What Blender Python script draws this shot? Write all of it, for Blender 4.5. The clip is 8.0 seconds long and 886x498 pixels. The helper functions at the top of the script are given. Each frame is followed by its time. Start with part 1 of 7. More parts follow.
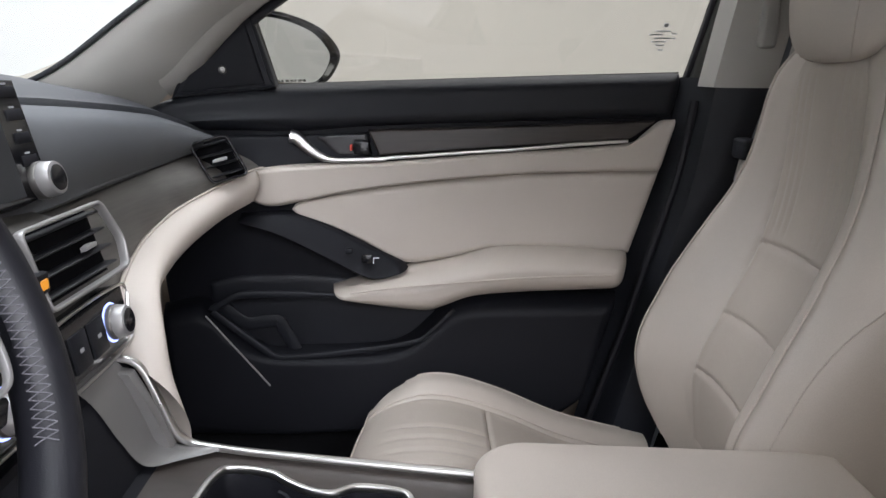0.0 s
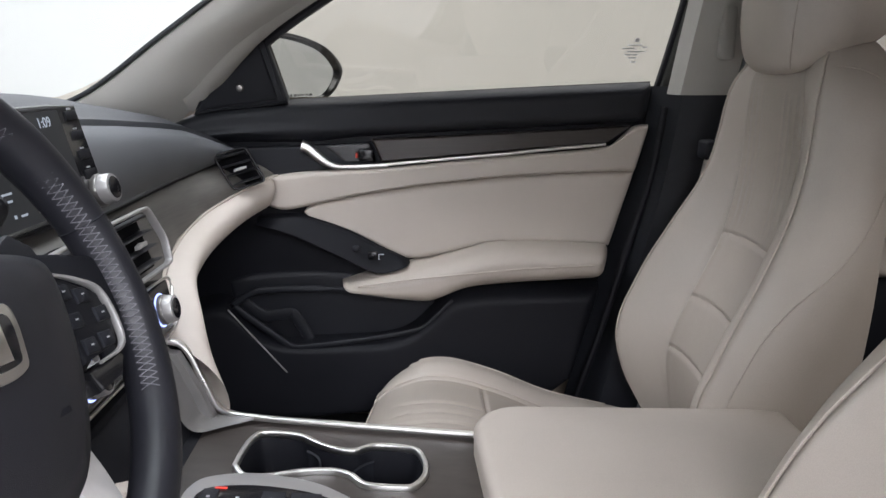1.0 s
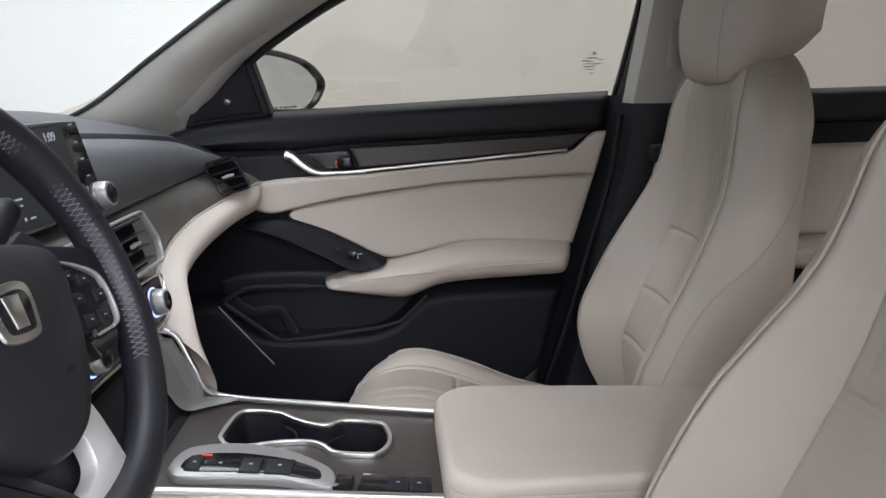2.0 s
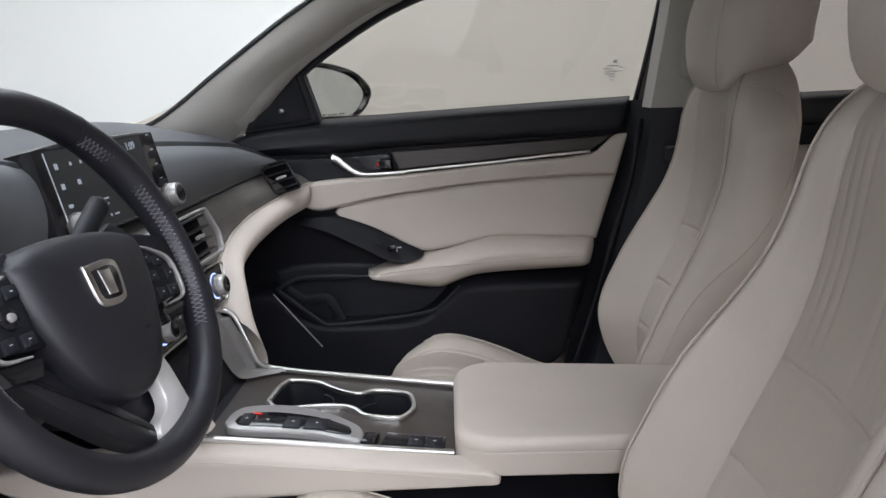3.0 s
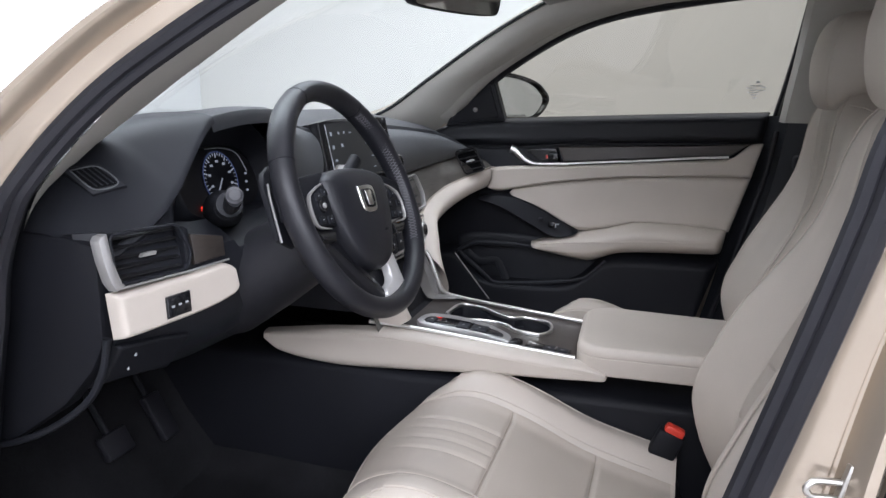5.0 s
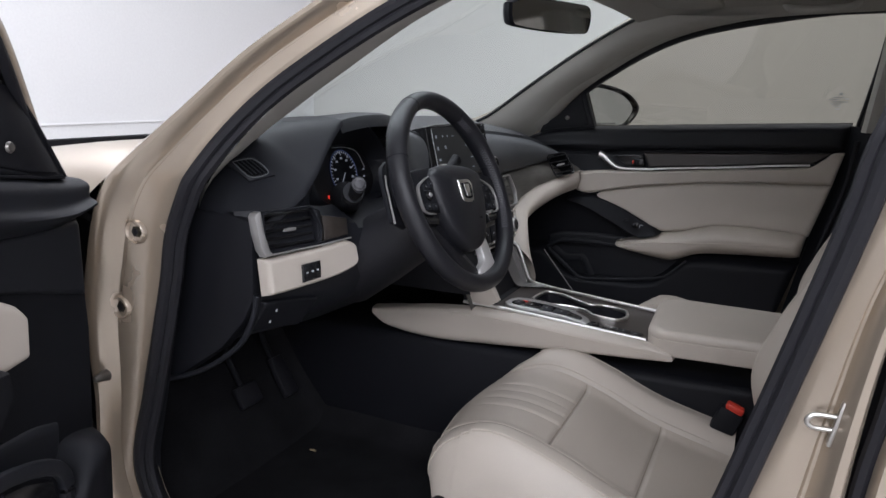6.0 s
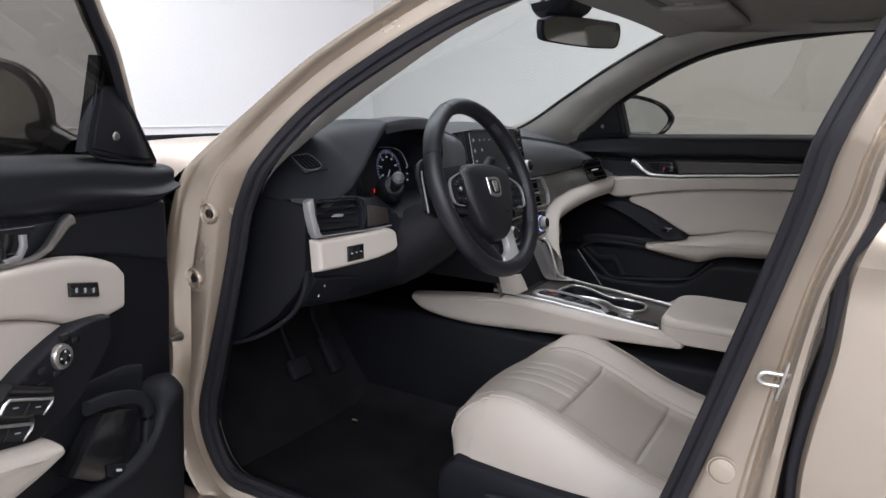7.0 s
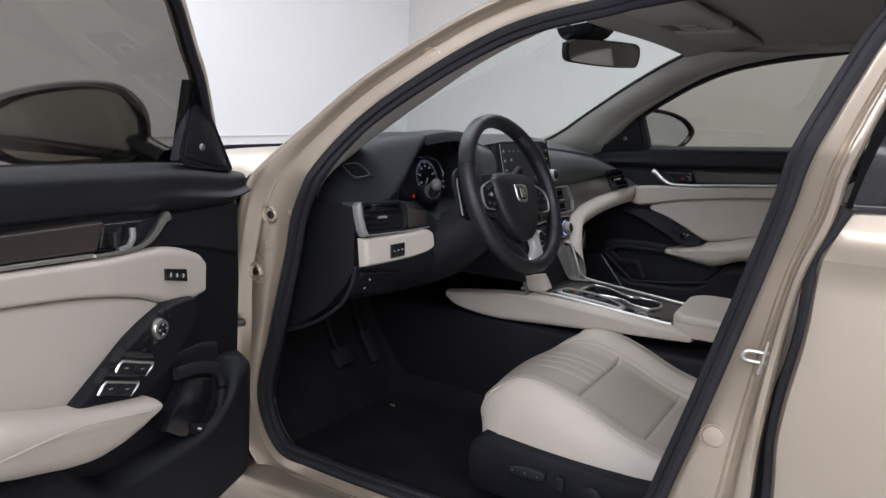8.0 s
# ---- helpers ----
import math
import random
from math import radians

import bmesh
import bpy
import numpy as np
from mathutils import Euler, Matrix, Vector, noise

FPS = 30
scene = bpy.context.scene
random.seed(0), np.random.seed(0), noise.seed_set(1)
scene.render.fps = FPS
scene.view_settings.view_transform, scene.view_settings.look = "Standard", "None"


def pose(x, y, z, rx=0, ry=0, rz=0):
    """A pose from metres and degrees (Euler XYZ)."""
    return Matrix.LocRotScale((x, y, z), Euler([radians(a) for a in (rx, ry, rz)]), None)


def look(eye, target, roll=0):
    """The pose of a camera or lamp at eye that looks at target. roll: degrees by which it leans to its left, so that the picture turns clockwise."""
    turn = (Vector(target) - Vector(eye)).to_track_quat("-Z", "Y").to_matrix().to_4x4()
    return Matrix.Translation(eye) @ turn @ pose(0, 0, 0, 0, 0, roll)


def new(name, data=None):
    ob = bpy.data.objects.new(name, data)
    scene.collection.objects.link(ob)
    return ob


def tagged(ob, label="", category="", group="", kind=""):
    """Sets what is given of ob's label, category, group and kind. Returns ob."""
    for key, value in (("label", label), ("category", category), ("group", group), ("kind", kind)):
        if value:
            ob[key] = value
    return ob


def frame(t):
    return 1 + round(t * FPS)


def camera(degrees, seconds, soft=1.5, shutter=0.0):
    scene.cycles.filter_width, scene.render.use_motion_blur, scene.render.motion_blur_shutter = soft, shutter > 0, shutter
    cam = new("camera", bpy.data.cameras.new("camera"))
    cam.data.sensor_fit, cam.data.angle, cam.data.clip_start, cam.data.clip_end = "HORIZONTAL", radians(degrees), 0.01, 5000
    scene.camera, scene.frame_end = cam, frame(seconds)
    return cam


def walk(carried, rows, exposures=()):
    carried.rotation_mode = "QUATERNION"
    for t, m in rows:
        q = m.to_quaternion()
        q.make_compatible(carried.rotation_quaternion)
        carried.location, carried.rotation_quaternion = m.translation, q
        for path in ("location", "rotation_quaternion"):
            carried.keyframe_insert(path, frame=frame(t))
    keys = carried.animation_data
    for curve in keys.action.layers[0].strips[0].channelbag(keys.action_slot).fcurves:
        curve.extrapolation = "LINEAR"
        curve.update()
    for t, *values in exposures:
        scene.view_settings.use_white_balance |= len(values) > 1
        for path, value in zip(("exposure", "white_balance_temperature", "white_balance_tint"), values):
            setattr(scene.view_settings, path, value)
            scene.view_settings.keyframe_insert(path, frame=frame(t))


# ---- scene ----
import functools

cam = camera(62.5, 8.0)
PATH = [
    (0, (0.009, -0.653, 1.044), (0.061, 1.283, 0.546), 0.6),
    (0.5, (0.005, -0.728, 1.061), (0.059, 1.209, 0.566), 0.1),
    (1, (-0.003, -0.795, 1.066), (0.065, 1.144, 0.576), -0.5),
    (1.5, (0.018, -0.849, 1.07), (0.097, 1.093, 0.597), -1.0),
    (3, (0.118, -1.063, 1.099), (0.014, 0.878, 0.63), -2.2),
    (3.5, (0.142, -1.143, 1.107), (-0.096, 0.789, 0.646), -2.3),
    (4, (0.151, -1.286, 1.111), (-0.102, 0.645, 0.657), -1.4),
    (4.5, (0.189, -1.402, 1.099), (-0.206, 0.509, 0.659), -0.7),
    (4.7, (0.206, -1.439, 1.089), (-0.276, 0.453, 0.655), -0.2),
    (5.8, (0.274, -1.662, 1.107), (-0.482, 0.139, 0.679), 0.5),
    (6, (0.306, -1.7, 1.096), (-0.513, 0.077, 0.681), 0.7),
    (6.5, (0.385, -1.788, 1.092), (-0.467, -0.023, 0.692), 1.6),
    (7, (0.441, -1.844, 1.088), (-0.519, -0.133, 0.698), 1.5),
    (7.5, (0.48, -1.921, 1.104), (-0.52, -0.23, 0.726), 1.6),
    (8, (0.533, -2.015, 1.102), (-0.501, -0.343, 0.734), 1.7),
]
EXPOSURES = [(0.0, 0.22, 6500, 11.5), (1.5, 0.12, 6500, 11.5), (3.0, -0.08, 6480, 11.5), (3.5, 0.06, 6420, 11.5), (4.5, 0.2, 6250, 11.5), (6.0, -0.88, 6450, 11.5), (6.5, -0.58, 6450, 11.5), (7.0, -0.66, 6480, 11.5), (7.5, -0.82, 6500, 10.5), (8.0, -0.82, 6500, 10.5)]
walk(cam, [(t, look(eye, target, roll)) for t, eye, target, roll in PATH], EXPOSURES)

# ---- world and lights: a white photo booth under a luminous ceiling ----
world = bpy.data.worlds.new("studio_air")
world.use_nodes = True
scene.world = world
world.node_tree.nodes["Background"].inputs[0].default_value = (1.0, 0.99, 0.97, 1)
world.node_tree.nodes["Background"].inputs[1].default_value = 0.05


def lamp(name, place, target, size_x, size_y, watts, colour=(0.945, 0.975, 1.055)):
    data = bpy.data.lights.new(name, "AREA")
    data.shape, data.size, data.size_y, data.energy, data.color = "RECTANGLE", size_x, size_y, watts, colour
    ob = new(name, data)
    ob.matrix_world = look(place, target)
    return ob


lamp("ceiling_light", (1.8, -4.9, 3.35), (1.7, -4.3, 0), 5.6, 2.2, 570)
lamp("front_ceiling_light", (-3.1, 0.0, 3.35), (-3.3, 0.0, 0), 1.4, 6.6, 300)
lamp("side_ceiling_light", (0.4, 2.3, 3.35), (0.4, 2.3, 0), 5.0, 1.2, 150)


# ---- materials ----
def material(name, colour, rough=0.5, metal=0.0, grain=0.0, scale=400.0, bump=0.0, vary=0.06, patch=6.0, coat=0.0, spec=0.5):
    """A surface with large soft variation, fine grain and relief."""
    m = bpy.data.materials.new(name)
    m.use_nodes = True
    t = m.node_tree
    p = t.nodes["Principled BSDF"]
    co = t.nodes.new("ShaderNodeTexCoord")
    big = t.nodes.new("ShaderNodeTexNoise")
    big.inputs["Scale"].default_value, big.inputs["Detail"].default_value = patch, 4
    fine = t.nodes.new("ShaderNodeTexNoise")
    fine.inputs["Scale"].default_value, fine.inputs["Detail"].default_value = scale, 3
    for n in (big, fine):
        t.links.new(co.outputs["Object"], n.inputs["Vector"])
    mix = t.nodes.new("ShaderNodeMix")
    mix.data_type, mix.blend_type = "RGBA", "MULTIPLY"
    ramp = t.nodes.new("ShaderNodeMapRange")
    ramp.inputs[1].default_value, ramp.inputs[2].default_value = 0.3, 0.7
    ramp.inputs[3].default_value, ramp.inputs[4].default_value = 1 - vary, 1 + vary
    t.links.new(big.outputs["Fac"], ramp.inputs[0])
    gr = t.nodes.new("ShaderNodeMapRange")
    gr.inputs[1].default_value, gr.inputs[2].default_value = 0.3, 0.7
    gr.inputs[3].default_value, gr.inputs[4].default_value = 1 - grain, 1 + grain
    t.links.new(fine.outputs["Fac"], gr.inputs[0])
    mul = t.nodes.new("ShaderNodeMath")
    mul.operation = "MULTIPLY"
    t.links.new(ramp.outputs[0], mul.inputs[0])
    t.links.new(gr.outputs[0], mul.inputs[1])
    mix.inputs[0].default_value = 1
    mix.inputs[6].default_value = (*colour, 1)
    t.links.new(mul.outputs[0], mix.inputs[7])
    t.links.new(mix.outputs[2], p.inputs["Base Color"])
    rr = t.nodes.new("ShaderNodeMapRange")
    rr.inputs[3].default_value, rr.inputs[4].default_value = max(0.02, rough - 0.07), min(1, rough + 0.07)
    t.links.new(big.outputs["Fac"], rr.inputs[0])
    t.links.new(rr.outputs[0], p.inputs["Roughness"])
    p.inputs["Metallic"].default_value = metal
    p.inputs["Specular IOR Level"].default_value = spec
    p.inputs["Coat Weight"].default_value = coat
    p.inputs["Coat Roughness"].default_value = 0.08
    if bump:
        b = t.nodes.new("ShaderNodeBump")
        b.inputs["Strength"].default_value, b.inputs["Distance"].default_value = bump, 0.0006
        t.links.new(fine.outputs["Fac"], b.inputs["Height"])
        t.links.new(b.outputs[0], p.inputs["Normal"])
    return m


def glass(name, tint, gloss_most=0.5):
    """A thin clear pane: it lets light straight through and mirrors a little, more at a grazing angle."""
    m = bpy.data.materials.new(name)
    m.use_nodes = True
    t = m.node_tree
    t.nodes.remove(t.nodes["Principled BSDF"])
    clear, gloss, mix, lw, pw, mr = (t.nodes.new("ShaderNode" + k) for k in ("BsdfTransparent", "BsdfGlossy", "MixShader", "LayerWeight", "Math", "MapRange"))
    clear.inputs[0].default_value = (*tint, 1)
    gloss.inputs["Roughness"].default_value = 0.02
    pw.operation = "POWER"
    pw.inputs[1].default_value = 4.0
    lw.inputs[0].default_value = 0.5
    mr.inputs[3].default_value, mr.inputs[4].default_value = 0.05, gloss_most
    t.links.new(lw.outputs["Facing"], pw.inputs[0])
    t.links.new(pw.outputs[0], mr.inputs[0])
    t.links.new(mr.outputs[0], mix.inputs[0])
    t.links.new(clear.outputs[0], mix.inputs[1])
    t.links.new(gloss.outputs[0], mix.inputs[2])
    t.links.new(mix.outputs[0], t.nodes["Material Output"].inputs[0])
    return m


def glow(name, colour, strength):
    m = bpy.data.materials.new(name)
    m.use_nodes = True
    p = m.node_tree.nodes["Principled BSDF"]
    p.inputs["Base Color"].default_value = (0.01, 0.01, 0.01, 1)
    p.inputs["Emission Color"].default_value = (*colour, 1)
    p.inputs["Emission Strength"].default_value = strength
    return m


def streaked(m, scale, stretch, amount, relief=0.0):
    """Adds long streaks along x to a material's colour, as in veneer or brushed trim."""
    t = m.node_tree
    p = t.nodes["Principled BSDF"]
    co, mp, wv, mr, mx = (t.nodes.new("ShaderNode" + k) for k in ("TexCoord", "Mapping", "TexNoise", "MapRange", "Mix"))
    mp.inputs["Scale"].default_value = stretch
    wv.inputs["Scale"].default_value, wv.inputs["Detail"].default_value = scale, 6
    mr.inputs[1].default_value, mr.inputs[2].default_value = 0.3, 0.7
    mr.inputs[3].default_value, mr.inputs[4].default_value = 1 - amount, 1 + amount
    mx.data_type, mx.blend_type = "RGBA", "MULTIPLY"
    mx.inputs[0].default_value = 1
    old = p.inputs["Base Color"].links[0].from_socket
    t.links.new(co.outputs["Object"], mp.inputs[0])
    t.links.new(mp.outputs[0], wv.inputs["Vector"])
    t.links.new(wv.outputs["Fac"], mr.inputs[0])
    t.links.new(old, mx.inputs[6])
    t.links.new(mr.outputs[0], mx.inputs[7])
    t.links.new(mx.outputs[2], p.inputs["Base Color"])
    if relief:
        b = t.nodes.new("ShaderNodeBump")
        b.inputs["Strength"].default_value, b.inputs["Distance"].default_value = relief, 0.0005
        t.links.new(wv.outputs["Fac"], b.inputs["Height"])
        t.links.new(b.outputs[0], p.inputs["Normal"])
    return m


LEATHER = material("ivory_leather", (0.44, 0.392, 0.342), 0.46, grain=0.05, scale=900, bump=0.25, vary=0.05)
LEATHER_INSERT = material("perforated_ivory_leather", (0.376, 0.331, 0.285), 0.55, grain=0.10, scale=1300, bump=0.35, vary=0.04)
SOFT_TRIM = material("ivory_soft_trim", (0.50, 0.448, 0.395), 0.55, grain=0.05, scale=1200, bump=0.2, vary=0.04)
STITCH = material("ivory_thread", (0.46, 0.41, 0.355), 0.8, grain=0.2, scale=2000, vary=0.02)
STITCH_DARK = material("greige_thread", (0.27, 0.235, 0.20), 0.8, grain=0.2, scale=2000, vary=0.02)
BLACK = material("black_grained_plastic", (0.0085, 0.009, 0.012), 0.58, grain=0.12, scale=1500, bump=0.35, vary=0.12, spec=0.20)
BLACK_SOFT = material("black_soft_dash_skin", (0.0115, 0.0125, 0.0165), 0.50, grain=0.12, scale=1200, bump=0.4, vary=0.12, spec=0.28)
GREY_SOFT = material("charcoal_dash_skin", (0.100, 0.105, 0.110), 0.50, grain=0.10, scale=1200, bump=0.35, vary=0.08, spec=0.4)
BLACK_LEATHER = material("black_wheel_leather", (0.0125, 0.0128, 0.0165), 0.42, grain=0.10, scale=1300, bump=0.35, vary=0.10, spec=0.42)
GLOSS = material("gloss_black", (0.012, 0.012, 0.014), 0.16, grain=0.02, vary=0.04)
RUBBER = material("black_seal_rubber", (0.012, 0.012, 0.016), 0.60, grain=0.06, vary=0.10, bump=0.15, spec=0.35)
SEAL_GREY = material("grey_flocked_seal", (0.075, 0.076, 0.070), 0.8, grain=0.10, scale=1500, vary=0.05, spec=0.2)
# The black dash skin made lighter: light reflected off the top is in the colour.
DASH_TOP_LIT = material("lit_black_dash_top_skin", (0.026, 0.028, 0.032), 0.48, grain=0.12, scale=1200, bump=0.4, vary=0.12, spec=0.34)
VENEER = streaked(material("dark_satin_veneer", (0.040, 0.033, 0.029), 0.36, grain=0.05, scale=700, vary=0.08), 160, (0.08, 0.5, 1.6), 0.16, 0.08)
VENEER_DASH = streaked(material("grey_satin_veneer", (0.090, 0.085, 0.077), 0.38, grain=0.05, scale=700, vary=0.08), 160, (0.6, 0.06, 1.6), 0.14, 0.08)
CHROME = material("satin_chrome", (0.74, 0.73, 0.71), 0.30, metal=1.0, vary=0.04)
SILVER = material("satin_silver_plastic", (0.38, 0.372, 0.365), 0.36, metal=0.5, vary=0.04)
BRIGHT_SILVER = material("bright_satin_silver", (0.78, 0.77, 0.76), 0.34, metal=0.55, vary=0.04)
DARK_METAL = material("dark_satin_metal", (0.20, 0.19, 0.18), 0.34, metal=0.8, vary=0.05)
GREY_TRIM = material("warm_grey_pillar_trim", (0.40, 0.385, 0.35), 0.72, grain=0.08, scale=1500, bump=0.25, vary=0.04)
HEADLINER = material("grey_headliner_cloth", (0.36, 0.345, 0.315), 0.9, grain=0.12, scale=1800, bump=0.4, vary=0.04)
CARPET = material("black_carpet", (0.012, 0.012, 0.0135), 0.95, grain=0.5, scale=700, bump=0.9, vary=0.30, patch=9, spec=0.08)
BELT = material("charcoal_belt_webbing", (0.03, 0.034, 0.04), 0.6, grain=0.2, scale=900, bump=0.4)
RED = material("red_release_button", (0.62, 0.05, 0.03), 0.4, grain=0.05, vary=0.04)
STEEL = material("bare_steel", (0.50, 0.485, 0.46), 0.38, metal=1.0, vary=0.10, patch=60)
PAINT = material("champagne_metallic_paint", (0.43, 0.365, 0.295), 0.34, metal=0.62, grain=0.06, scale=2500, vary=0.03, coat=0.42)
GREY_METAL = material("satin_grey_console_trim", (0.24, 0.232, 0.228), 0.48, metal=0.5, vary=0.05)
PAINT_INNER = material("champagne_jamb_paint", (0.475, 0.40, 0.32), 0.25, metal=0.58, grain=0.06, scale=2500, vary=0.05, coat=0.8)
WHITE_INK = material("pale_print", (0.62, 0.64, 0.66), 0.6, vary=0.02)
GREY_INK = material("grey_print", (0.36, 0.37, 0.38), 0.6, vary=0.02)
MIRROR = material("mirror_glass", (0.80, 0.82, 0.82), 0.03, metal=1.0, vary=0.01)
SIDE_GLASS = glass("green_tinted_side_glass", (0.385, 0.378, 0.332), 0.45)
# Side glass for the driver's door, slanting-view dimming put into its tint.
DIMMED_DOOR_GLASS = glass("view_dimmed_green_door_glass", (0.215, 0.203, 0.180), 0.35)
FRONT_GLASS = glass("green_tinted_windscreen_glass", (0.80, 0.86, 0.845), 0.35)
DARK_GLASS = glass("privacy_glass", (0.34, 0.32, 0.285))
WALL_MAT = material("booth_wall_white", (0.78, 0.775, 0.775), 0.85, grain=0.02, scale=60, vary=0.02, patch=0.7)
SIDE_WALL_MAT = material("booth_wall_greige", (0.62, 0.60, 0.575), 0.85, grain=0.02, scale=60, vary=0.02, patch=0.7)
FLOOR_MAT = material("booth_floor_grey", (0.45, 0.44, 0.43), 0.45, grain=0.05, scale=90, vary=0.05, patch=1.2)
TYRE = material("tyre_rubber", (0.02, 0.02, 0.02), 0.8, grain=0.1, bump=0.3)


# ---- building helpers ----
def crv(pts, n):
    """A smooth line of n points through the given ones."""
    p = np.array(pts, float)
    if len(p) == 2:
        return p[0] + np.linspace(0, 1, n)[:, None] * (p[1] - p[0])
    d = np.concatenate([[0], np.cumsum(np.maximum(1e-6, np.linalg.norm(np.diff(p, axis=0), axis=1)) ** 0.6)])
    m = np.empty_like(p)
    m[1:-1] = (p[2:] - p[:-2]) / (d[2:] - d[:-2])[:, None]
    m[0], m[-1] = (p[1] - p[0]) / (d[1] - d[0]), (p[-1] - p[-2]) / (d[-1] - d[-2])
    out = []
    for t in np.linspace(0, d[-1], n):
        i = min(len(p) - 2, int(np.searchsorted(d, t, side="right")) - 1)
        h = d[i + 1] - d[i]
        s = (t - d[i]) / h
        out.append((2 * s**3 - 3 * s**2 + 1) * p[i] + (s**3 - 2 * s**2 + s) * h * m[i] + (3 * s**2 - 2 * s**3) * p[i + 1] + (s**3 - s**2) * h * m[i + 1])
    return np.array(out)


def grid(bm, P, wrap_a=False, wrap_b=False):
    P = np.asarray(P, float)
    a, b = P.shape[:2]
    v = [[bm.verts.new(tuple(P[i, j])) for j in range(b)] for i in range(a)]
    for i in range(a if wrap_a else a - 1):
        for j in range(b if wrap_b else b - 1):
            q = (v[i][j], v[(i + 1) % a][j], v[(i + 1) % a][(j + 1) % b], v[i][(j + 1) % b])
            bm.faces.new(q)
    return v


def cap(bm, ring, flip=False):
    bm.faces.new(ring[::-1] if flip else ring)


def mesh_of(name, bm, mat, smooth=True):
    bmesh.ops.remove_doubles(bm, verts=bm.verts, dist=1e-6)
    bmesh.ops.recalc_face_normals(bm, faces=bm.faces)
    me = bpy.data.meshes.new(name)
    bm.to_mesh(me)
    bm.free()
    if smooth:
        me.polygons.foreach_set("use_smooth", [True] * len(me.polygons))
        me.set_sharp_from_angle(angle=radians(38))
    me.materials.append(mat)
    return me


def part(name, bm, mat, parent, label=""):
    ob = new(name, mesh_of(name, bm, mat))
    if parent is not None:
        ob.parent = parent
        ob.matrix_parent_inverse = parent_world(parent).inverted()
    return tagged(ob, label)


def parent_world(ob):
    m = ob.matrix_basis.copy()
    if ob.parent is not None:
        m = parent_world(ob.parent) @ ob.matrix_parent_inverse @ m
    return m


def thing(name, place, label, category, group="", kind=""):
    ob = new(name)
    ob.matrix_basis = Matrix.Translation(place)
    ob.empty_display_size = 0.05
    return tagged(ob, label, category, group, kind)


def box(size, place=(0, 0, 0), bevel=0.004, m=None, seg=2, bm=None):
    bm = bm or bmesh.new()
    made = bmesh.ops.create_cube(bm, size=1.0)["verts"]
    mm = (m or Matrix.Identity(4)) @ Matrix.Translation(place) @ Matrix.Diagonal((*size, 1))
    bmesh.ops.transform(bm, matrix=mm, verts=made)
    if bevel:
        edges = list({e for v in made for e in v.link_edges})
        bmesh.ops.bevel(bm, geom=edges, offset=bevel, segments=seg, affect="EDGES", profile=0.5)
    return bm


def cyl(r, depth, m, r2=None, n=28, bevel=0.0, bm=None):
    """A round body along local z from 0 to depth, its rims rounded."""
    bm = bm or bmesh.new()
    r2 = r if r2 is None else r2
    b = bevel
    prof = [(0, 0), (r - b, 0), (r - 0.3 * b, 0.3 * b), (r, b), (r2, depth - b), (r2 - 0.3 * b, depth - 0.3 * b), (r2 - b, depth), (0, depth)] if b else [(0, 0), (r, 0), (r2, depth), (0, depth)]
    P = [[m @ Vector((max(q, 1e-5) * math.cos(a), max(q, 1e-5) * math.sin(a), z)) for q, z in prof] for a in np.linspace(0, 2 * math.pi, n, endpoint=False)]
    grid(bm, P, wrap_a=True)
    return bm


def frames_along(P, up):
    P = np.asarray(P, float)
    T = np.gradient(P, axis=0)
    T /= np.linalg.norm(T, axis=1)[:, None]
    U = np.cross(np.cross(T, up), T)
    U /= np.linalg.norm(U, axis=1)[:, None]
    return T, U, np.cross(T, U)


def sweep(P, section, up=(0, 0, 1), closed=False, bm=None, scale=None, caps=True):
    """Sweeps a closed section (side, up) along the line P."""
    bm = bm or bmesh.new()
    P = np.asarray(P, float)
    if closed:
        Q = np.vstack([P[-1], P, P[0]])
        T, U, S = (a[1:-1] for a in frames_along(Q, up))
    else:
        T, U, S = frames_along(P, up)
    sc = np.ones(len(P)) if scale is None else np.asarray(scale)
    rings = [[P[i] + S[i] * a * sc[i] + U[i] * b * sc[i] for a, b in section] for i in range(len(P))]
    v = grid(bm, rings, wrap_a=closed, wrap_b=True)
    if caps and not closed:
        cap(bm, v[0]), cap(bm, v[-1], True)
    return bm


def disc(r, n=10, ry=None):
    ry = r if ry is None else ry
    return [(r * math.cos(a), ry * math.sin(a)) for a in np.linspace(0, 2 * math.pi, n, endpoint=False)]


def bar(w, h, r=0.002):
    """A rounded rectangle section, w across and h up."""
    out = []
    for cx, cy, a0 in ((w / 2 - r, h / 2 - r, 0), (-w / 2 + r, h / 2 - r, 90), (-w / 2 + r, -h / 2 + r, 180), (w / 2 - r, -h / 2 + r, 270)):
        out += [(cx + r * math.cos(radians(a0 + d)), cy + r * math.sin(radians(a0 + d))) for d in (0, 45, 90)]
    return out


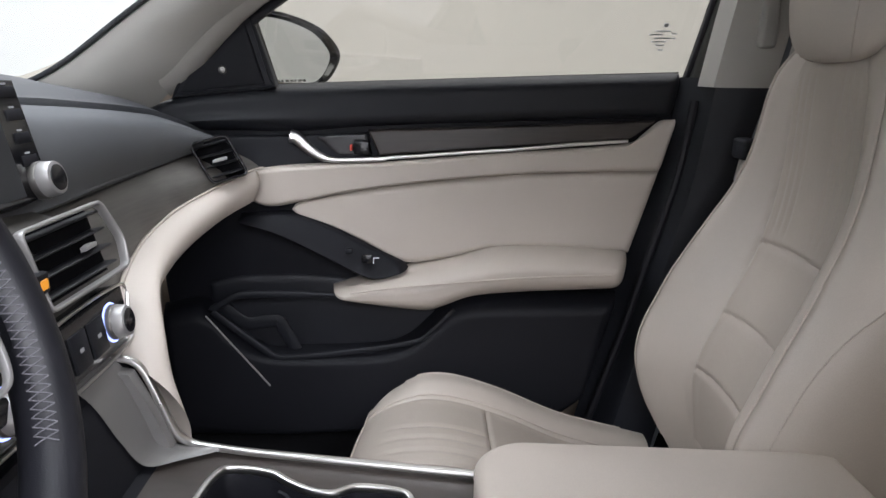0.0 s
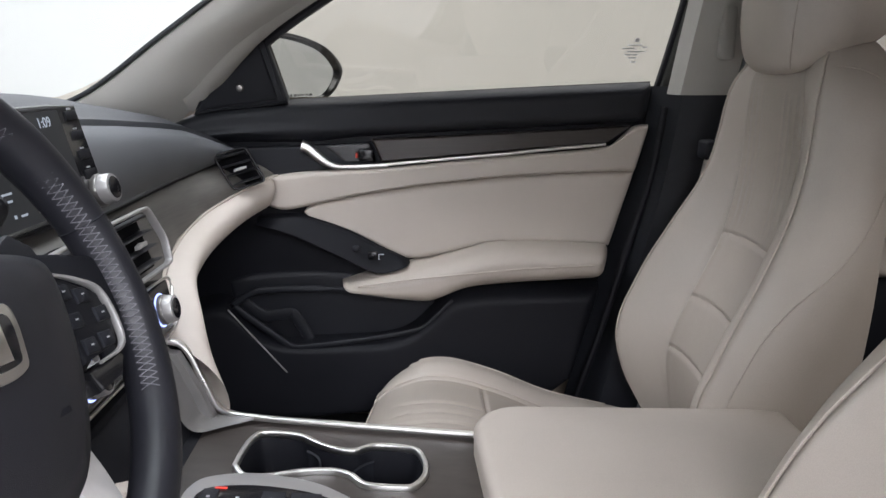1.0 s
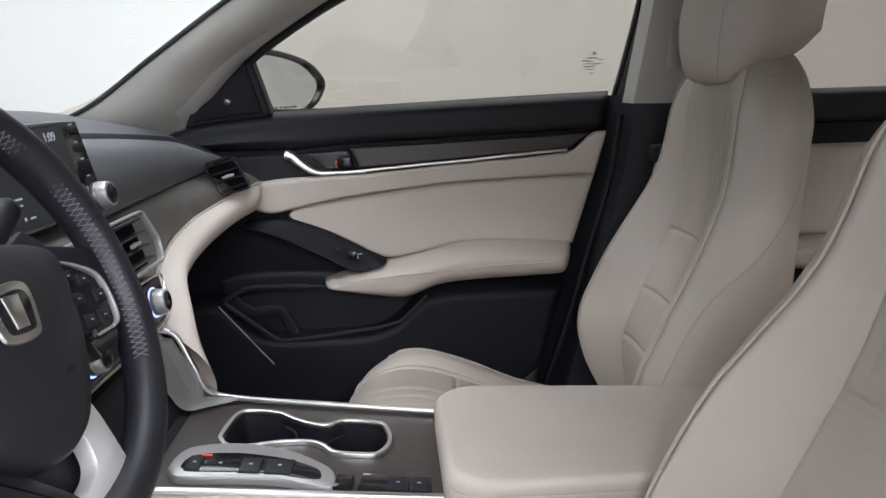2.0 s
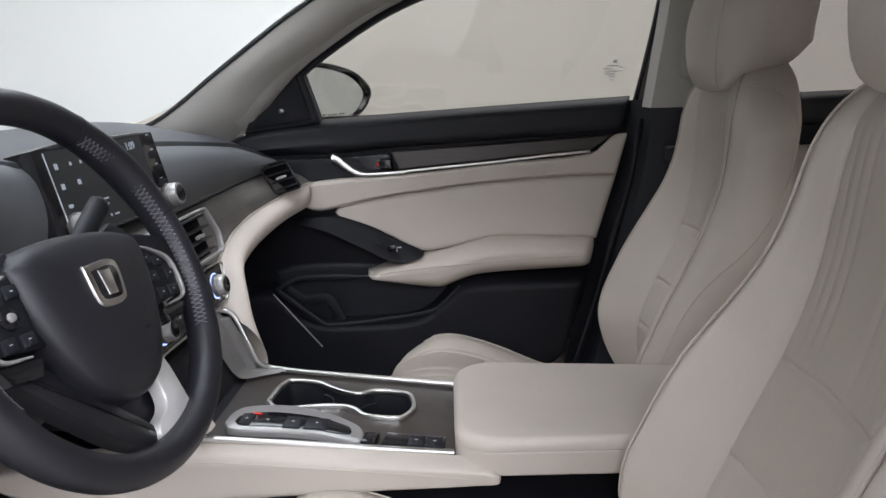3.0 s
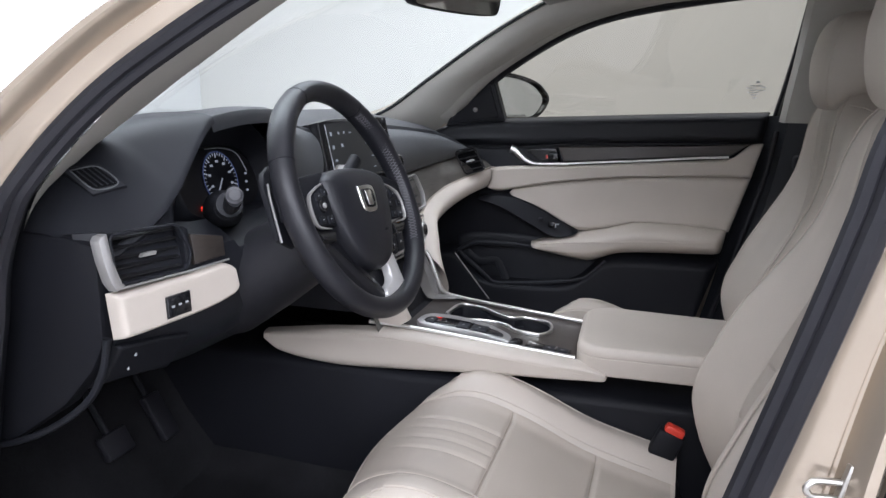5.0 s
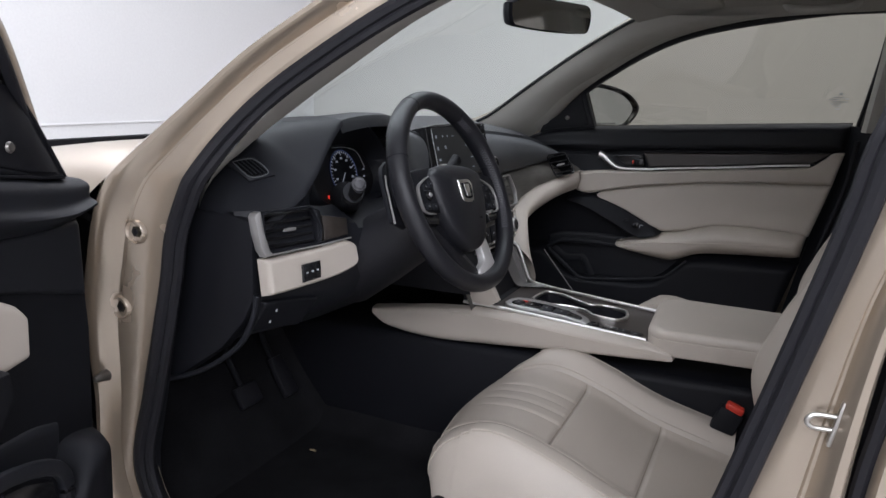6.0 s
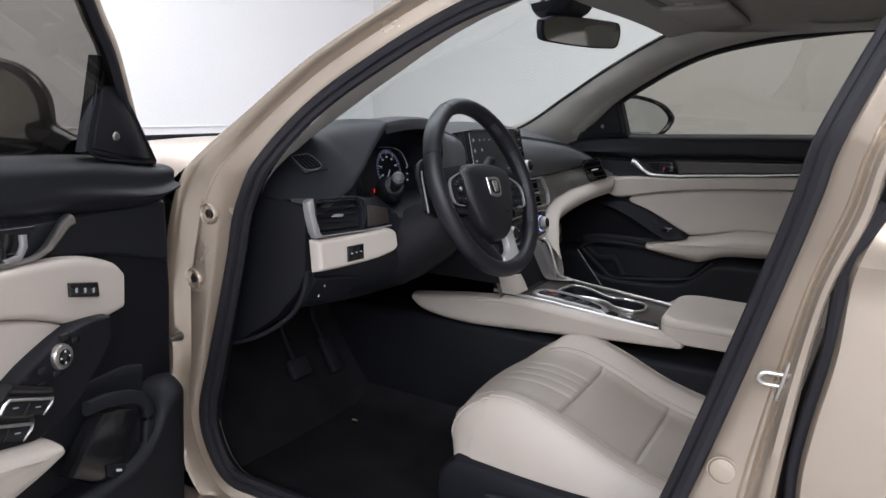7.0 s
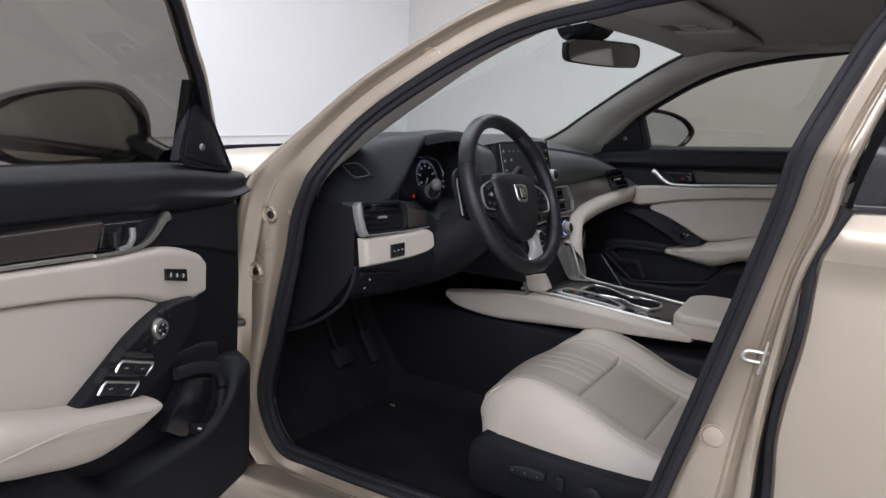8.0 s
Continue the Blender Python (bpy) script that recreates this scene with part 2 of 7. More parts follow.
def pillow(top, bot, M, w0, depth, na=60, nb=14, ea=0.06, eb=0.22, power=2.2, bulge=None, bm=None):
    """A padded panel between two lines of (u, z); it rises from w0 to w0 + depth with rounded edges. M turns (u, w, z) into a place."""
    bm = bm or bmesh.new()
    A, B = crv(top, na), crv(bot, na)

    def edge(s, e):
        d = min(s, 1 - s) / e
        return 1.0 if d >= 1 else (1 - (1 - d) ** power) ** (1 / power)

    ta = np.unique(np.concatenate([np.linspace(0, ea, 7), np.linspace(ea, 1 - ea, na), np.linspace(1 - ea, 1, 7)]))
    tb = np.unique(np.concatenate([np.linspace(0, eb, 7), np.linspace(eb, 1 - eb, nb), np.linspace(1 - eb, 1, 7)]))
    rows = []
    for a in ta:
        k = a * (na - 1)
        i = min(int(k), na - 2)
        f = k - i
        p, q = A[i] * (1 - f) + A[i + 1] * f, B[i] * (1 - f) + B[i + 1] * f
        row = []
        for b in tb:
            u, z = p * (1 - b) + q * b
            w = w0 + depth * edge(a, ea) * edge(b, eb) + (bulge(a, b) if bulge else 0)
            row.append(M(u, w, z))
        rows.append(row)
    grid(bm, rows)
    return bm


def line_on(M, pts, w, n=60):
    return [M(u, w, z) for u, z in crv(pts, n)]


def plate(outline, M, w0, w1, bevel=0.0, bm=None, n=0):
    """A slab with the outline (u, z) from w0 to w1, its front edge rounded."""
    bm = bm or bmesh.new()
    o = np.asarray(outline, float) if not n else crv([*outline, outline[0]], n + 1)[:-1]
    c = o.mean(axis=0)
    area = sum(o[i][0] * o[(i + 1) % len(o)][1] - o[(i + 1) % len(o)][0] * o[i][1] for i in range(len(o)))
    nrm = []
    for i in range(len(o)):
        t = o[(i + 1) % len(o)] - o[i - 1]
        v = np.array((t[1], -t[0])) * (1 if area > 0 else -1)
        nrm.append(v / max(1e-9, np.linalg.norm(v)))
    nrm = np.array(nrm)
    sg = 1 if w1 > w0 else -1
    rings = [(o, w0), (o, w1 - sg * bevel), (o - nrm * bevel * 0.3, w1 - sg * bevel * 0.3), (o - nrm * bevel, w1)] if bevel else [(o, w0), (o, w1)]
    v = [[bm.verts.new(tuple(M(p[0], w, p[1]))) for p in r] for r, w in rings]
    k = len(o)
    for a, b in zip(v, v[1:]):
        for i in range(k):
            bm.faces.new((a[i], a[(i + 1) % k], b[(i + 1) % k], b[i]))
    cap(bm, v[0], True), cap(bm, v[-1])
    return bm


def ident(u, w, z):
    return Vector((u, w, z))


def facing(origin, across, up):
    """A map for plates: u along across, z along up, w out of the face, from origin."""
    o, a, b = Vector(origin), Vector(across).normalized(), Vector(up).normalized()
    n = a.cross(b).normalized()
    return lambda u, w, z: o + a * u + b * z + n * w


def lerp(pts, x):
    p = np.array(pts)
    return [np.interp(x, p[:, 0], p[:, k]) for k in range(1, p.shape[1])]


# ---- the booth ----
def slab(name, size, place, mat, label):
    return tagged(part(name, box(size, place, 0.0), mat, None), label, "wall" if "wall" in name else name, kind="structure")


slab("floor", (12.0, 10.4, 0.1), (-0.6, -1.0, -0.05), FLOOR_MAT, "smooth grey floor of a photo booth")
slab("wall_front", (0.1, 10.4, 3.6), (-3.8, -1.0, 1.8), WALL_MAT, "plain white booth wall ahead of the car")
slab("wall_side", (12.0, 0.1, 3.6), (-0.6, 4.2, 1.8), SIDE_WALL_MAT, "plain pale greige booth wall beside the car")
slab("wall_back", (0.1, 10.4, 3.6), (5.4, -1.0, 1.8), WALL_MAT, "plain white booth wall behind the car")
slab("wall_open_side", (12.0, 0.1, 3.6), (-0.6, -6.2, 1.8), WALL_MAT, "plain white booth wall on the driver's side")
slab("ceiling", (12.0, 10.4, 0.1), (-0.6, -1.0, 3.65), WALL_MAT, "plain white booth ceiling")
tagged(part("trim", box((0.012, 10.2, 0.014), (-3.745, -1.0, 0.885), 0.004), WALL_MAT, None), "thin pale ledge along the front booth wall", "trim", kind="structure")


# ---- car body: door opening, pillars, roof, bonnet ----
def side_y(z, x=1.0):
    """How far out the driver's side of the body stands at height z; it swells towards the centre pillar."""
    k = min(1, max(0, (x - 0.02) / 0.2))
    k = k * k * (3 - 2 * k)
    front = -0.76 + max(0, z - 0.95) * 0.415
    rear = -0.798 + max(0, z - 1.07) * 0.62
    return front * (1 - k) + rear * k


car = thing("car_body", (0.4, 0, 0.0), "champagne gold metallic saloon car body with the driver's door opening", "car")

# the driver's door opening: x, z, and the width of the painted jamb there
OPENING = [
    (0.07, 1.321, 0.07), (-0.181, 1.265, 0.07), (-0.422, 1.128, 0.075), (-0.543, 1.017, 0.085), (-0.629, 0.873, 0.14), (-0.657, 0.762, 0.155),
    (-0.685, 0.661, 0.145), (-0.719, 0.541, 0.10), (-0.757, 0.385, 0.055), (-0.70, 0.27, 0.055), (-0.588, 0.256, 0.06), (-0.258, 0.255, 0.07),
    (0.0, 0.265, 0.08), (0.15, 0.31, 0.15), (0.226, 0.412, 0.165), (0.262, 0.517, 0.138), (0.300, 0.644, 0.104), (0.364, 0.873, 0.066),
    (0.393, 0.985, 0.072), (0.409, 1.056, 0.070), (0.468, 1.209, 0.062), (0.502, 1.290, 0.062), (0.46, 1.334, 0.07), (0.29, 1.337, 0.07),
]
ring = crv([*OPENING, OPENING[0]], 240)[:-1]
xz = ring[:, :2]
tang = np.roll(xz, -1, axis=0) - np.roll(xz, 1, axis=0)
tang /= np.linalg.norm(tang, axis=1)[:, None]
outn = np.stack([tang[:, 1], -tang[:, 0]], axis=1)
if ((xz - xz.mean(axis=0)) * outn).sum() < 0:
    outn = -outn


def jamb(i, n, d):
    """A place beside the opening: n outwards in the body side, d out from it."""
    x, z = xz[i] + outn[i] * n
    return Vector((x, side_y(z, x) - d, z))


PROFILE = [(0.02, -0.03), (0.03, -0.008), (0.06, 0.0), (0.10, 0.004), (0.20, 0.012), (0.34, 0.016), (0.50, 0.020), (0.58, 0.022), (0.62, 0.018), (0.66, 0.019), (0.72, 0.030), (0.79, 0.048), (0.85, 0.055), (0.95, 0.057), (1.0, 0.052), (1.02, 0.03)]
bm = bmesh.new()
grid(bm, [[jamb(i, a * ring[i, 2], d) for a, d in PROFILE] for i in range(len(ring))], wrap_a=True)
door_jamb = part("door_jamb", bm, PAINT_INNER, car, "champagne painted door jamb round the opening")
bm = bmesh.new()
for k, (n0, d0, r) in enumerate(((0.004, 0.010, 0.0115), (-0.010, 0.000, 0.010))):
    rings = []
    for i in range(len(ring)):
        c = jamb(i, n0, d0)
        rings.append([c + Vector((outn[i, 0] * r * math.cos(a), -r * math.sin(a), outn[i, 1] * r * math.cos(a))) for a in np.linspace(0, 2 * math.pi, 9)[:-1]])
    grid(bm, rings, wrap_a=True, wrap_b=True)
part("door_seal", bm, RUBBER, car, "black rubber door seal")
bm = bmesh.new()
grid(bm, [[jamb(i, n0, d0) for n0, d0 in ((0.006, 0.004), (-0.003, 0.002), (-0.008, -0.006), (-0.009, -0.012), (0.002, -0.03))] for i in range(len(ring))], wrap_a=True)
part("opening_trim", bm, BLACK, car, "black plastic trim inside the door opening")


def nearest(x, z):
    return int(((xz - (x, z)) ** 2).sum(axis=1).argmin())


# hinge bolts, stud, plug and striker
BOLT_DARK = material("dark_bolt_steel", (0.035, 0.03, 0.02), 0.45, metal=0.3, grain=0.2, vary=0.15)
for x, z in ((-0.713, 0.853), (-0.764, 0.708)):
    m = facing((x, -0.776, z), (1, 0, 0), (0, 0, 1))
    mm = Matrix.Translation((x, -0.772, z)) @ Matrix.Rotation(radians(90), 4, "X")
    y1 = -0.785
    ringed = bmesh.new()
    grid(ringed, [[(x + r * math.cos(a), y1 + dy, z + r * math.sin(a)) for r, dy in ((0.024, 0.012), (0.0215, 0.001), (0.0195, -0.001), (0.0165, 0.003), (0.0150, 0.010), (0.0, 0.012))] for a in np.linspace(0, 2 * math.pi, 32, endpoint=False)], wrap_a=True)
    hinge = part("bolt_dish", ringed, PAINT_INNER, car)
    part("bolt", cyl(0.0125, 0.007, Matrix.Translation((x, y1 + 0.010, z)) @ Matrix.Rotation(radians(90), 4, "X"), 0.0110, 6, 0.002), BOLT_DARK, hinge, "dark hinge bolt")
    part("bolt_socket", cyl(0.0065, 0.0082, Matrix.Translation((x, y1 + 0.010, z)) @ Matrix.Rotation(radians(90), 4, "X"), 0.006, 12, 0.001), RUBBER, hinge)
mm = Matrix.Translation((-0.772, -0.815, 0.588)) @ Matrix.Rotation(radians(90), 4, "X")
part("door_check_stud", cyl(0.011, 0.03, mm, 0.006, 12, 0.003), DARK_METAL, car)
mm = Matrix.Translation((0.326, -0.8145, 0.590)) @ Matrix.Rotation(radians(90), 4, "X")
plug = part("body_plug", cyl(0.0185, 0.0040, mm, 0.0175, 32, 0.0015), PAINT_INNER, car, "round champagne painted body plug")
part("plug_rim", sweep([(0.326 + 0.0205 * math.cos(a), -0.8165, 0.590 + 0.0205 * math.sin(a)) for a in np.linspace(0, 2 * math.pi, 40, endpoint=False)], disc(0.0017, 6), up=(0, 1, 0), closed=True), PAINT_INNER, plug)
sj = nearest(0.318, 0.760)
sp = jamb(sj, 0.052, 0.025)
striker = part("striker_plate", box((0.005, 0.016, 0.056), (0, 0, 0), 0.002, Matrix.Translation((sp.x + 0.010, sp.y - 0.004, 0.742)) @ Matrix.Rotation(radians(12), 4, "Y"), 2), STEEL, car, "bare steel door striker plate")
part("striker_loop", sweep(crv([(sp.x + 0.010, sp.y - 0.006, 0.750), (sp.x - 0.010, sp.y - 0.010, 0.751), (sp.x - 0.016, sp.y - 0.012, 0.749), (sp.x - 0.020, sp.y - 0.013, 0.743), (sp.x - 0.016, sp.y - 0.012, 0.737), (sp.x - 0.010, sp.y - 0.010, 0.735), (sp.x + 0.010, sp.y - 0.006, 0.734)], 40), disc(0.0031, 8), up=(0, 1, 0)), STEEL, striker, "bare steel striker loop")

# windscreen edge, side window edge (the other side is their mirror image)
SCREEN = [(-0.74, 0.60, 0.965), (-0.60, 0.585, 1.015), (-0.45, 0.565, 1.112), (-0.30, 0.545, 1.208), (-0.17, 0.525, 1.28), (-0.075, 0.513, 1.325)]
WINDOW = [(-0.47, 0.674, 0.958), (-0.437, 0.665, 0.987), (-0.382, 0.652, 1.032), (-0.289, 0.632, 1.121), (-0.179, 0.610, 1.190), (-0.083, 0.597, 1.242), (0.01, 0.588, 1.278), (0.12, 0.583, 1.303), (0.25, 0.58, 1.322)]


def pillar_trim(sign, width):
    a, b = crv(SCREEN, 40), crv(WINDOW, 40)
    rows = []
    for p, q in zip(a, b):
        row = []
        for s in np.linspace(0, 1, 9):
            c = p * (1 - s) + q * s
            bow = 0.022 * math.sin(math.pi * s)
            row.append((c[0] + bow * 0.4, sign * (c[1] - bow), c[2] - bow * 0.3))
        rows.append([(p[0], sign * (p[1] + 0.012), p[2] + 0.01), *row])
    m = bmesh.new()
    grid(m, rows)
    return m


part("a_pillar_trim", pillar_trim(1, 0), GREY_TRIM, car, "warm grey windscreen pillar trim")
bm = bmesh.new()
a = crv([(x, -y, z) for x, y, z in SCREEN], 60)
rows = []
for p in a:
    z = p[2]
    j = nearest(p[0] + 0.05, z - 0.03)
    q = jamb(j, -0.012, -0.02)
    rows.append([tuple(p + (0, -0.012, 0.012)), tuple(p), tuple(p * 0.5 + np.array(q) * 0.5 + (0, 0.012, -0.004)), tuple(q)])
grid(bm, rows)
part("a_pillar_trim", bm, GREY_TRIM, car, "warm grey windscreen pillar trim")

# outer skin of the windscreen pillars
bm = bmesh.new()
rows = []
for p in crv([(-0.80, -0.70, 0.965), *[(x, -y - 0.03, z + 0.02) for x, y, z in SCREEN[1:]], (0.1, -0.52, 1.375)], 50):
    j = nearest(p[0] + 0.03, p[2] - 0.06)
    q = np.array(jamb(j, ring[j, 2] * 1.01, 0.045))
    mid = (p + q) / 2 + (-0.006, -0.018, 0.012)
    rows.append([tuple(p), tuple(mid * 0.6 + p * 0.4 + (0, -0.004, 0.004)), tuple(mid * 0.6 + q * 0.4 + (0, -0.004, 0.003)), tuple(q)])
grid(bm, rows)
part("outer_pillar", bm, PAINT, car, "champagne painted outer windscreen pillar")
bm = bmesh.new()
grid(bm, [[(p[0], p[1] + d, p[2] + e) for d, e in ((0.012, 0.012), (0.06, 0.03), (0.13, 0.0), (0.15, -0.03))] for p in crv([*SCREEN, (0.12, 0.5, 1.36)], 40)])
part("outer_pillar", bm, PAINT, car)

# windscreen with its dark edge, and roof
bm = bmesh.new()
e = crv(SCREEN, 24)
grid(bm, [[(p[0] - 0.16 * (1 - s * s) * (1 - 0.35 * k / 23), p[1] * s, p[2] + 0.045 * (1 - s * s)) for s in np.linspace(-1, 1, 25)] for k, p in enumerate(e)])
windscreen = part("windscreen", bm, FRONT_GLASS, car, "clear green-tinted windscreen glass")
windscreen.visible_shadow = False
for sign in (1, -1):
    part("frit_band", sweep([(x - 0.004, sign * (y + 0.004), z + 0.006) for x, y, z in crv(SCREEN, 50)], bar(0.016, 0.008, 0.003)), RUBBER, windscreen, "black edge of the windscreen")
ROOF_X = [(-0.10, 1.345), (0.15, 1.368), (0.5, 1.378), (1.0, 1.355), (1.5, 1.26)]
bm = bmesh.new()
rows = []
for x, z in crv(ROOF_X, 30):
    half = 0.60 if x > 0.1 else 0.535 + 0.065 * (x + 0.1) / 0.2
    rows.append([(x - 0.11 * (1 - s * s) * max(0, 0.15 - x) / 0.25, half * s, z - 0.045 * abs(s) ** 3) for s in np.linspace(-1, 1, 25)])
grid(bm, rows)
part("headliner", bm, HEADLINER, car, "grey cloth headliner")
bm = bmesh.new()
grid(bm, [[(p[0] - 0.02, p[1] * 1.1, p[2] + 0.055) for p in r] for r in rows])
part("roof_panel", bm, PAINT, car, "champagne painted roof panel")

bm = bmesh.new()
grid(bm, [[(x, y + 0.040, z - 0.004), (x, y + 0.004, z - 0.010), (x - 0.004, y - 0.022, z + 0.006), (x - 0.010, y - 0.034 - 0.028 * min(1.0, max(0.0, (x + 0.1) / 0.15)), z + 0.026)] for x, y, z in crv([(-0.437, 0.661, 0.990), (-0.382, 0.650, 1.034), (-0.289, 0.630, 1.122), (-0.179, 0.608, 1.192), (-0.083, 0.596, 1.245), (0.01, 0.588, 1.281), (0.12, 0.583, 1.307), (0.25, 0.580, 1.324), (0.60, 0.576, 1.332), (1.0, 0.570, 1.328), (1.45, 0.55, 1.29)], 40)])
part("roof_rail_trim", bm, HEADLINER, car, "grey cloth trim along the roof edge")

# bonnet, wing, rocker, floor, front bulkhead and an added rear panel
def shoulder(x):
    return float(np.interp(x, [-2.1, -1.6, -1.2, -0.9, -0.75, -0.66], [0.72, 0.895, 0.966, 0.998, 1.010, 1.012]))


bm = bmesh.new()
rows = []
for k in np.linspace(0, 1, 24):
    row = []
    for s in np.linspace(-1, 1, 41):
        x0 = -0.70 - 0.34 * (1 - s * s)
        x = x0 + (-2.1 - x0) * k
        row.append((x, 0.664 * s, shoulder(x) - 0.010 * (1 - s * s) - (0.006 if abs(s) > 0.99 else 0)))
    rows.append(row)
grid(bm, rows)
part("bonnet", bm, PAINT, car, "champagne painted bonnet")
for sign in (1, -1):
    bm = bmesh.new()
    rows = []
    for k in np.linspace(0, 1, 24):
        row = []
        for w, h, back in ((0.668, 0.004, 0.0), (0.672, 0.0, 0.0), (0.71, 0.002, -0.004), (0.76, 0.020, -0.026), (0.80, 0.047, -0.060), (0.845, 0.10, -0.095), (0.875, 0.20, -0.115), (0.89, 0.40, -0.12), (0.87, 0.74, -0.12)):
            x0 = -0.672 + back
            x = x0 + (-2.1 - x0) * k
            row.append((x, sign * w, shoulder(x) - h))
        rows.append(row)
    grid(bm, rows)
    part("front_wing", bm, PAINT, car, "champagne painted front wing")
part("rocker", box((2.6, 0.10, 0.13), (0.35, -0.835, 0.165), 0.03, seg=4), PAINT, car, "champagne painted sill")
part("rocker", box((4.2, 0.10, 0.5), (-0.2, 0.84, 0.36), 0.03, seg=4), PAINT, car)
bm = bmesh.new()
rows = []
for x in np.linspace(-1.05, 1.75, 40):
    z0 = np.interp(x, [-1.05, -0.9, -0.78, 0.3, 1.75], [0.62, 0.42, 0.215, 0.205, 0.215])
    rows.append([(x, y, z0 + (0.02 * math.sin(14 * x + 9 * y) * 0.15) + max(0, abs(y) - 0.69) * 0.9 + (0.13 * math.exp(-(y / 0.13) ** 4))) for y in np.linspace(-0.77, 0.77, 50)])
grid(bm, rows)
part("carpet", bm, CARPET, car, "black carpeted car floor")
part("firewall", box((0.03, 1.56, 0.75), (-1.06, 0, 0.62), 0.004), CARPET, car, "black carpeted bulkhead")
part("kick_panel", plate([(-1.04, 0.22), (-0.76, 0.22), (-0.755, 0.40), (-0.70, 0.62), (-0.66, 0.80), (-1.04, 0.9)], ident, -0.75, -0.72, 0.006), BLACK, car, "black plastic kick panel")
part("kick_panel", plate([(-1.04, 0.22), (-0.60, 0.22), (-0.50, 0.62), (-0.44, 0.86), (-1.04, 0.9)], ident, 0.70, 0.67, 0.006), BLACK, car)
clip = part("kick_clip", box((0.016, 0.010, 0.014), (-0.778, -0.712, 0.440), 0.003), BLACK_SOFT, car, "black kick panel clip")
part("clip_head", box((0.011, 0.006, 0.006), (-0.776, -0.719, 0.441), 0.002), WHITE_INK, clip, "pale clip head")
# Out of view; added so the light from behind the cabin comes out right.
part("rear_light_stop", box((0.03, 1.5, 0.8), (1.76, 0, 0.6), 0.01), CARPET, car, "added dark panel closing the unseen rear of the cabin")
part("floor_pan", box((4.0, 1.56, 0.05), (-0.1, 0, 0.15), 0.01), BLACK, car)
for sx in (-1.5, 1.9):
    for sy in (-0.80, 0.80):
        w = part("wheel", cyl(0.33, 0.22, Matrix.Translation((sx, sy + 0.11, 0.33)) @ Matrix.Rotation(radians(90), 4, "X"), None, 40, 0.03), TYRE, car, "black rubber tyre on a road wheel")

# the centre pillar on the passenger's side
bm = bmesh.new()
rows = []
for x, z in crv([(0.36, 0.30), (0.41, 0.50), (0.445, 0.66), (0.488, 0.85), (0.512, 1.02)], 24):
    rows.append([(x - 0.05, 0.715, z), (x - 0.01, 0.68, z), (x + 0.008, 0.642, z), (x + 0.05, 0.625, z), (x + 0.11, 0.622, z), (x + 0.17, 0.63, z), (x + 0.2, 0.68, z)])
grid(bm, rows)
part("b_pillar_lower_trim", bm, BLACK_SOFT, car, "black plastic lower centre pillar trim")
bm = bmesh.new()
rows = []
for x, y, z in crv([(0.507, 0.624, 1.005), (0.516, 0.608, 1.09), (0.525, 0.592, 1.17), (0.535, 0.570, 1.28), (0.54, 0.552, 1.345)], 24):
    rows.append([(x - 0.008, y + 0.055, z), (x - 0.004, y + 0.025, z), (x, y, z), (x + 0.035, y - 0.012, z), (x + 0.12, y - 0.012, z), (x + 0.20, y, z), (x + 0.21, y + 0.06, z)])
grid(bm, rows)
part("b_pillar_upper_trim", bm, GREY_TRIM, car, "warm grey upper centre pillar trim")
part("door_seal", sweep(crv([(0.335, 0.674, 0.34), (0.393, 0.674, 0.53), (0.435, 0.674, 0.69), (0.478, 0.674, 0.85), (0.494, 0.672, 0.98)], 40), disc(0.0075, 8)), RUBBER, car)

# driver's centre pillar behind the jamb, and the rear door
part("b_pillar_lower_trim", plate([(0.32, 0.28), (0.50, 0.28), (0.53, 0.9), (0.55, 1.32), (0.53, 1.32), (0.475, 1.0), (0.395, 0.64)], lambda u, w, z: Vector((u, side_y(z) + w, z)), 0.03, 0.07, 0.01), BLACK_SOFT, car)


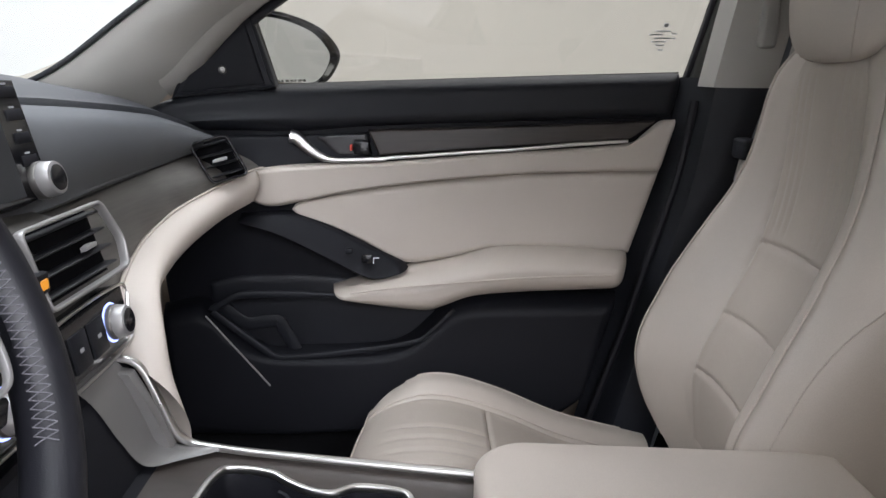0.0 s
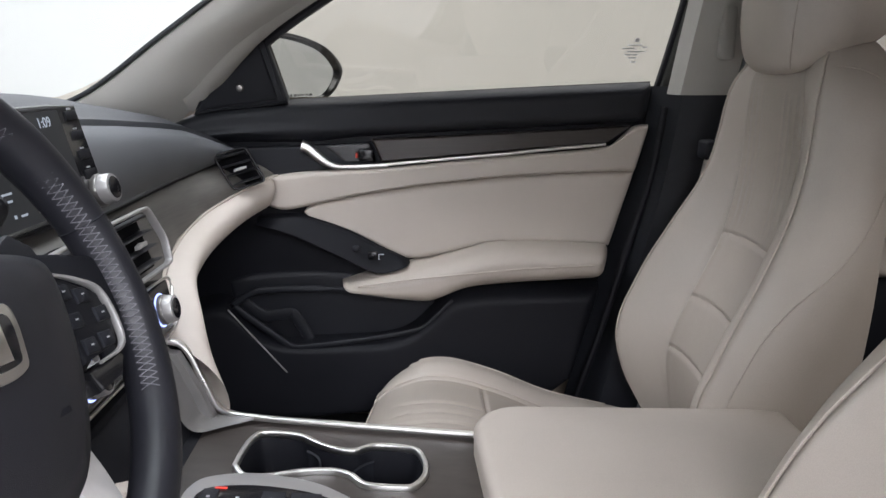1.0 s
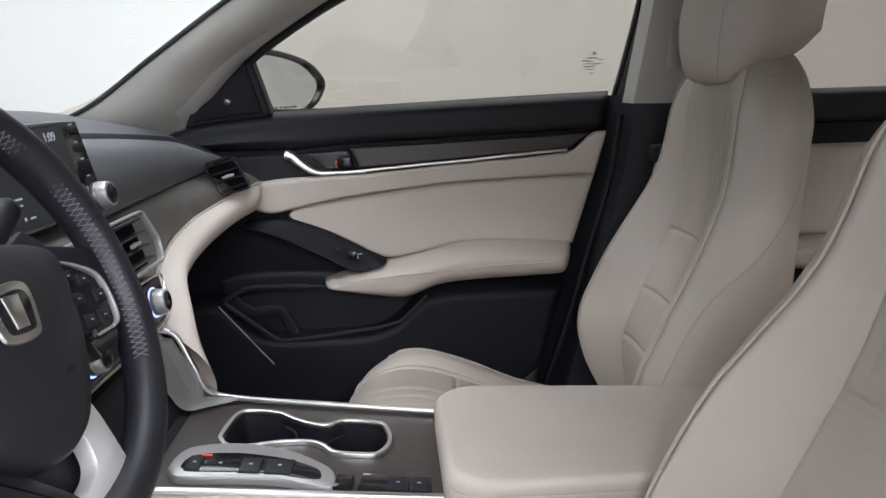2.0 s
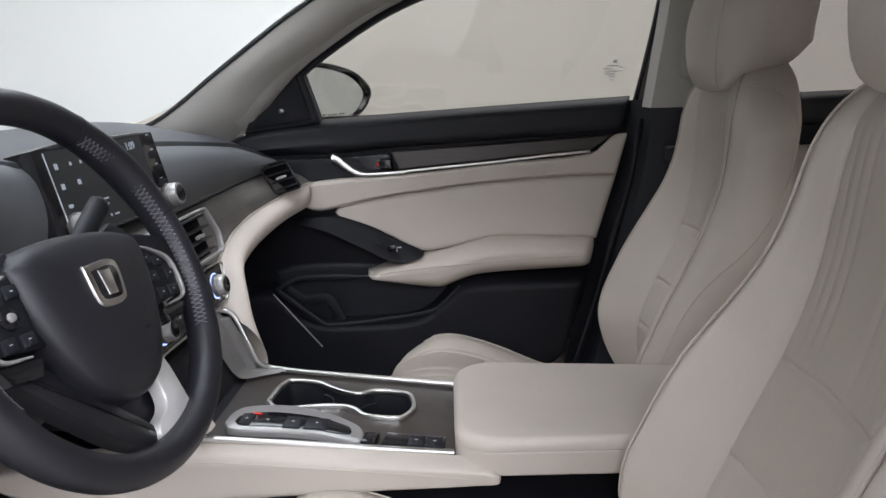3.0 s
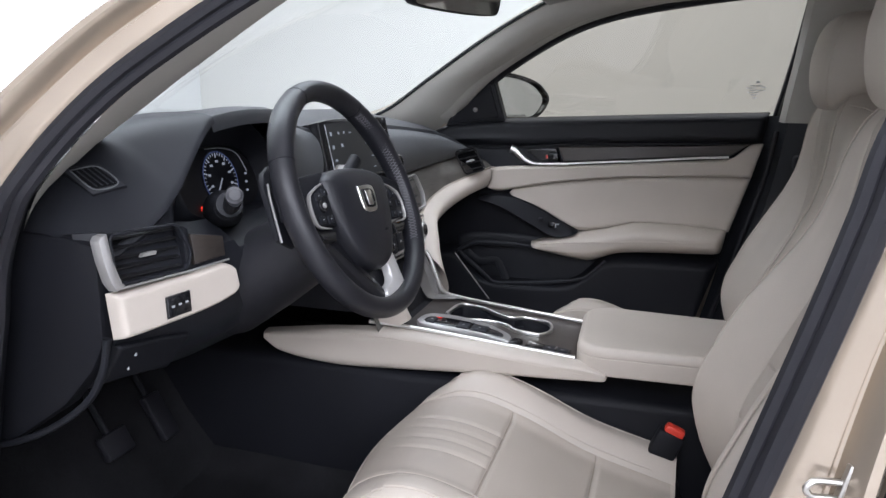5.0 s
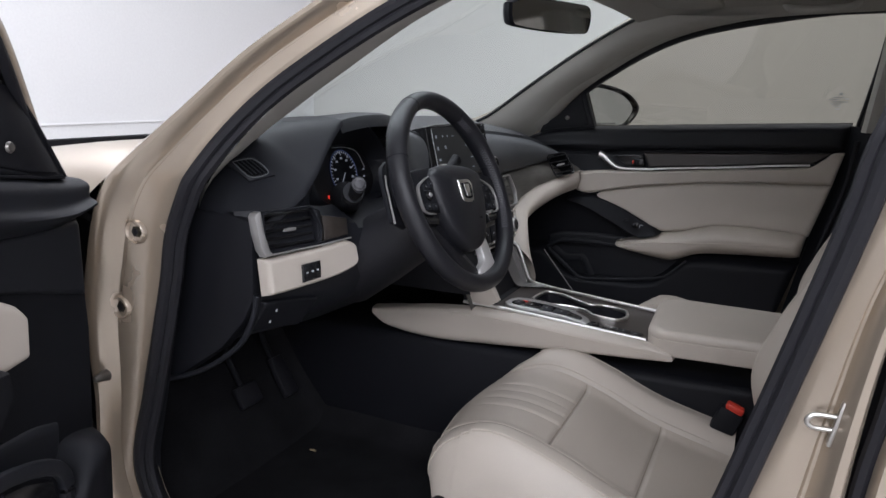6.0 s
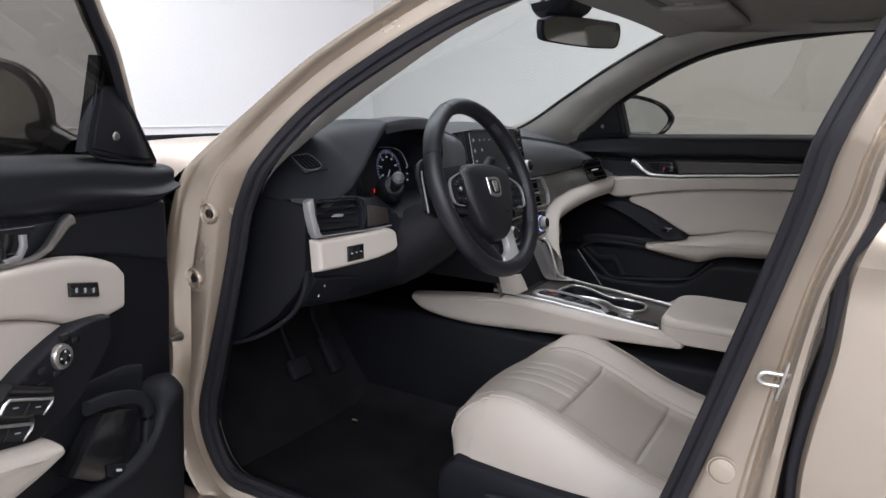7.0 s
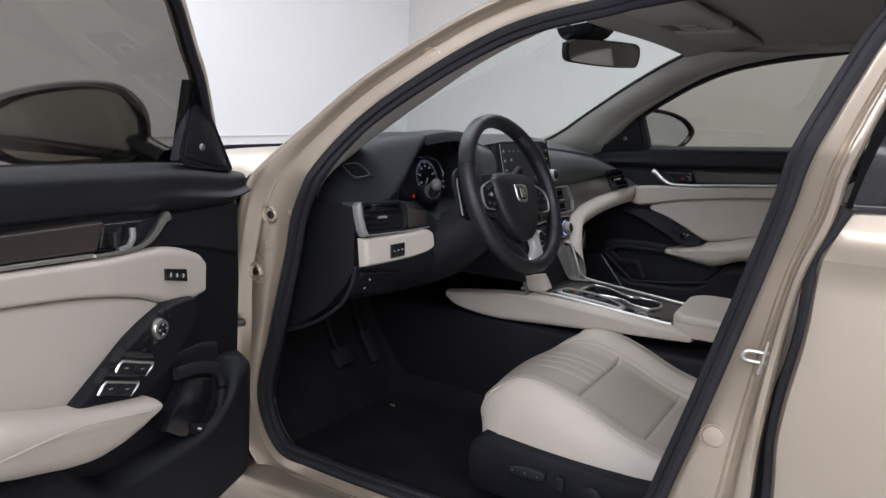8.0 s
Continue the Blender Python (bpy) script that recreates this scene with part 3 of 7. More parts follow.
def rear_door():
    d = thing("rear_door", (0.9, -0.84, 0.3), "closed champagne painted rear car door", "car door")
    edge = crv([(0.424, 0.24), (0.424, 0.534), (0.421, 0.627), (0.428, 0.70), (0.442, 0.794), (0.450, 0.906), (0.482, 0.985)], 40)
    bm = bmesh.new()
    rows = []
    for x, z in edge:
        s = 0.020 * math.exp(-((z - 0.91) / 0.018) ** 2) + 0.060 * math.sin(math.pi * (z - 0.15) / 1.0) - 0.028
        y0 = side_y(z) - 0.035 - s
        rows.append([(x, y0 + 0.10, z), (x, y0 + 0.012, z), (x + 0.006, y0 + 0.002, z), (x + 0.02, y0, z), *[(x + k, y0 + 0.01 * k - 0.01 * math.sin(3 * k), z) for k in (0.2, 0.4, 0.7, 1.0)]])
    grid(bm, rows)
    skin = part("door_skin", bm, PAINT, d, "champagne painted rear door skin")
    bm = bmesh.new()
    rows = []
    for x, z in crv([(0.482, 0.985), (0.496, 1.043), (0.545, 1.19), (0.60, 1.32)], 16):
        y0 = side_y(z) - 0.03
        rows.append([(x, y0 + 0.06, z), (x, y0, z), (x + 0.035, y0 - 0.004, z), (x + 0.04, y0 + 0.02, z)])
    grid(bm, rows)
    part("window_frame", bm, GLOSS, d, "gloss black rear window frame")
    part("window_strip", sweep(crv([(0.485, side_y(0.985) - 0.038, 0.985), (0.9, -0.842, 1.0), (1.4, -0.83, 1.01)], 20), bar(0.012, 0.012)), GLOSS, d)
    bm = bmesh.new()
    grid(bm, [[(0.52 + 0.25 * (z - 1.0), side_y(z) - 0.03, z), (1.45, side_y(z) - 0.02, z)] for z in np.linspace(0.97, 1.33, 8)])
    part("window_glass", bm, DARK_GLASS, d, "dark tinted rear window glass")
    part("gap_seal", sweep([(x - 0.005, side_y(z) - 0.040, z) for x, z in edge], disc(0.0095, 8), up=(0, 1, 0)), RUBBER, d)
    return d


rear_door()

# the rest of the outer skin: quarter panels, boot, rear window, bumpers
for sign in (1, -1):
    bm = bmesh.new()
    rows = []
    for x in np.linspace(1.43, 2.55, 24):
        top = float(np.interp(x, [1.43, 1.8, 2.2, 2.55], [1.0, 1.01, 1.0, 0.94]))
        inset = 0.10 * max(0.0, (x - 2.0) / 0.55) ** 2
        rows.append([(x, sign * (0.70 - inset), top), (x, sign * (0.79 - inset), top - 0.03), (x, sign * (0.85 - inset), top - 0.14), (x, sign * (0.865 - inset), 0.62), (x, sign * (0.85 - inset), 0.35), (x, sign * (0.80 - inset), 0.20)])
    grid(bm, rows)
    part("quarter_panel", bm, PAINT, car, "champagne painted rear quarter panel")
    bm = bmesh.new()
    grid(bm, [[(1.40 + 0.45 * s, sign * (0.56 + 0.13 * s), 1.335 - 0.33 * s), (1.52 + 0.50 * s, sign * (0.52 + 0.14 * s), 1.325 - 0.315 * s)] for s in np.linspace(0, 1, 12)])
    part("rear_pillar", bm, PAINT, car, "champagne painted rear pillar")
bm = bmesh.new()
grid(bm, [[(1.50 + 0.46 * s, 0.60 * k, 1.318 - 0.30 * s + 0.02 * (1 - k * k)) for k in np.linspace(-1, 1, 15)] for s in np.linspace(0, 1, 10)])
rear_screen = part("rear_screen", bm, DARK_GLASS, car, "dark tinted rear window")
rear_screen.visible_shadow = False
bm = bmesh.new()
grid(bm, [[(x, 0.70 * k * (1 - 0.04 * abs(x - 1.96)), z + 0.015 * (1 - k * k)) for k in np.linspace(-1, 1, 15)] for x, z in crv([(1.94, 1.005), (2.2, 1.0), (2.50, 0.985), (2.56, 0.95), (2.58, 0.75), (2.62, 0.70), (2.64, 0.45), (2.56, 0.25)], 24)])
part("boot_lid", bm, PAINT, car, "champagne painted boot lid and rear bumper")
bm = bmesh.new()
grid(bm, [[(x + 0.14 * k * k, 0.86 * k, z) for k in np.linspace(-1, 1, 21)] for x, z in crv([(-2.06, 0.735), (-2.20, 0.66), (-2.28, 0.50), (-2.27, 0.32), (-2.18, 0.20)], 16)])
part("front_bumper", bm, PAINT, car, "champagne painted front bumper")


# ---- doors ----
def door_map(origin, along, inward):
    o, a, n = Vector((*origin, 0)), Vector((*along, 0)).normalized(), Vector((*inward, 0)).normalized()
    return lambda u, w, z: o + a * u + n * w + Vector((0, 0, z))


SEAM = [(0.125, 0.805), (0.172, 0.786), (0.227, 0.793), (0.313, 0.811), (0.399, 0.824), (0.506, 0.836), (0.613, 0.844), (0.72, 0.848), (0.891, 0.850)]
STRIP = [(0.386, 0.874), (0.506, 0.883), (0.613, 0.890), (0.72, 0.899), (0.827, 0.906)]
GLASS_EDGE = [(0.02, 0.975), (0.064, 1.015), (0.157, 1.105), (0.267, 1.178), (0.363, 1.230), (0.456, 1.266), (0.566, 1.291), (0.70, 1.310), (0.846, 1.325), (0.985, 1.328)]


def door(name, M, driver, label):
    base = M(0.45, -0.08, 0.30)
    d = thing(name, base, label, "car door")
    panel = plate([(-0.03, 0.955), (0.10, 0.985), (0.5, 1.005), (0.925, 1.018), (0.915, 0.947), (0.897, 0.847), (0.849, 0.688), (0.83, 0.612), (0.76, 0.41), (0.70, 0.35), (0.10, 0.34), (0.0, 0.40), (-0.02, 0.55), (-0.035, 0.75), (-0.03, 0.90)], M, -0.045, 0.002, 0.006)
    part("door_panel", panel, BLACK, d, "black grained door panel")
    skin = bmesh.new()
    rows = []
    for z in np.linspace(0.22, 1.0, 14):
        bow = 0.05 * math.sin(math.pi * (z - 0.1) / 1.0)
        rows.append([M(u, w - (bow if abs(w) > 0.1 else 0), z) for u, w in ((-0.055, -0.05), (-0.075, -0.10), (-0.08, -0.135), (0.1, -0.15), (0.4, -0.155), (0.7, -0.15), (0.955, -0.14), (0.95, -0.05))])
    grid(skin, rows)
    part("door_skin", skin, PAINT, d, "champagne painted outer door skin")
    pad = pillow([(-0.058 if driver else -0.045, 0.972 if driver else 0.955), (0.03, 0.984), (0.126, 0.998), (0.295, 1.006), (0.506, 1.014), (0.718, 1.022), (0.93, 1.029)], [(-0.045 if driver else -0.04, 0.928 if driver else 0.905), (0.026 if driver else 0.054, 0.903 if driver else 0.916), (0.237, 0.915), (0.337, 0.923), (0.506, 0.930), (0.718, 0.937), (0.916, 0.945)], M, -0.03, 0.05, 70, 12, 0.03, 0.32, bulge=lambda a, b: 0.016 * math.exp(-((b - 0.72 + 0.25 * min(a, 0.3)) / 0.10) ** 2) * max(0.0, 1 - a * 2.8))
    part("belt_pad", pad, BLACK_SOFT, d, "black soft padded window sill")
    part("front_filler", pillow([(-0.03, 0.915), (0.20, 0.914), (0.36, 0.920)], [(-0.03, 0.80), (0.14, 0.845), (0.36, 0.872)], M, -0.005, 0.014, 30, 10, 0.04, 0.1), BLACK_SOFT, d, "black soft trim round the door handle")
    part("veneer", pillow([(0.352, 0.924), (0.506, 0.929), (0.718, 0.936), (0.882, 0.943)], [(0.372, 0.876), (0.506, 0.885), (0.72, 0.901), (0.832, 0.908)], M, -0.002, 0.018, 60, 8, 0.012, 0.12), VENEER, d, "dark satin veneer strip")
    part("chrome_strip", sweep(line_on(M, STRIP, 0.018), bar(0.008, 0.007, 0.003)), CHROME, d, "satin chrome trim strip")
    part("handle_cup", pillow([(0.255, 0.912), (0.352, 0.918)], [(0.30, 0.878), (0.362, 0.878)], M, 0.004, 0.006, 16, 8, 0.1, 0.1), GLOSS, d)
    grip = line_on(M, [(0.217, 0.914), (0.228, 0.910), (0.247, 0.893), (0.268, 0.878), (0.296, 0.871), (0.386, 0.873)], 0.022, 50)
    part("door_handle", sweep(grip, bar(0.013, 0.012, 0.004), scale=[(0.72 if driver else 1.0) * (1.95 - 0.5 * k / 18 if k < 18 else 1.45 - 0.75 * min(1, (k - 18) / 14)) for k in range(50)]), CHROME, d, "satin chrome curved inside door handle")
    lever = part("lock_lever", box((0.030, 0.014, 0.026), (0, 0, 0), 0.004, Matrix.Translation(M(0.342, 0.016, 0.893))), GLOSS, d, "black door lock lever")
    if driver:
        part("latch_lever", sweep([M(0.300, 0.020, 0.905), M(0.302, 0.022, 0.890), M(0.312, 0.022, 0.876), M(0.335, 0.020, 0.873)], bar(0.010, 0.008, 0.003), up=tuple(M(0, 1, 0) - M(0, 0, 0))), SILVER, lever, "satin silver latch lever")
    if not driver:
        part("lock_mark", box((0.005, 0.015, 0.010), (0, 0, 0), 0.0015, Matrix.Translation(M(0.324, 0.017, 0.893))), RED, lever, "red lock marker")
    if driver:
        band_top = [(0.116, 0.815), (0.14, 0.838), (0.23, 0.862), (0.389, 0.868), (0.60, 0.884), (0.827, 0.901), (0.856, 0.918), (0.885, 0.942), (0.915, 0.945)]
        seam = [(0.118, 0.758), (0.170, 0.752), (0.222, 0.756), (0.285, 0.783), (0.352, 0.802), (0.460, 0.822), (0.613, 0.840), (0.72, 0.848), (0.891, 0.850)]
    else:
        band_top = [(0.138, 0.846), (0.16, 0.855), (0.23, 0.863), (0.389, 0.868), (0.60, 0.884), (0.827, 0.901), (0.856, 0.918), (0.885, 0.942), (0.915, 0.945)]
        seam = SEAM
    part("upper_band", pillow(band_top, seam, M, 0.012, 0.018, 80, 12, 0.015, 0.16), SOFT_TRIM, d, "ivory soft padded upper band")
    low = [(0.218, 0.776), (0.29, 0.747), (0.343, 0.719), (0.417, 0.679), (0.485, 0.684), (0.539, 0.696), (0.583, 0.705), (0.671, 0.706), (0.845, 0.694)]
    if driver:
        low = [(0.222, 0.752), (0.285, 0.740), (0.36, 0.705), (0.440, 0.655), (0.53, 0.676), (0.60, 0.700), (0.671, 0.706), (0.845, 0.694)]
    up = [(0.222, 0.7565) if driver else (0.214, 0.781), *[(u, z - 0.0005) for u, z in seam[2:]]]
    part("insert", pillow(up, low, M, 0.012, 0.013, 80, 16, 0.02, 0.10), SOFT_TRIM, d, "ivory soft padded door insert")
    part("seam", sweep(line_on(M, [(u, z) for u, z in seam[2:]], 0.013), disc(0.0016, 6)), STITCH, d)
    if driver:
        sw = pillow([(0.170, 0.764), (0.215, 0.770), (0.257, 0.768), (0.336, 0.740), (0.388, 0.710), (0.470, 0.662)], [(0.170, 0.735), (0.195, 0.700), (0.225, 0.672), (0.258, 0.648), (0.324, 0.628), (0.460, 0.650)], M, 0.0, 0.047, 40, 12, 0.04, 0.10)
    else:
        sw = pillow([(0.120, 0.772), (0.21, 0.776), (0.29, 0.750), (0.343, 0.722), (0.417, 0.683)], [(0.120, 0.766), (0.165, 0.752), (0.208, 0.733), (0.281, 0.694), (0.36, 0.656), (0.425, 0.672)], M, -0.005, 0.040, 40, 12, 0.06, 0.12, bulge=lambda a, b: 0.030 * b)
    switch_panel = part("switch_panel", sw, BLACK, d, "black window switch panel")
    part("pull_cup", pillow([(0.36, 0.676), (0.42, 0.684), (0.50, 0.690), (0.57, 0.705)], [(0.36, 0.64), (0.42, 0.640), (0.50, 0.655), (0.57, 0.675)], M, -0.004, 0.012, 30, 8, 0.05, 0.1), GLOSS, d, "black door pull recess")

    def on_switch(u, z, out=0.0):
        return M(u, 0.052 + out, z)

    if not driver:
        part("window_switch", box((0.020, 0.010, 0.016), (0, 0, 0), 0.003, Matrix.Translation(on_switch(0.350, 0.697, 0.006))), GLOSS, switch_panel)
        part("switch_mark", sweep([on_switch(0.362, 0.690, 0.012), on_switch(0.362, 0.700, 0.011), on_switch(0.372, 0.700, 0.011)], disc(0.0012, 6)), WHITE_INK, switch_panel, "pale window switch symbol")
        part("lock_switch", box((0.014, 0.008, 0.010), (0, 0, 0), 0.002, Matrix.Translation(on_switch(0.318, 0.712, 0.004))), BLACK_SOFT, switch_panel)
    else:
        for du, dz in ((0.0, 0.0), (0.036, -0.021)):
            A, B, C, D = (np.array(p) + (du, dz) for p in ((0.382, 0.711), (0.306, 0.684), (0.323, 0.667), (0.391, 0.693)))
            lift = (A - D) * 0.9
            part("switch_hood", plate([A + (0.004, -0.002), B + (-0.003, -0.002), B + lift + (0.004, 0.0), A + lift + (-0.006, 0.0)], M, 0.036, 0.0525, 0.005), GLOSS, switch_panel, "dark domed switch hood")
            for s0, s1 in ((0.02, 0.49), (0.51, 0.98)):
                P = [A + (B - A) * s0, A + (B - A) * s1, D + (C - D) * s1, D + (C - D) * s0]
                b = part("window_switch", plate(P, M, 0.038, 0.0535, 0.003), BLACK_SOFT, switch_panel, "black window switch with a bright edge")
                mid = (P[0] + P[1] + P[2] + P[3]) / 4
                part("button_mark", plate([mid + q for q in ((-0.004, -0.002), (0.004, 0.000), (0.004, 0.002), (-0.004, 0.0))], M, 0.053, 0.0541), GREY_INK, b)
            part("switch_edge", sweep([M(*(float(p[0]), w, float(p[1]))) for p, w in ((D, 0.050), (D * 0.3 + A * 0.7, 0.054), (A + (B - A) * 0.05, 0.0555), (A * 0.5 + B * 0.5, 0.056), (A + (B - A) * 0.95, 0.0555), (C * 0.3 + B * 0.7, 0.054), (C, 0.050))], disc(0.0022, 6), up=tuple(M(0, 1, 0) - M(0, 0, 0))), CHROME, switch_panel, "bright switch edge")
        ax = M(0, 1, 0) - M(0, 0, 0)
        mm = Matrix.Translation(M(0.281, 0.044, 0.734)) @ ax.to_track_quat("Z", "Y").to_matrix().to_4x4()
        knob = part("mirror_knob", cyl(0.0185, 0.010, mm, 0.0172, 28, 0.002), CHROME, switch_panel, "round chrome-ringed mirror control")
        part("knob_cap", cyl(0.0125, 0.0112, mm, 0.0115, 24, 0.002), GLOSS, knob)
        for k in range(4):
            a = k * math.pi / 2
            part("knob_mark", plate([(0.281 + 0.008 * math.cos(a) + 0.0012 * p, 0.734 + 0.008 * math.sin(a) + 0.0012 * q) for p, q in ((-1, -1), (1, -1), (1, 1), (-1, 1))], M, 0.054, 0.0562), WHITE_INK, knob)
        for u0, z0 in ((0.316, 0.727), (0.290, 0.714), (0.318, 0.708), (0.252, 0.750), (0.270, 0.758)):
            part("lock_switch", plate([(u0 - 0.007, z0 - 0.005), (u0 + 0.007, z0 - 0.006), (u0 + 0.007, z0 + 0.004), (u0 - 0.007, z0 + 0.005)], M, 0.042, 0.049, 0.002), GLOSS, switch_panel)
        mem = part("memory_buttons", plate([(0.182, 0.792), (0.240, 0.806), (0.240, 0.827), (0.182, 0.815)], M, 0.020, 0.034, 0.003), GLOSS, d, "gloss black seat memory buttons")
        for k in range(3):
            part("button_mark", plate([(0.192 + 0.017 * k, 0.802 + 0.004 * k), (0.196 + 0.017 * k, 0.802 + 0.004 * k), (0.196 + 0.017 * k, 0.809 + 0.004 * k), (0.192 + 0.017 * k, 0.809 + 0.004 * k)], M, 0.032, 0.0347), GREY_INK, mem)
    arm_top = [(0.284, 0.636), (0.354, 0.655), (0.419, 0.673), (0.484, 0.686), (0.549, 0.703), (0.585, 0.713), (0.671, 0.714), (0.843, 0.702)]
    arm_low = [(0.284, 0.627), (0.353, 0.606), (0.451, 0.588), (0.484, 0.594), (0.539, 0.614), (0.616, 0.621), (0.72, 0.625), (0.828, 0.629)]
    if driver:
        arm_top = [(0.311, 0.630), (0.397, 0.653), (0.507, 0.682), (0.56, 0.700), (0.62, 0.714), (0.843, 0.702)]
        arm_low = [(0.311, 0.618), (0.340, 0.596), (0.397, 0.574), (0.457, 0.570), (0.56, 0.598), (0.63, 0.618), (0.828, 0.629)]
    arm = part("armrest", pillow(arm_top, arm_low, M, 0.0, 0.085, 70, 16, 0.05, 0.42, 2.0), LEATHER, d, "ivory leather padded armrest")
    part("stitch_line", sweep(line_on(M, [(0.36 if driver else 0.32, 0.625 if driver else 0.641), (0.42, 0.640 if driver else 0.652), (0.505, 0.658), (0.65, 0.667), (0.795, 0.670)], 0.0855), disc(0.0018, 6)), STITCH, arm)
    low_top = [(-0.03, 0.60), (0.040, 0.612), (0.070, 0.596), (0.090, 0.565), (0.13, 0.532), (0.18, 0.518), (0.28, 0.516), (0.382, 0.520), (0.43, 0.538), (0.47, 0.575), (0.51, 0.610), (0.60, 0.618), (0.83, 0.612)]
    low_bot = [(-0.01, 0.345), (0.10, 0.34), (0.20, 0.34), (0.30, 0.345), (0.45, 0.35), (0.60, 0.352), (0.70, 0.36), (0.765, 0.41)]
    part("map_pocket", pillow(low_top, low_bot, M, -0.025 if driver else 0.0, 0.088 if driver else 0.068, 80, 18, 0.10 if driver else 0.03, 0.13), BLACK, d, "black moulded lower door with map pocket")
    part("pocket_liner", pillow([(0.05, 0.64), (0.12, 0.655), (0.30, 0.650), (0.42, 0.61), (0.52, 0.62)], [(0.07, 0.48), (0.18, 0.46), (0.30, 0.46), (0.40, 0.47), (0.52, 0.52)], M, -0.002, 0.010, 40, 12, 0.05, 0.1), BLACK_SOFT, d)
    if not driver:
        RIM = [(0.300, 0.628), (0.215, 0.632), (0.128, 0.632), (0.108, 0.627), (0.072, 0.606), (0.071, 0.600), (0.162, 0.522), (0.172, 0.514), (0.195, 0.508), (0.330, 0.520), (0.440, 0.538), (0.470, 0.560), (0.509, 0.598)]
        part("pocket_rim", sweep(line_on(M, RIM, 0.058, 110), bar(0.009, 0.014, 0.004), scale=[0.55 if k < 8 else 1.0 - 0.45 * max(0, k - 50) / 60 for k in range(110)]), BLACK_SOFT, d, "black pocket rim")
        part("bottle_rest", sweep(line_on(M, [(0.080, 0.600), (0.116, 0.572), (0.130, 0.567), (0.175, 0.571), (0.186, 0.566), (0.214, 0.512)], 0.028, 50), bar(0.006, 0.024, 0.003)), BLACK_SOFT, d, "black bottle rest in the pocket")
        part("pocket_wall", pillow([(0.085, 0.604), (0.122, 0.575), (0.178, 0.574), (0.196, 0.566)], [(0.150, 0.530), (0.165, 0.512), (0.190, 0.505), (0.218, 0.505)], M, 0.004, 0.016, 24, 8, 0.04, 0.1), BLACK, d, "black step inside the pocket")
    if not driver:
        part("speaker_line", sweep(line_on(M, [(0.060, 0.596), (0.168, 0.458)], 0.069, 20), bar(0.003, 0.003, 0.001)), SILVER, d, "thin silver line over the speaker")
    else:
        part("pocket_plate", plate([(0.205, 0.618), (0.170, 0.612), (0.124, 0.592), (0.118, 0.560), (0.128, 0.500), (0.160, 0.478), (0.225, 0.512), (0.275, 0.548)], M, 0.020, 0.046, 0.006), GLOSS, d, "smooth black plate inside the door pocket")
        part("pocket_arch", sweep(line_on(M, [(0.240, 0.640), (0.190, 0.634), (0.130, 0.614), (0.104, 0.585), (0.108, 0.535), (0.122, 0.490), (0.155, 0.452), (0.215, 0.440), (0.270, 0.450), (0.380, 0.494)], 0.046, 70), bar(0.013, 0.022, 0.005)), BLACK_SOFT, d, "black pocket rim")
        release = part("boot_release", plate([(0.170, 0.498), (0.206, 0.515), (0.206, 0.534), (0.170, 0.519)], M, 0.040, 0.052, 0.003), BLACK, d, "black boot release switch")
        part("button_mark", plate([(0.182, 0.513), (0.193, 0.518), (0.193, 0.522), (0.182, 0.517)], M, 0.050, 0.0527), WHITE_INK, release)
    # sail panel with the small speaker
    corner = [(-0.004, 0.975), (0.055, 1.068), (0.116, 1.146), (0.124, 1.146), (0.140, 1.088), (0.165, 1.005), (0.06, 0.980)] if driver else [(0.012, 0.975), (0.055, 1.055), (0.138, 1.150), (0.150, 1.150), (0.190, 1.015), (0.195, 0.995), (0.10, 0.985)]
    sail = part("sail_panel", plate(corner, M, -0.006 if driver else -0.03, 0.012, 0.006), BLACK_SOFT, d, "black corner panel beside the mirror")
    rim_loop = [((p - 0.09) * 0.93 + 0.09, (q - 1.04) * 0.93 + 1.04) for p, q in corner]
    part("sail_rim", sweep(line_on(M, [*rim_loop, rim_loop[0]], 0.0125, 70)[:-1], disc(0.0022, 6), up=tuple(M(0, 1, 0) - M(0, 0, 0)), closed=True), BLACK, sail)
    part("speaker_grille", plate([(p * 0.80 + 0.20 * 0.102, q * 0.80 + 0.20 * 1.03) for p, q in corner], M, 0.010, 0.0165, 0.004), BLACK, sail, "black small speaker grille")
    ax = M(0, 1, 0) - M(0, 0, 0)
    mm = Matrix.Translation(M(0.106, 0.018, 1.026)) @ ax.to_track_quat("Z", "Y").to_matrix().to_4x4()
    part("speaker_badge", cyl(0.0075, 0.004, mm, 0.006, 16, 0.001), DARK_METAL, sail, "small dark metal speaker badge")
    # window frame, glass and print
    slope = 0.40 if driver else 0.27
    lean = lambda z: (z - 0.985) * slope
    edge_line = [(-0.010, 0.975), (0.050, 1.050), (0.130, 1.145), (0.175, 1.186), (0.216, 1.226), (0.256, 1.262), (0.33, 1.300), (0.45, 1.326), (0.70, 1.334), (0.985, 1.336)] if driver else GLASS_EDGE
    frame_line = [M(u, lean(z) - 0.03, z) for u, z in crv(edge_line, 60)]
    part("window_frame", sweep(frame_line, bar(0.009 if driver else 0.012, 0.022, 0.003), up=tuple(M(0, 1, 0) - M(0, 0, 0))), RUBBER, d, "black window frame seal")
    away = np.gradient(crv(edge_line, 60), axis=0)
    away /= np.linalg.norm(away, axis=1)[:, None]
    gap = (0.017, -0.012) if driver else (0.018, -0.018)
    outer = [p + (M(-gap[0] * q[1], gap[1], gap[0] * q[0]) - M(0, 0, 0)) for p, q in zip(frame_line, away)]
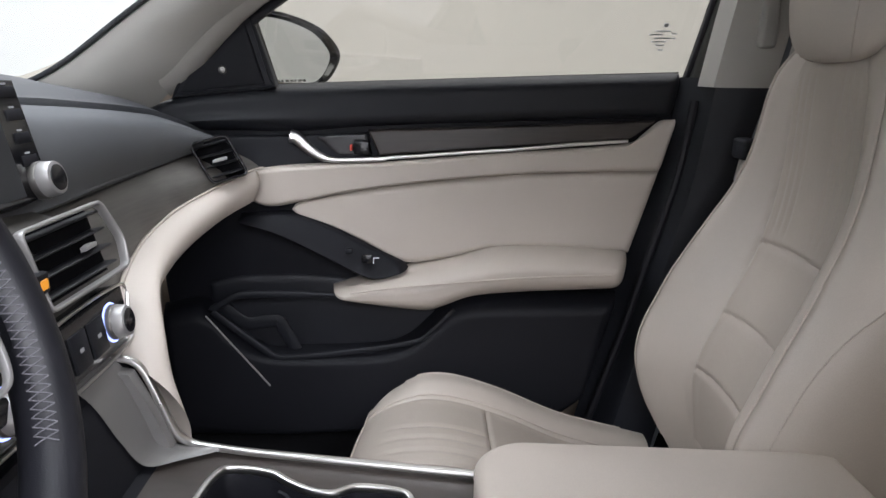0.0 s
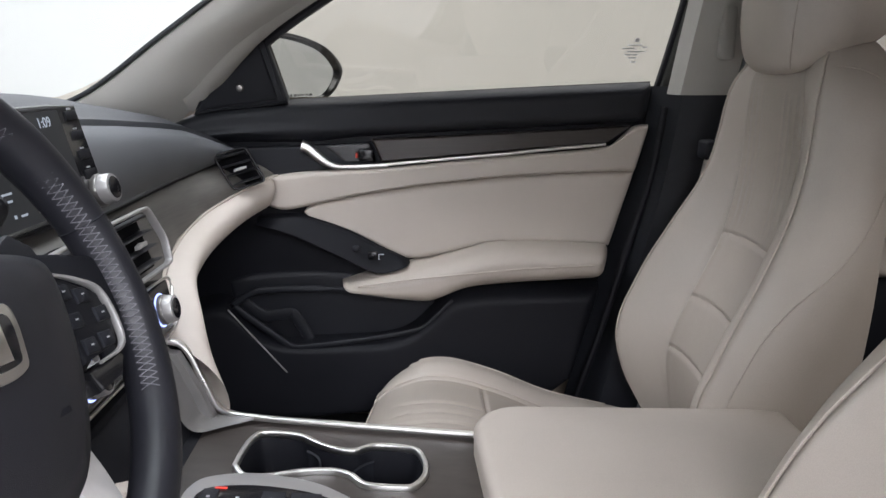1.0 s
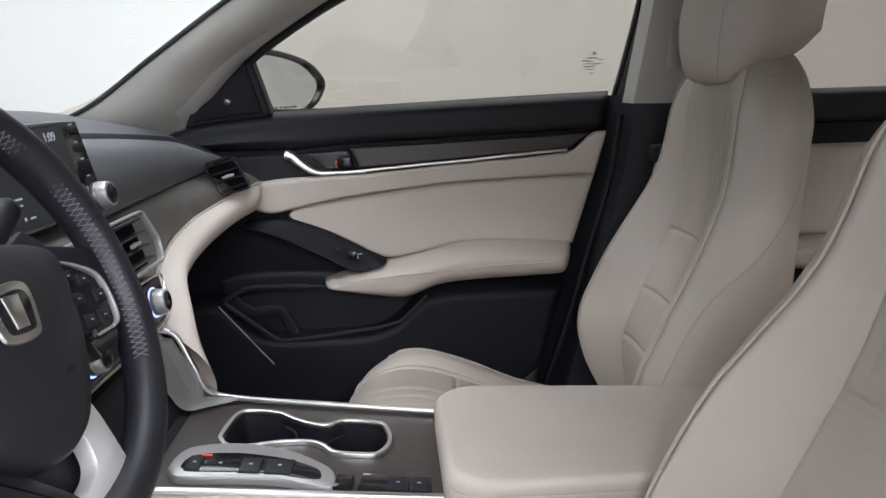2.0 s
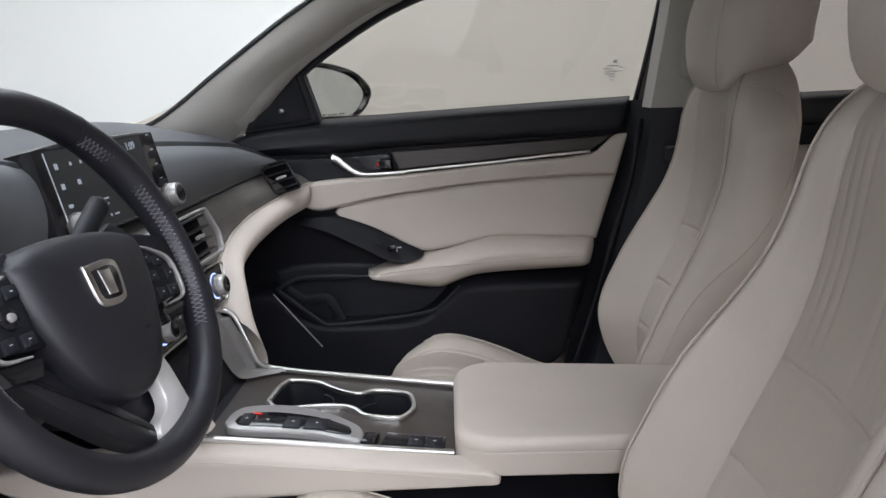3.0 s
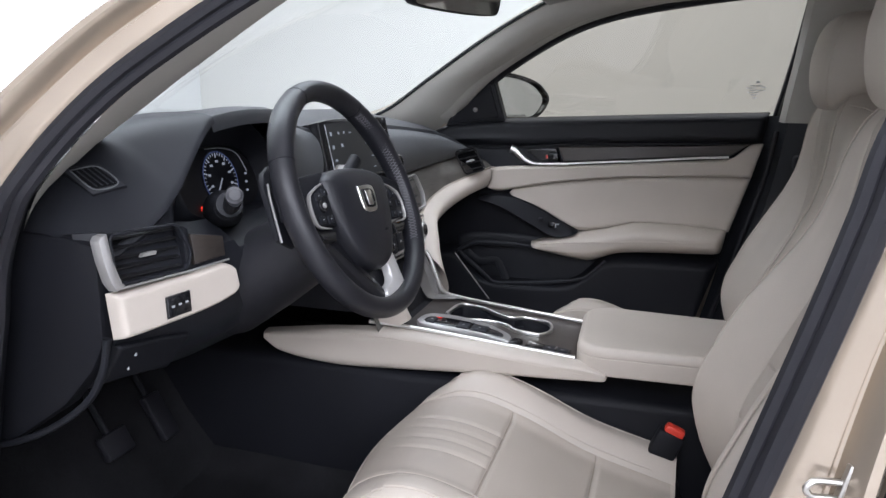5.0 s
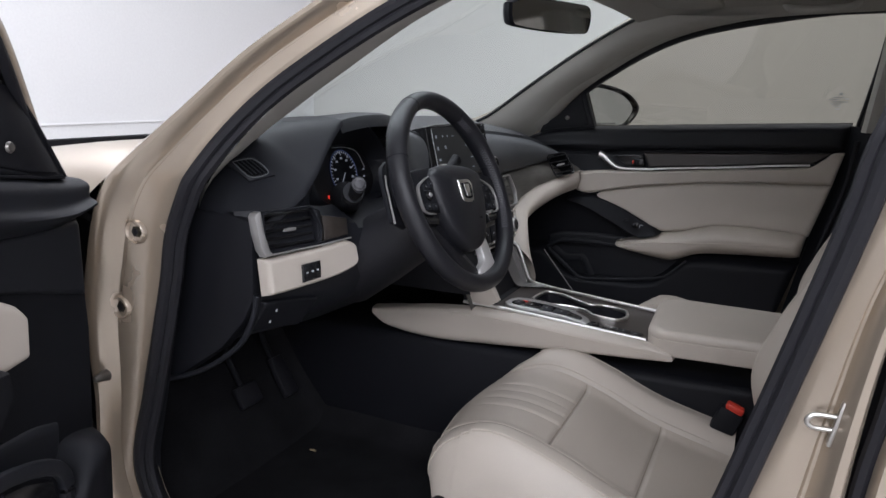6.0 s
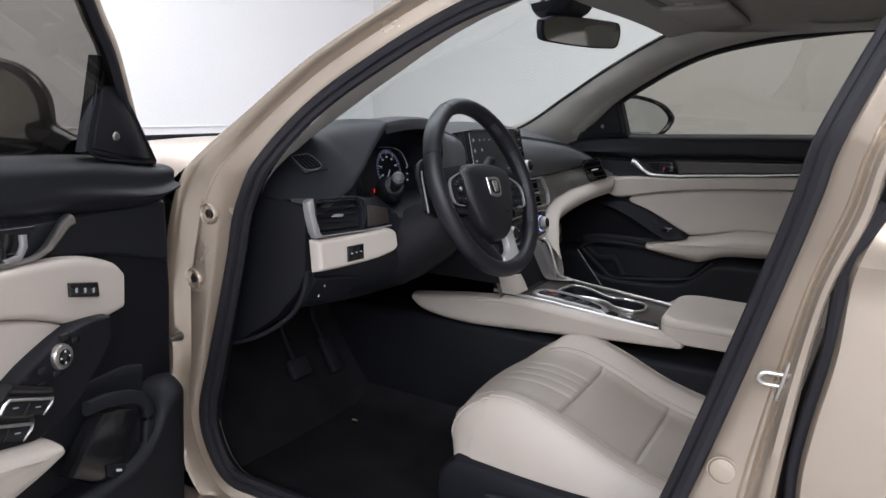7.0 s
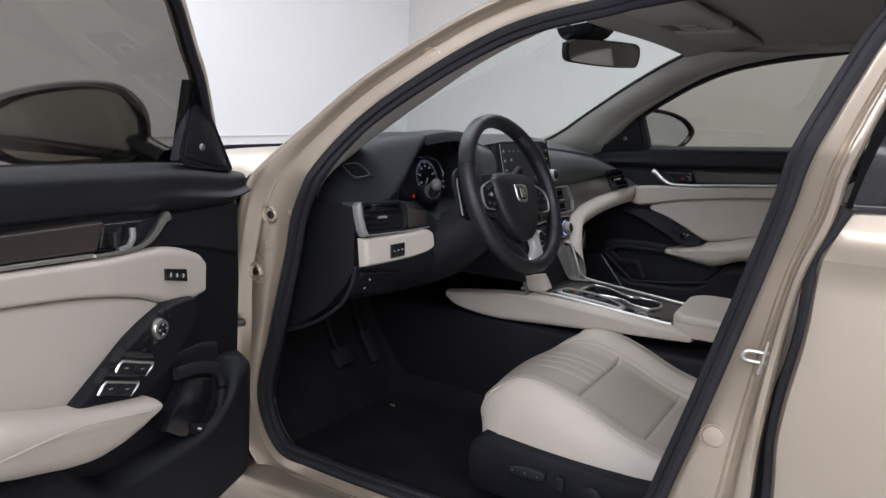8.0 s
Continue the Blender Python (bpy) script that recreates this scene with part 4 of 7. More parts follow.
    part("outer_frame", sweep(outer, bar(0.020 if driver else 0.026, 0.030, 0.005), up=tuple(M(0, 1, 0) - M(0, 0, 0))), PAINT if driver else RUBBER, d, "slim outer window frame")
    bm = bmesh.new()
    e = crv(edge_line, 40)
    end = crv([(0.935, 0.985), (0.955, 1.10), (0.97, 1.2), (0.985, 1.33)], 40)
    rows = []
    for k in range(40):
        z = 0.985 + (1.33 - 0.985) * k / 39
        u0 = float(np.interp(z, e[:, 1], e[:, 0]))
        u1 = float(np.interp(z, end[:, 1], end[:, 0]))
        rows.append([M(u0 + (u1 - u0) * s, lean(z) - 0.03, z) for s in np.linspace(0, 1, 12)])
    grid(bm, rows)
    pane = part("window_glass", bm, DIMMED_DOOR_GLASS if driver else SIDE_GLASS, d, "clear tinted side window glass")
    pane.visible_shadow = False
    if not driver:
        part("pillar_seal", sweep([M(u + 0.019, lean(z) - 0.022, z) for u, z in end], bar(0.030, 0.016, 0.005), up=tuple(M(0, 1, 0) - M(0, 0, 0))), SEAL_GREY, d, "grey rubber seal behind the window")
    part("rear_frame", sweep([M(u, lean(z) - 0.03, z) for u, z in end], bar(0.010, 0.014, 0.003), up=tuple(M(0, 1, 0) - M(0, 0, 0))), RUBBER, d)
    if not driver:
        for k, (a, b, z) in enumerate(((0.882, 0.890, 1.110), (0.868, 0.896, 1.100), (0.858, 0.882, 1.094), (0.868, 0.898, 1.088), (0.864, 0.890, 1.082), (0.872, 0.888, 1.076), (0.878, 0.888, 1.068), (0.898, 0.908, 1.096), (0.900, 0.906, 1.088))):
            h = 0.0011 if k else 0.003
            part("window_print", plate([(a, z - h), (b, z - h), (b, z + h), (a, z + h)], lambda u, w, zz: M(u, lean(zz) - 0.029 + w, zz), 0.0, 0.0008), GREY_INK, pane, "small dark etched maker's print")
    return d


PASSENGER = door_map((-0.446, 0.665), (0.999, 0.042), (0.042, -0.999))
DRIVER = door_map((-0.599, -1.009), (0.26, -0.966), (0.966, 0.26))
door("passenger_door", PASSENGER, False, "closed passenger door with ivory padding and dark veneer strip")
door("driver_door", DRIVER, True, "wide open driver's door with ivory padding and window switches")


def wing_mirror(M, label, printed):
    a, b = M(0.100, -0.10, 0), M(0.285, -0.335, 0)
    across = b - a
    base = M(0.12, -0.06, 0.99)
    d = thing("wing_mirror", base, label, "car mirror", "wing mirrors")
    f = facing(a, across, (0, 0, 1))
    L = across.length
    shape = [(0.00 * L, 1.02), (0.02 * L, 1.09), (0.16 * L, 1.132), (0.42 * L, 1.136), (0.78 * L, 1.112), (0.97 * L, 1.072), (0.99 * L, 1.045), (0.88 * L, 1.005), (0.72 * L, 0.988), (0.30 * L, 0.985), (0.06 * L, 0.992)]
    o = crv([*shape, shape[0]], 61)[:-1]
    c = o.mean(axis=0)
    n = (f(0, 1, 0) - f(0, 0, 0))
    back = -1 if n.dot(M(1, 0.6, 0) - M(0, 0, 0)) > 0 else 1
    bm = bmesh.new()
    rings = []
    for s, w in ((0.84, 0.006), (0.90, -0.004), (0.98, -0.002), (1.03, 0.012), (1.02, 0.035), (0.93, 0.065), (0.75, 0.09), (0.45, 0.105), (0.05, 0.11)):
        rings.append([f(*(c[0] + (p[0] - c[0]) * s, back * w, c[1] + (p[1] - c[1]) * s)) for p in o])
    grid(bm, rings, wrap_b=True)
    part("mirror_housing", bm, GLOSS, d, "black mirror housing")
    pane = part("mirror_glass", plate([(c[0] - 0.010 + (p[0] - c[0]) * 0.86, c[1] - 0.003 + (p[1] - c[1]) * 0.87) for p in o], f, back * 0.014, back * 0.002), MIRROR, d, "mirror glass")
    for k in range(9 if printed else 0):
        u0 = c[0] - 0.055 + 0.012 * k
        part("print_bar", plate([(u0, 1.000), (u0 + (0.008 if k % 3 else 0.005), 1.000), (u0 + (0.008 if k % 3 else 0.005), 1.0045), (u0, 1.0045)], f, back * 0.002, back * 0.0012), GREY_INK, pane)
    part("mirror_cap", sweep([M(0.10, -0.06, 1.0), M(0.10, -0.11, 1.02), M(0.085, -0.16, 1.05)], disc(0.030, 12, 0.022)), GLOSS, d, "black mirror foot")
    return d


wing_mirror(PASSENGER, "passenger wing mirror in a black and champagne housing", True)
wing_mirror(DRIVER, "driver's wing mirror on the open door", False)


# ---- dashboard ----
dash = thing("dashboard", (-0.6, 0, 0.55), "black dashboard with grey veneer and ivory lower roll", "dashboard")
RIDGE = [(-0.70, -0.60, 0.935), (-0.66, -0.56, 0.958), (-0.61, -0.53, 0.985), (-0.56, -0.505, 1.012), (-0.50, -0.49, 1.034), (-0.42, -0.48, 1.047), (-0.34, -0.475, 1.050), (-0.26, -0.48, 1.044), (-0.20, -0.49, 1.022), (-0.14, -0.475, 1.004), (0.0, -0.47, 1.0), (0.2, -0.464, 0.998), (0.35, -0.441, 0.985), (0.5, -0.411, 0.966), (0.58, -0.385, 0.942), (0.64, -0.36, 0.915)]
PAD_LOW = [(-0.22, -0.480, 0.88), (-0.1, -0.455, 0.868), (0.12, -0.442, 0.866), (0.2, -0.432, 0.868), (0.33, -0.42, 0.874), (0.45, -0.403, 0.881), (0.57, -0.372, 0.892), (0.635, -0.345, 0.895)]
ROLL_UP = [(0.64, -0.280, 0.858), (0.62, -0.296, 0.855), (0.55, -0.341, 0.836), (0.46, -0.375, 0.818), (0.36, -0.389, 0.795), (0.27, -0.384, 0.768), (0.20, -0.370, 0.737), (0.16, -0.362, 0.706)]
ROLL_LOW = [(0.64, -0.285, 0.802), (0.62, -0.296, 0.799), (0.55, -0.325, 0.786), (0.46, -0.352, 0.764), (0.36, -0.359, 0.745), (0.27, -0.347, 0.730), (0.20, -0.318, 0.685), (0.17, -0.299, 0.633), (0.148, -0.274, 0.592)]


def at_y(table, y):
    p = np.array(sorted(table))
    return np.array([np.interp(y, p[:, 0], p[:, 1]), y, np.interp(y, p[:, 0], p[:, 2])])


bm = bmesh.new()
rows = []
for r in crv(RIDGE, 90):
    y, x, z = r
    if y < -0.478:
        continue
    crest = max(1.036, z) - 0.045 * (abs(y) / 0.7) ** 3
    rows.append([(-1.04, y, 0.93), (-0.90, y, 0.985), (-0.76, y, crest - 0.012), (-0.64, y, crest), (x - 0.05, y, max(z + 0.006, min(crest, z + 0.02))), (x - 0.02, y, z + 0.006), (x - 0.004, y, z + 0.002), (x + 0.001, y, z - 0.006), (x + 0.004, y, z - 0.022)])
grid(bm, rows)
part("top_pad", bm, DASH_TOP_LIT, dash, "black soft dashboard top with reflected light in its colour")

bm = bmesh.new()
rows = []
for y in np.linspace(-0.255, 0.64, 64):
    a, b = at_y(RIDGE, y), at_y(PAD_LOW, y)
    rows.append([tuple(a + (0.0, 0, -0.006)), tuple(a + (0.012, 0, -0.016)), *[tuple(a * (1 - s) + b * s + (0.016 * math.sin(math.pi * s) + 0.012 * (1 - s), 0, -0.008 * (1 - s))) for s in np.linspace(0.15, 0.92, 9)], tuple(b + (0.004, 0, 0.006)), tuple(b + (0.0, 0, 0.001)), tuple(b + (-0.015, 0, -0.003))])
grid(bm, rows)
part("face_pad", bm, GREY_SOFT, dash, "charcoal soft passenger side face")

bm = bmesh.new()
rows = []
for y in np.linspace(0.155, 0.64, 40):
    a, b = at_y(PAD_LOW, y), at_y(ROLL_UP, y)
    rows.append([tuple(a + (-0.012, 0, -0.002)), *[tuple(a * (1 - s) + b * s + (0.010 * math.sin(math.pi * s) - 0.006 * (1 - s), 0, 0)) for s in np.linspace(0.04, 0.96, 9)], tuple(b + (-0.012, 0, -0.006))])
grid(bm, rows)
part("veneer_panel", bm, VENEER_DASH, dash, "grey satin veneer dashboard panel")

bm = bmesh.new()
U, L = crv(ROLL_UP, 60), crv(ROLL_LOW, 60)
rows = []
for k in range(60):
    a, b = np.array((U[k][1], U[k][0], U[k][2])), np.array((L[k][1], L[k][0], L[k][2]))
    edge = min(1, k / 4) ** 0.5
    out = np.array((0.8, -0.45 * (k / 59) ** 2, 0.25))
    size = 0.34 * np.linalg.norm(a - b) * edge
    row = [tuple(a + (-0.02, 0, 0.0))]
    for s in np.linspace(0, 1, 13):
        row.append(tuple(a * (1 - s) + b * s + out * size * math.sin(math.pi * s) ** 0.75 - np.array((0.012, 0, 0)) * (1 - edge)))
    row += [tuple(b + (-0.03, 0.02, -0.004)), tuple(b + (-0.10, 0.03, 0.0))]
    rows.append(row)
v = grid(bm, rows)
cap(bm, v[0])
part("lower_roll", bm, SOFT_TRIM, dash, "ivory soft lower dashboard roll")
part("roll_seam", sweep([(p[1] + 0.004, p[0], p[2] + 0.001) for p in U], disc(0.002, 6)), STITCH, dash)
bm = bmesh.new()
rows = []
for k in range(0, 60, 2):
    b = np.array((L[k][1], L[k][0], L[k][2]))
    rows.append([tuple(b + (-0.02, 0.004, -0.003)), tuple(b + (-0.08, 0.02, -0.03)), (b[0] - 0.2, b[1] + 0.03, b[2] - 0.10), (-0.85, b[1] + 0.05, 0.60)])
grid(bm, rows)
part("underside", bm, BLACK, dash, "black dashboard underside")


# Near-black colour for flat vent backings: the shade of a hollow, painted.
VENT_SHADE = material("vent_hollow_shade", (0.004, 0.004, 0.005), 0.8, vary=0.05, spec=0.1)
SLAT = material("satin_black_slat", (0.012, 0.012, 0.014), 0.46, grain=0.05, vary=0.05)


def rounded(poly, r, n=5):
    """The outline of a polygon with its corners rounded, closed."""
    p, out = np.array(poly, float), []
    for k in range(len(p)):
        a, b, c = p[k - 1], p[k], p[(k + 1) % len(p)]
        q0 = b + (a - b) / np.linalg.norm(a - b) * min(r, 0.45 * np.linalg.norm(a - b))
        q1 = b + (c - b) / np.linalg.norm(c - b) * min(r, 0.45 * np.linalg.norm(c - b))
        out += [tuple((1 - t) ** 2 * q0 + 2 * t * (1 - t) * b + t * t * q1) for t in np.linspace(0, 1, n)]
        nxt = c + (b - c) / np.linalg.norm(b - c) * min(r, 0.45 * np.linalg.norm(b - c))
        out += [tuple(q1 + (nxt - q1) * t) for t in (0.25, 0.5, 0.75)]
    return out


def louvre(parent, f, w, h, slats, frame_mat, name="air_vent", tab=0.0, point=0.0):
    """An air vent on the face f, centred: bezel, near-black backing for the hollow's shade, and slats."""
    bm = bmesh.new()
    o = [(-w / 2, -h / 2), (w / 2, -h / 2), (w / 2, h / 2), (-w / 2, h / 2)]
    ring_of = [(-w / 2, -h / 2), (-w / 2, h / 2), (w / 2 - 0.3 * abs(point), h / 2), (w / 2 + point, -h * 0.10), (w / 2 + 0.3 * point, -h / 2)]
    P = [f(u, 0.010, z) for u, z in rounded(ring_of, 0.009)]
    n = f(0, 1, 0) - f(0, 0, 0)
    vent = part(name, sweep(P, bar(0.0044, 0.012, 0.002), up=tuple(n), closed=True), frame_mat, parent, "framed dashboard air vent")
    part("vent_backing", plate([(a * 0.96, b * 0.96) for a, b in o], f, -0.03, -0.009), VENT_SHADE, vent)
    for k in range(slats):
        z = -h / 2 + h * (k + 0.5) / slats
        m = bmesh.new()
        grid(m, [[f(u, -0.0085, z + 0.0030), f(u, 0.005, z + 0.0016), f(u, 0.0068, z), f(u, 0.005, z - 0.0016), f(u, -0.0085, z)] for u in np.linspace(-w / 2 + 0.003, w / 2 - 0.003, 6)])
        part("slat", m, SLAT, vent)
    m = plate([(tab - 0.012, -0.004), (tab + 0.012, -0.004), (tab + 0.014, 0.0015), (tab + 0.004, 0.0025), (tab - 0.010, 0.001)], f, 0.004, 0.012, 0.0015)
    part("vent_tab", m, SILVER, vent, "small silver vent tab")
    return vent


f = facing((-0.334, 0.570, 0.882), (0.90, 0.40, 0.22), (-0.45, -0.06, 0.90))
louvre(dash, f, 0.060, 0.072, 4, GLOSS)

# centre stack
bm = bmesh.new()
STACK = [(-0.475, 0.90), (-0.462, 0.888), (-0.445, 0.880), (-0.41, 0.870), (-0.392, 0.86), (-0.378, 0.80), (-0.366, 0.74), (-0.356, 0.69), (-0.335, 0.63), (-0.32, 0.59)]
grid(bm, [[(x - 0.010 * (abs(y - 0.03) / 0.17) ** 3, y, z) for y in (-0.150, -0.142, -0.1, 0.0, 0.1, 0.165)] for x, z in crv(STACK, 40)])
part("centre_facia", bm, VENEER_DASH, dash, "grey veneer centre stack")
bm = bmesh.new()
grid(bm, [[(-0.60, -0.150, z), (x - 0.02, -0.153, z), (x, -0.148, z)] for x, z in crv(STACK[:-1], 30)])
part("facia_flank", bm, BLACK, dash)
f = facing((-0.448, 0.028, 0.953), (0.06, 1, 0), (-0.22, 0, 1))
screen = part("touch_screen", plate([(-0.176, -0.064), (-0.12, -0.068), (0.10, -0.068), (0.154, -0.062), (0.150, 0.066), (0.09, 0.070), (-0.12, 0.072), (-0.172, 0.066)], f, -0.03, 0.014, 0.007), GLOSS, dash, "black touch screen unit with clock, icons and side buttons")
SCREEN_BLUE = glow("screen_grey_glow", (0.13, 0.15, 0.18), 0.07)
ICON = glow("screen_icon_glow", (0.75, 0.85, 1.0), 0.42)
part("display", plate([(-0.150, -0.058), (0.100, -0.058), (0.100, 0.062), (-0.150, 0.062)], f, 0.013, 0.0148), SCREEN_BLUE, screen, "dim grey display")
for u, z, w, h in ((-0.138, 0.036, 0.009, 0.010), (-0.104, 0.038, 0.006, 0.006), (-0.080, 0.038, 0.006, 0.006), (-0.055, 0.038, 0.012, 0.003), (-0.138, 0.008, 0.009, 0.010), (-0.100, 0.010, 0.009, 0.009), (-0.138, -0.018, 0.012, 0.006), (-0.138, -0.044, 0.005, 0.005), (-0.130, -0.044, 0.005, 0.005), (-0.060, -0.020, 0.022, 0.003), (-0.060, -0.028, 0.018, 0.003), (-0.052, -0.046, 0.005, 0.005), (-0.040, -0.046, 0.014, 0.003), (0.03, -0.020, 0.022, 0.003), (0.03, -0.045, 0.014, 0.003), (0.012, 0.010, 0.008, 0.008)):
    w, h = w * 0.8, h * 0.8
    part("icon", plate([(u, z), (u + w, z), (u + w, z + h), (u, z + h)], f, 0.0145, 0.0154), ICON, screen)
part("screen_edge", sweep([f(-0.152, 0.0152, 0.060), f(-0.152, 0.0152, -0.056)], disc(0.0009, 6), up=(0, 1, 0)), WHITE_INK, screen)
font = bpy.data.curves.new("clock", "FONT")
font.body, font.size, font.extrude = "1:09", 0.017, 0.0003
o, a, b = f(0.092 - 0.045, 0.0160, 0.043), f(1, 0, 0) - f(0, 0, 0), f(0, 0, 1) - f(0, 0, 0)
rot = Matrix((a.normalized(), b.normalized(), a.cross(b).normalized())).transposed().to_4x4()
text = new("clock_digits", font)
bpy.context.view_layer.update()
data = bpy.data.meshes.new_from_object(text.evaluated_get(bpy.context.evaluated_depsgraph_get()))
bpy.data.objects.remove(text)
data.materials.clear()
data.materials.append(ICON)
clock = new("clock_digits", data)
clock.parent = screen
clock.matrix_parent_inverse = parent_world(screen).inverted()
clock.matrix_basis = Matrix.Translation(o) @ rot
for k in range(5):
    z = 0.052 - 0.025 * k
    b = part("side_button", plate([(0.114, z - 0.005), (0.142, z - 0.005), (0.142, z + 0.007), (0.114, z + 0.007)], f, 0.012, 0.0152, 0.001), BLACK, screen)
    part("button_mark", plate([(0.123, z + 0.0085), (0.131, z + 0.0085), (0.131, z + 0.0105), (0.123, z + 0.0105)], f, 0.0135, 0.0148), GREY_INK, b)


def knob(parent, place, axis, r, depth, ring_mat, label, glow_ring=None):
    mm = Matrix.Translation(place) @ Vector(axis).to_track_quat("Z", "Y").to_matrix().to_4x4()
    k = part("knob", cyl(r, depth, mm, r * 0.9, 36, 0.003), ring_mat, parent, label)
    part("knob_cap", cyl(r * 0.72, depth + 0.001, mm, r * 0.70, 32, 0.001), GLOSS, k)
    part("knob_grip", cyl(r * 1.02, depth * 0.45, mm, r * 1.02, 36, 0.002), DARK_METAL, k)
    if glow_ring:
        part("glow_ring", cyl(r * 1.22, 0.003, mm, r * 1.15, 36, 0.001), glow_ring, k, "lit ring")
    return k


knob(dash, f(0.133, 0.010, -0.046), f(0, 1, 0) - f(0, 0, 0), 0.021, 0.026, SILVER, "round silver tuning knob")
knob(dash, f(-0.135, 0.010, -0.046), f(0, 1, 0) - f(0, 0, 0), 0.021, 0.026, SILVER, "round silver volume knob")
for y in (-0.07, 0.118):
    g = facing((-0.375, y, 0.838), (0.03 if y > 0 else -0.03, 1, 0), (-0.28, 0, 1))
    louvre(dash, g, 0.170, 0.082, 4, SILVER, tab=0.03, point=0.016 if y > 0 else 0.0)
f = facing((-0.352, 0.03, 0.748), (0, 1, 0), (-0.16, 0, 1))
climate = part("climate_panel", plate([(-0.17, -0.026), (0.135, -0.030), (0.152, 0.0), (0.150, 0.036), (-0.17, 0.036)], f, -0.02, 0.008, 0.004), GLOSS, dash, "gloss black climate control panel")
part("panel_rim", sweep([f(u, 0.008, z) for u, z in crv([(-0.16, 0.037), (0.150, 0.037), (0.153, 0.0), (0.135, -0.031), (-0.16, -0.029)], 50)], disc(0.002, 6)), CHROME, climate)
BLUE_RING = glow("blue_ring_glow", (0.35, 0.45, 1.0), 2.2)
AMBER = glow("amber_lamp_glow", (1.0, 0.40, 0.03), 0.7)
knob(climate, f(0.108, 0.006, 0.004), f(0, 1, 0) - f(0, 0, 0), 0.020, 0.022, SILVER, "silver temperature knob with a lit ring", BLUE_RING)
knob(climate, f(-0.115, 0.006, 0.004), f(0, 1, 0) - f(0, 0, 0), 0.020, 0.022, SILVER, "silver temperature knob with a lit ring", BLUE_RING)
for k in range(4):
    u = -0.075 + 0.042 * k
    b = part("climate_button", plate([(u, -0.018), (u + 0.034, -0.018), (u + 0.034, 0.022), (u, 0.022)], f, 0.006, 0.011, 0.002), BLACK_SOFT, climate)
    part("button_mark", plate([(u + 0.013, 0.001), (u + 0.021, 0.001), (u + 0.021, 0.005), (u + 0.013, 0.005)], f, 0.0108, 0.0115), GREY_INK, b)
hazard = part("hazard_button", box((0.012, 0.026, 0.022), (-0.362, 0.027, 0.832), 0.003), BLACK, dash, "black hazard button with an amber mark")
part("hazard_mark", box((0.006, 0.012, 0.010), (-0.357, 0.027, 0.832), 0.001), AMBER, hazard)
f = facing((-0.345, 0.03, 0.690), (0, 1, 0), (-0.2, 0, 1))
part("lower_panel", plate([(-0.16, -0.09), (0.11, -0.09), (0.135, 0.012), (-0.16, 0.012)], f, -0.03, 0.004, 0.004), BLACK, dash, "black panel under the climate controls")

# driver's side: binnacle, cluster, vent, knee panel and end cap
f = facing((-0.578, -0.375, 0.935), (0.0, 1, 0), (-0.25, 0, 1))
CLUSTER = [(-0.105, -0.020), (-0.085, -0.062), (0.0, -0.075), (0.13, -0.070), (0.165, -0.035), (0.150, 0.012), (0.105, 0.040), (0.03, 0.048), (-0.055, 0.034)]
cluster = part("instrument_panel", plate(CLUSTER, f, -0.02, 0.006, 0.004, n=60), SLAT, dash, "gloss black instrument cluster with a lit dial")
bm = bmesh.new()
o = crv([*CLUSTER, CLUSTER[0]], 61)[:-1]
lip = [((u - 0.03) * 1.16 + 0.026, (z + 0.012) * 1.38 + 0.008) for u, z in o]
grid(bm, [[f(u, 0.0, z) for u, z in o], [f(u * 1.02, 0.010, z * 1.02) for u, z in o], [f(u, 0.040, z) for u, z in lip], [f((u - 0.02) * 1.02 + 0.02, 0.044, z * 1.03) for u, z in lip], [f((u - 0.02) * 1.05 + 0.02, 0.038, z * 1.08) for u, z in lip], [f((u - 0.02) * 1.08 + 0.02, -0.01, z * 1.14) for u, z in lip]], wrap_b=True)
part("binnacle_hood", bm, BLACK_SOFT, cluster, "black hood round the instruments")
DIAL = glow("dial_white_glow", (0.75, 0.82, 1.0), 0.32)
DIAL_BLUE = glow("dial_blue_glow", (0.2, 0.3, 0.8), 0.16)
RED_LAMP = glow("red_lamp_glow", (1.0, 0.05, 0.03), 1.2)
gc = (0.042, -0.014)
dial = part("dial", plate([(gc[0] + 0.052 * math.cos(a), gc[1] + 0.052 * math.sin(a)) for a in np.linspace(0, 2 * math.pi, 48, endpoint=False)], f, 0.004, 0.009, 0.001), BLACK, cluster, "round black speed dial with pale marks")
part("dial_rim", sweep([f(gc[0] + 0.051 * math.cos(a), 0.0095, gc[1] + 0.051 * math.sin(a)) for a in np.linspace(radians(-60), radians(250), 50)], disc(0.0009, 6)), DIAL_BLUE, dial)
for k in range(33):
    a = radians(235 - k * 290 / 32)
    r0, wid = (0.040, 0.0011) if k % 4 == 0 else (0.044, 0.0006)
    c, s = math.cos(a), math.sin(a)
    part("tick", plate([(gc[0] + r0 * c - wid * s, gc[1] + r0 * s + wid * c), (gc[0] + r0 * c + wid * s, gc[1] + r0 * s - wid * c), (gc[0] + 0.049 * c + wid * s, gc[1] + 0.049 * s - wid * c), (gc[0] + 0.049 * c - wid * s, gc[1] + 0.049 * s + wid * c)], f, 0.009, 0.0100), DIAL, dial)
for k in range(9):
    a = radians(235 - k * 290 / 8)
    c, s = gc[0] + 0.033 * math.cos(a), gc[1] + 0.033 * math.sin(a)
    part("numeral_bar", plate([(c - 0.0036, s - 0.0022), (c + 0.0036, s - 0.0022), (c + 0.0036, s + 0.0022), (c - 0.0036, s + 0.0022)], f, 0.009, 0.0100), DIAL, dial)
a = radians(228)
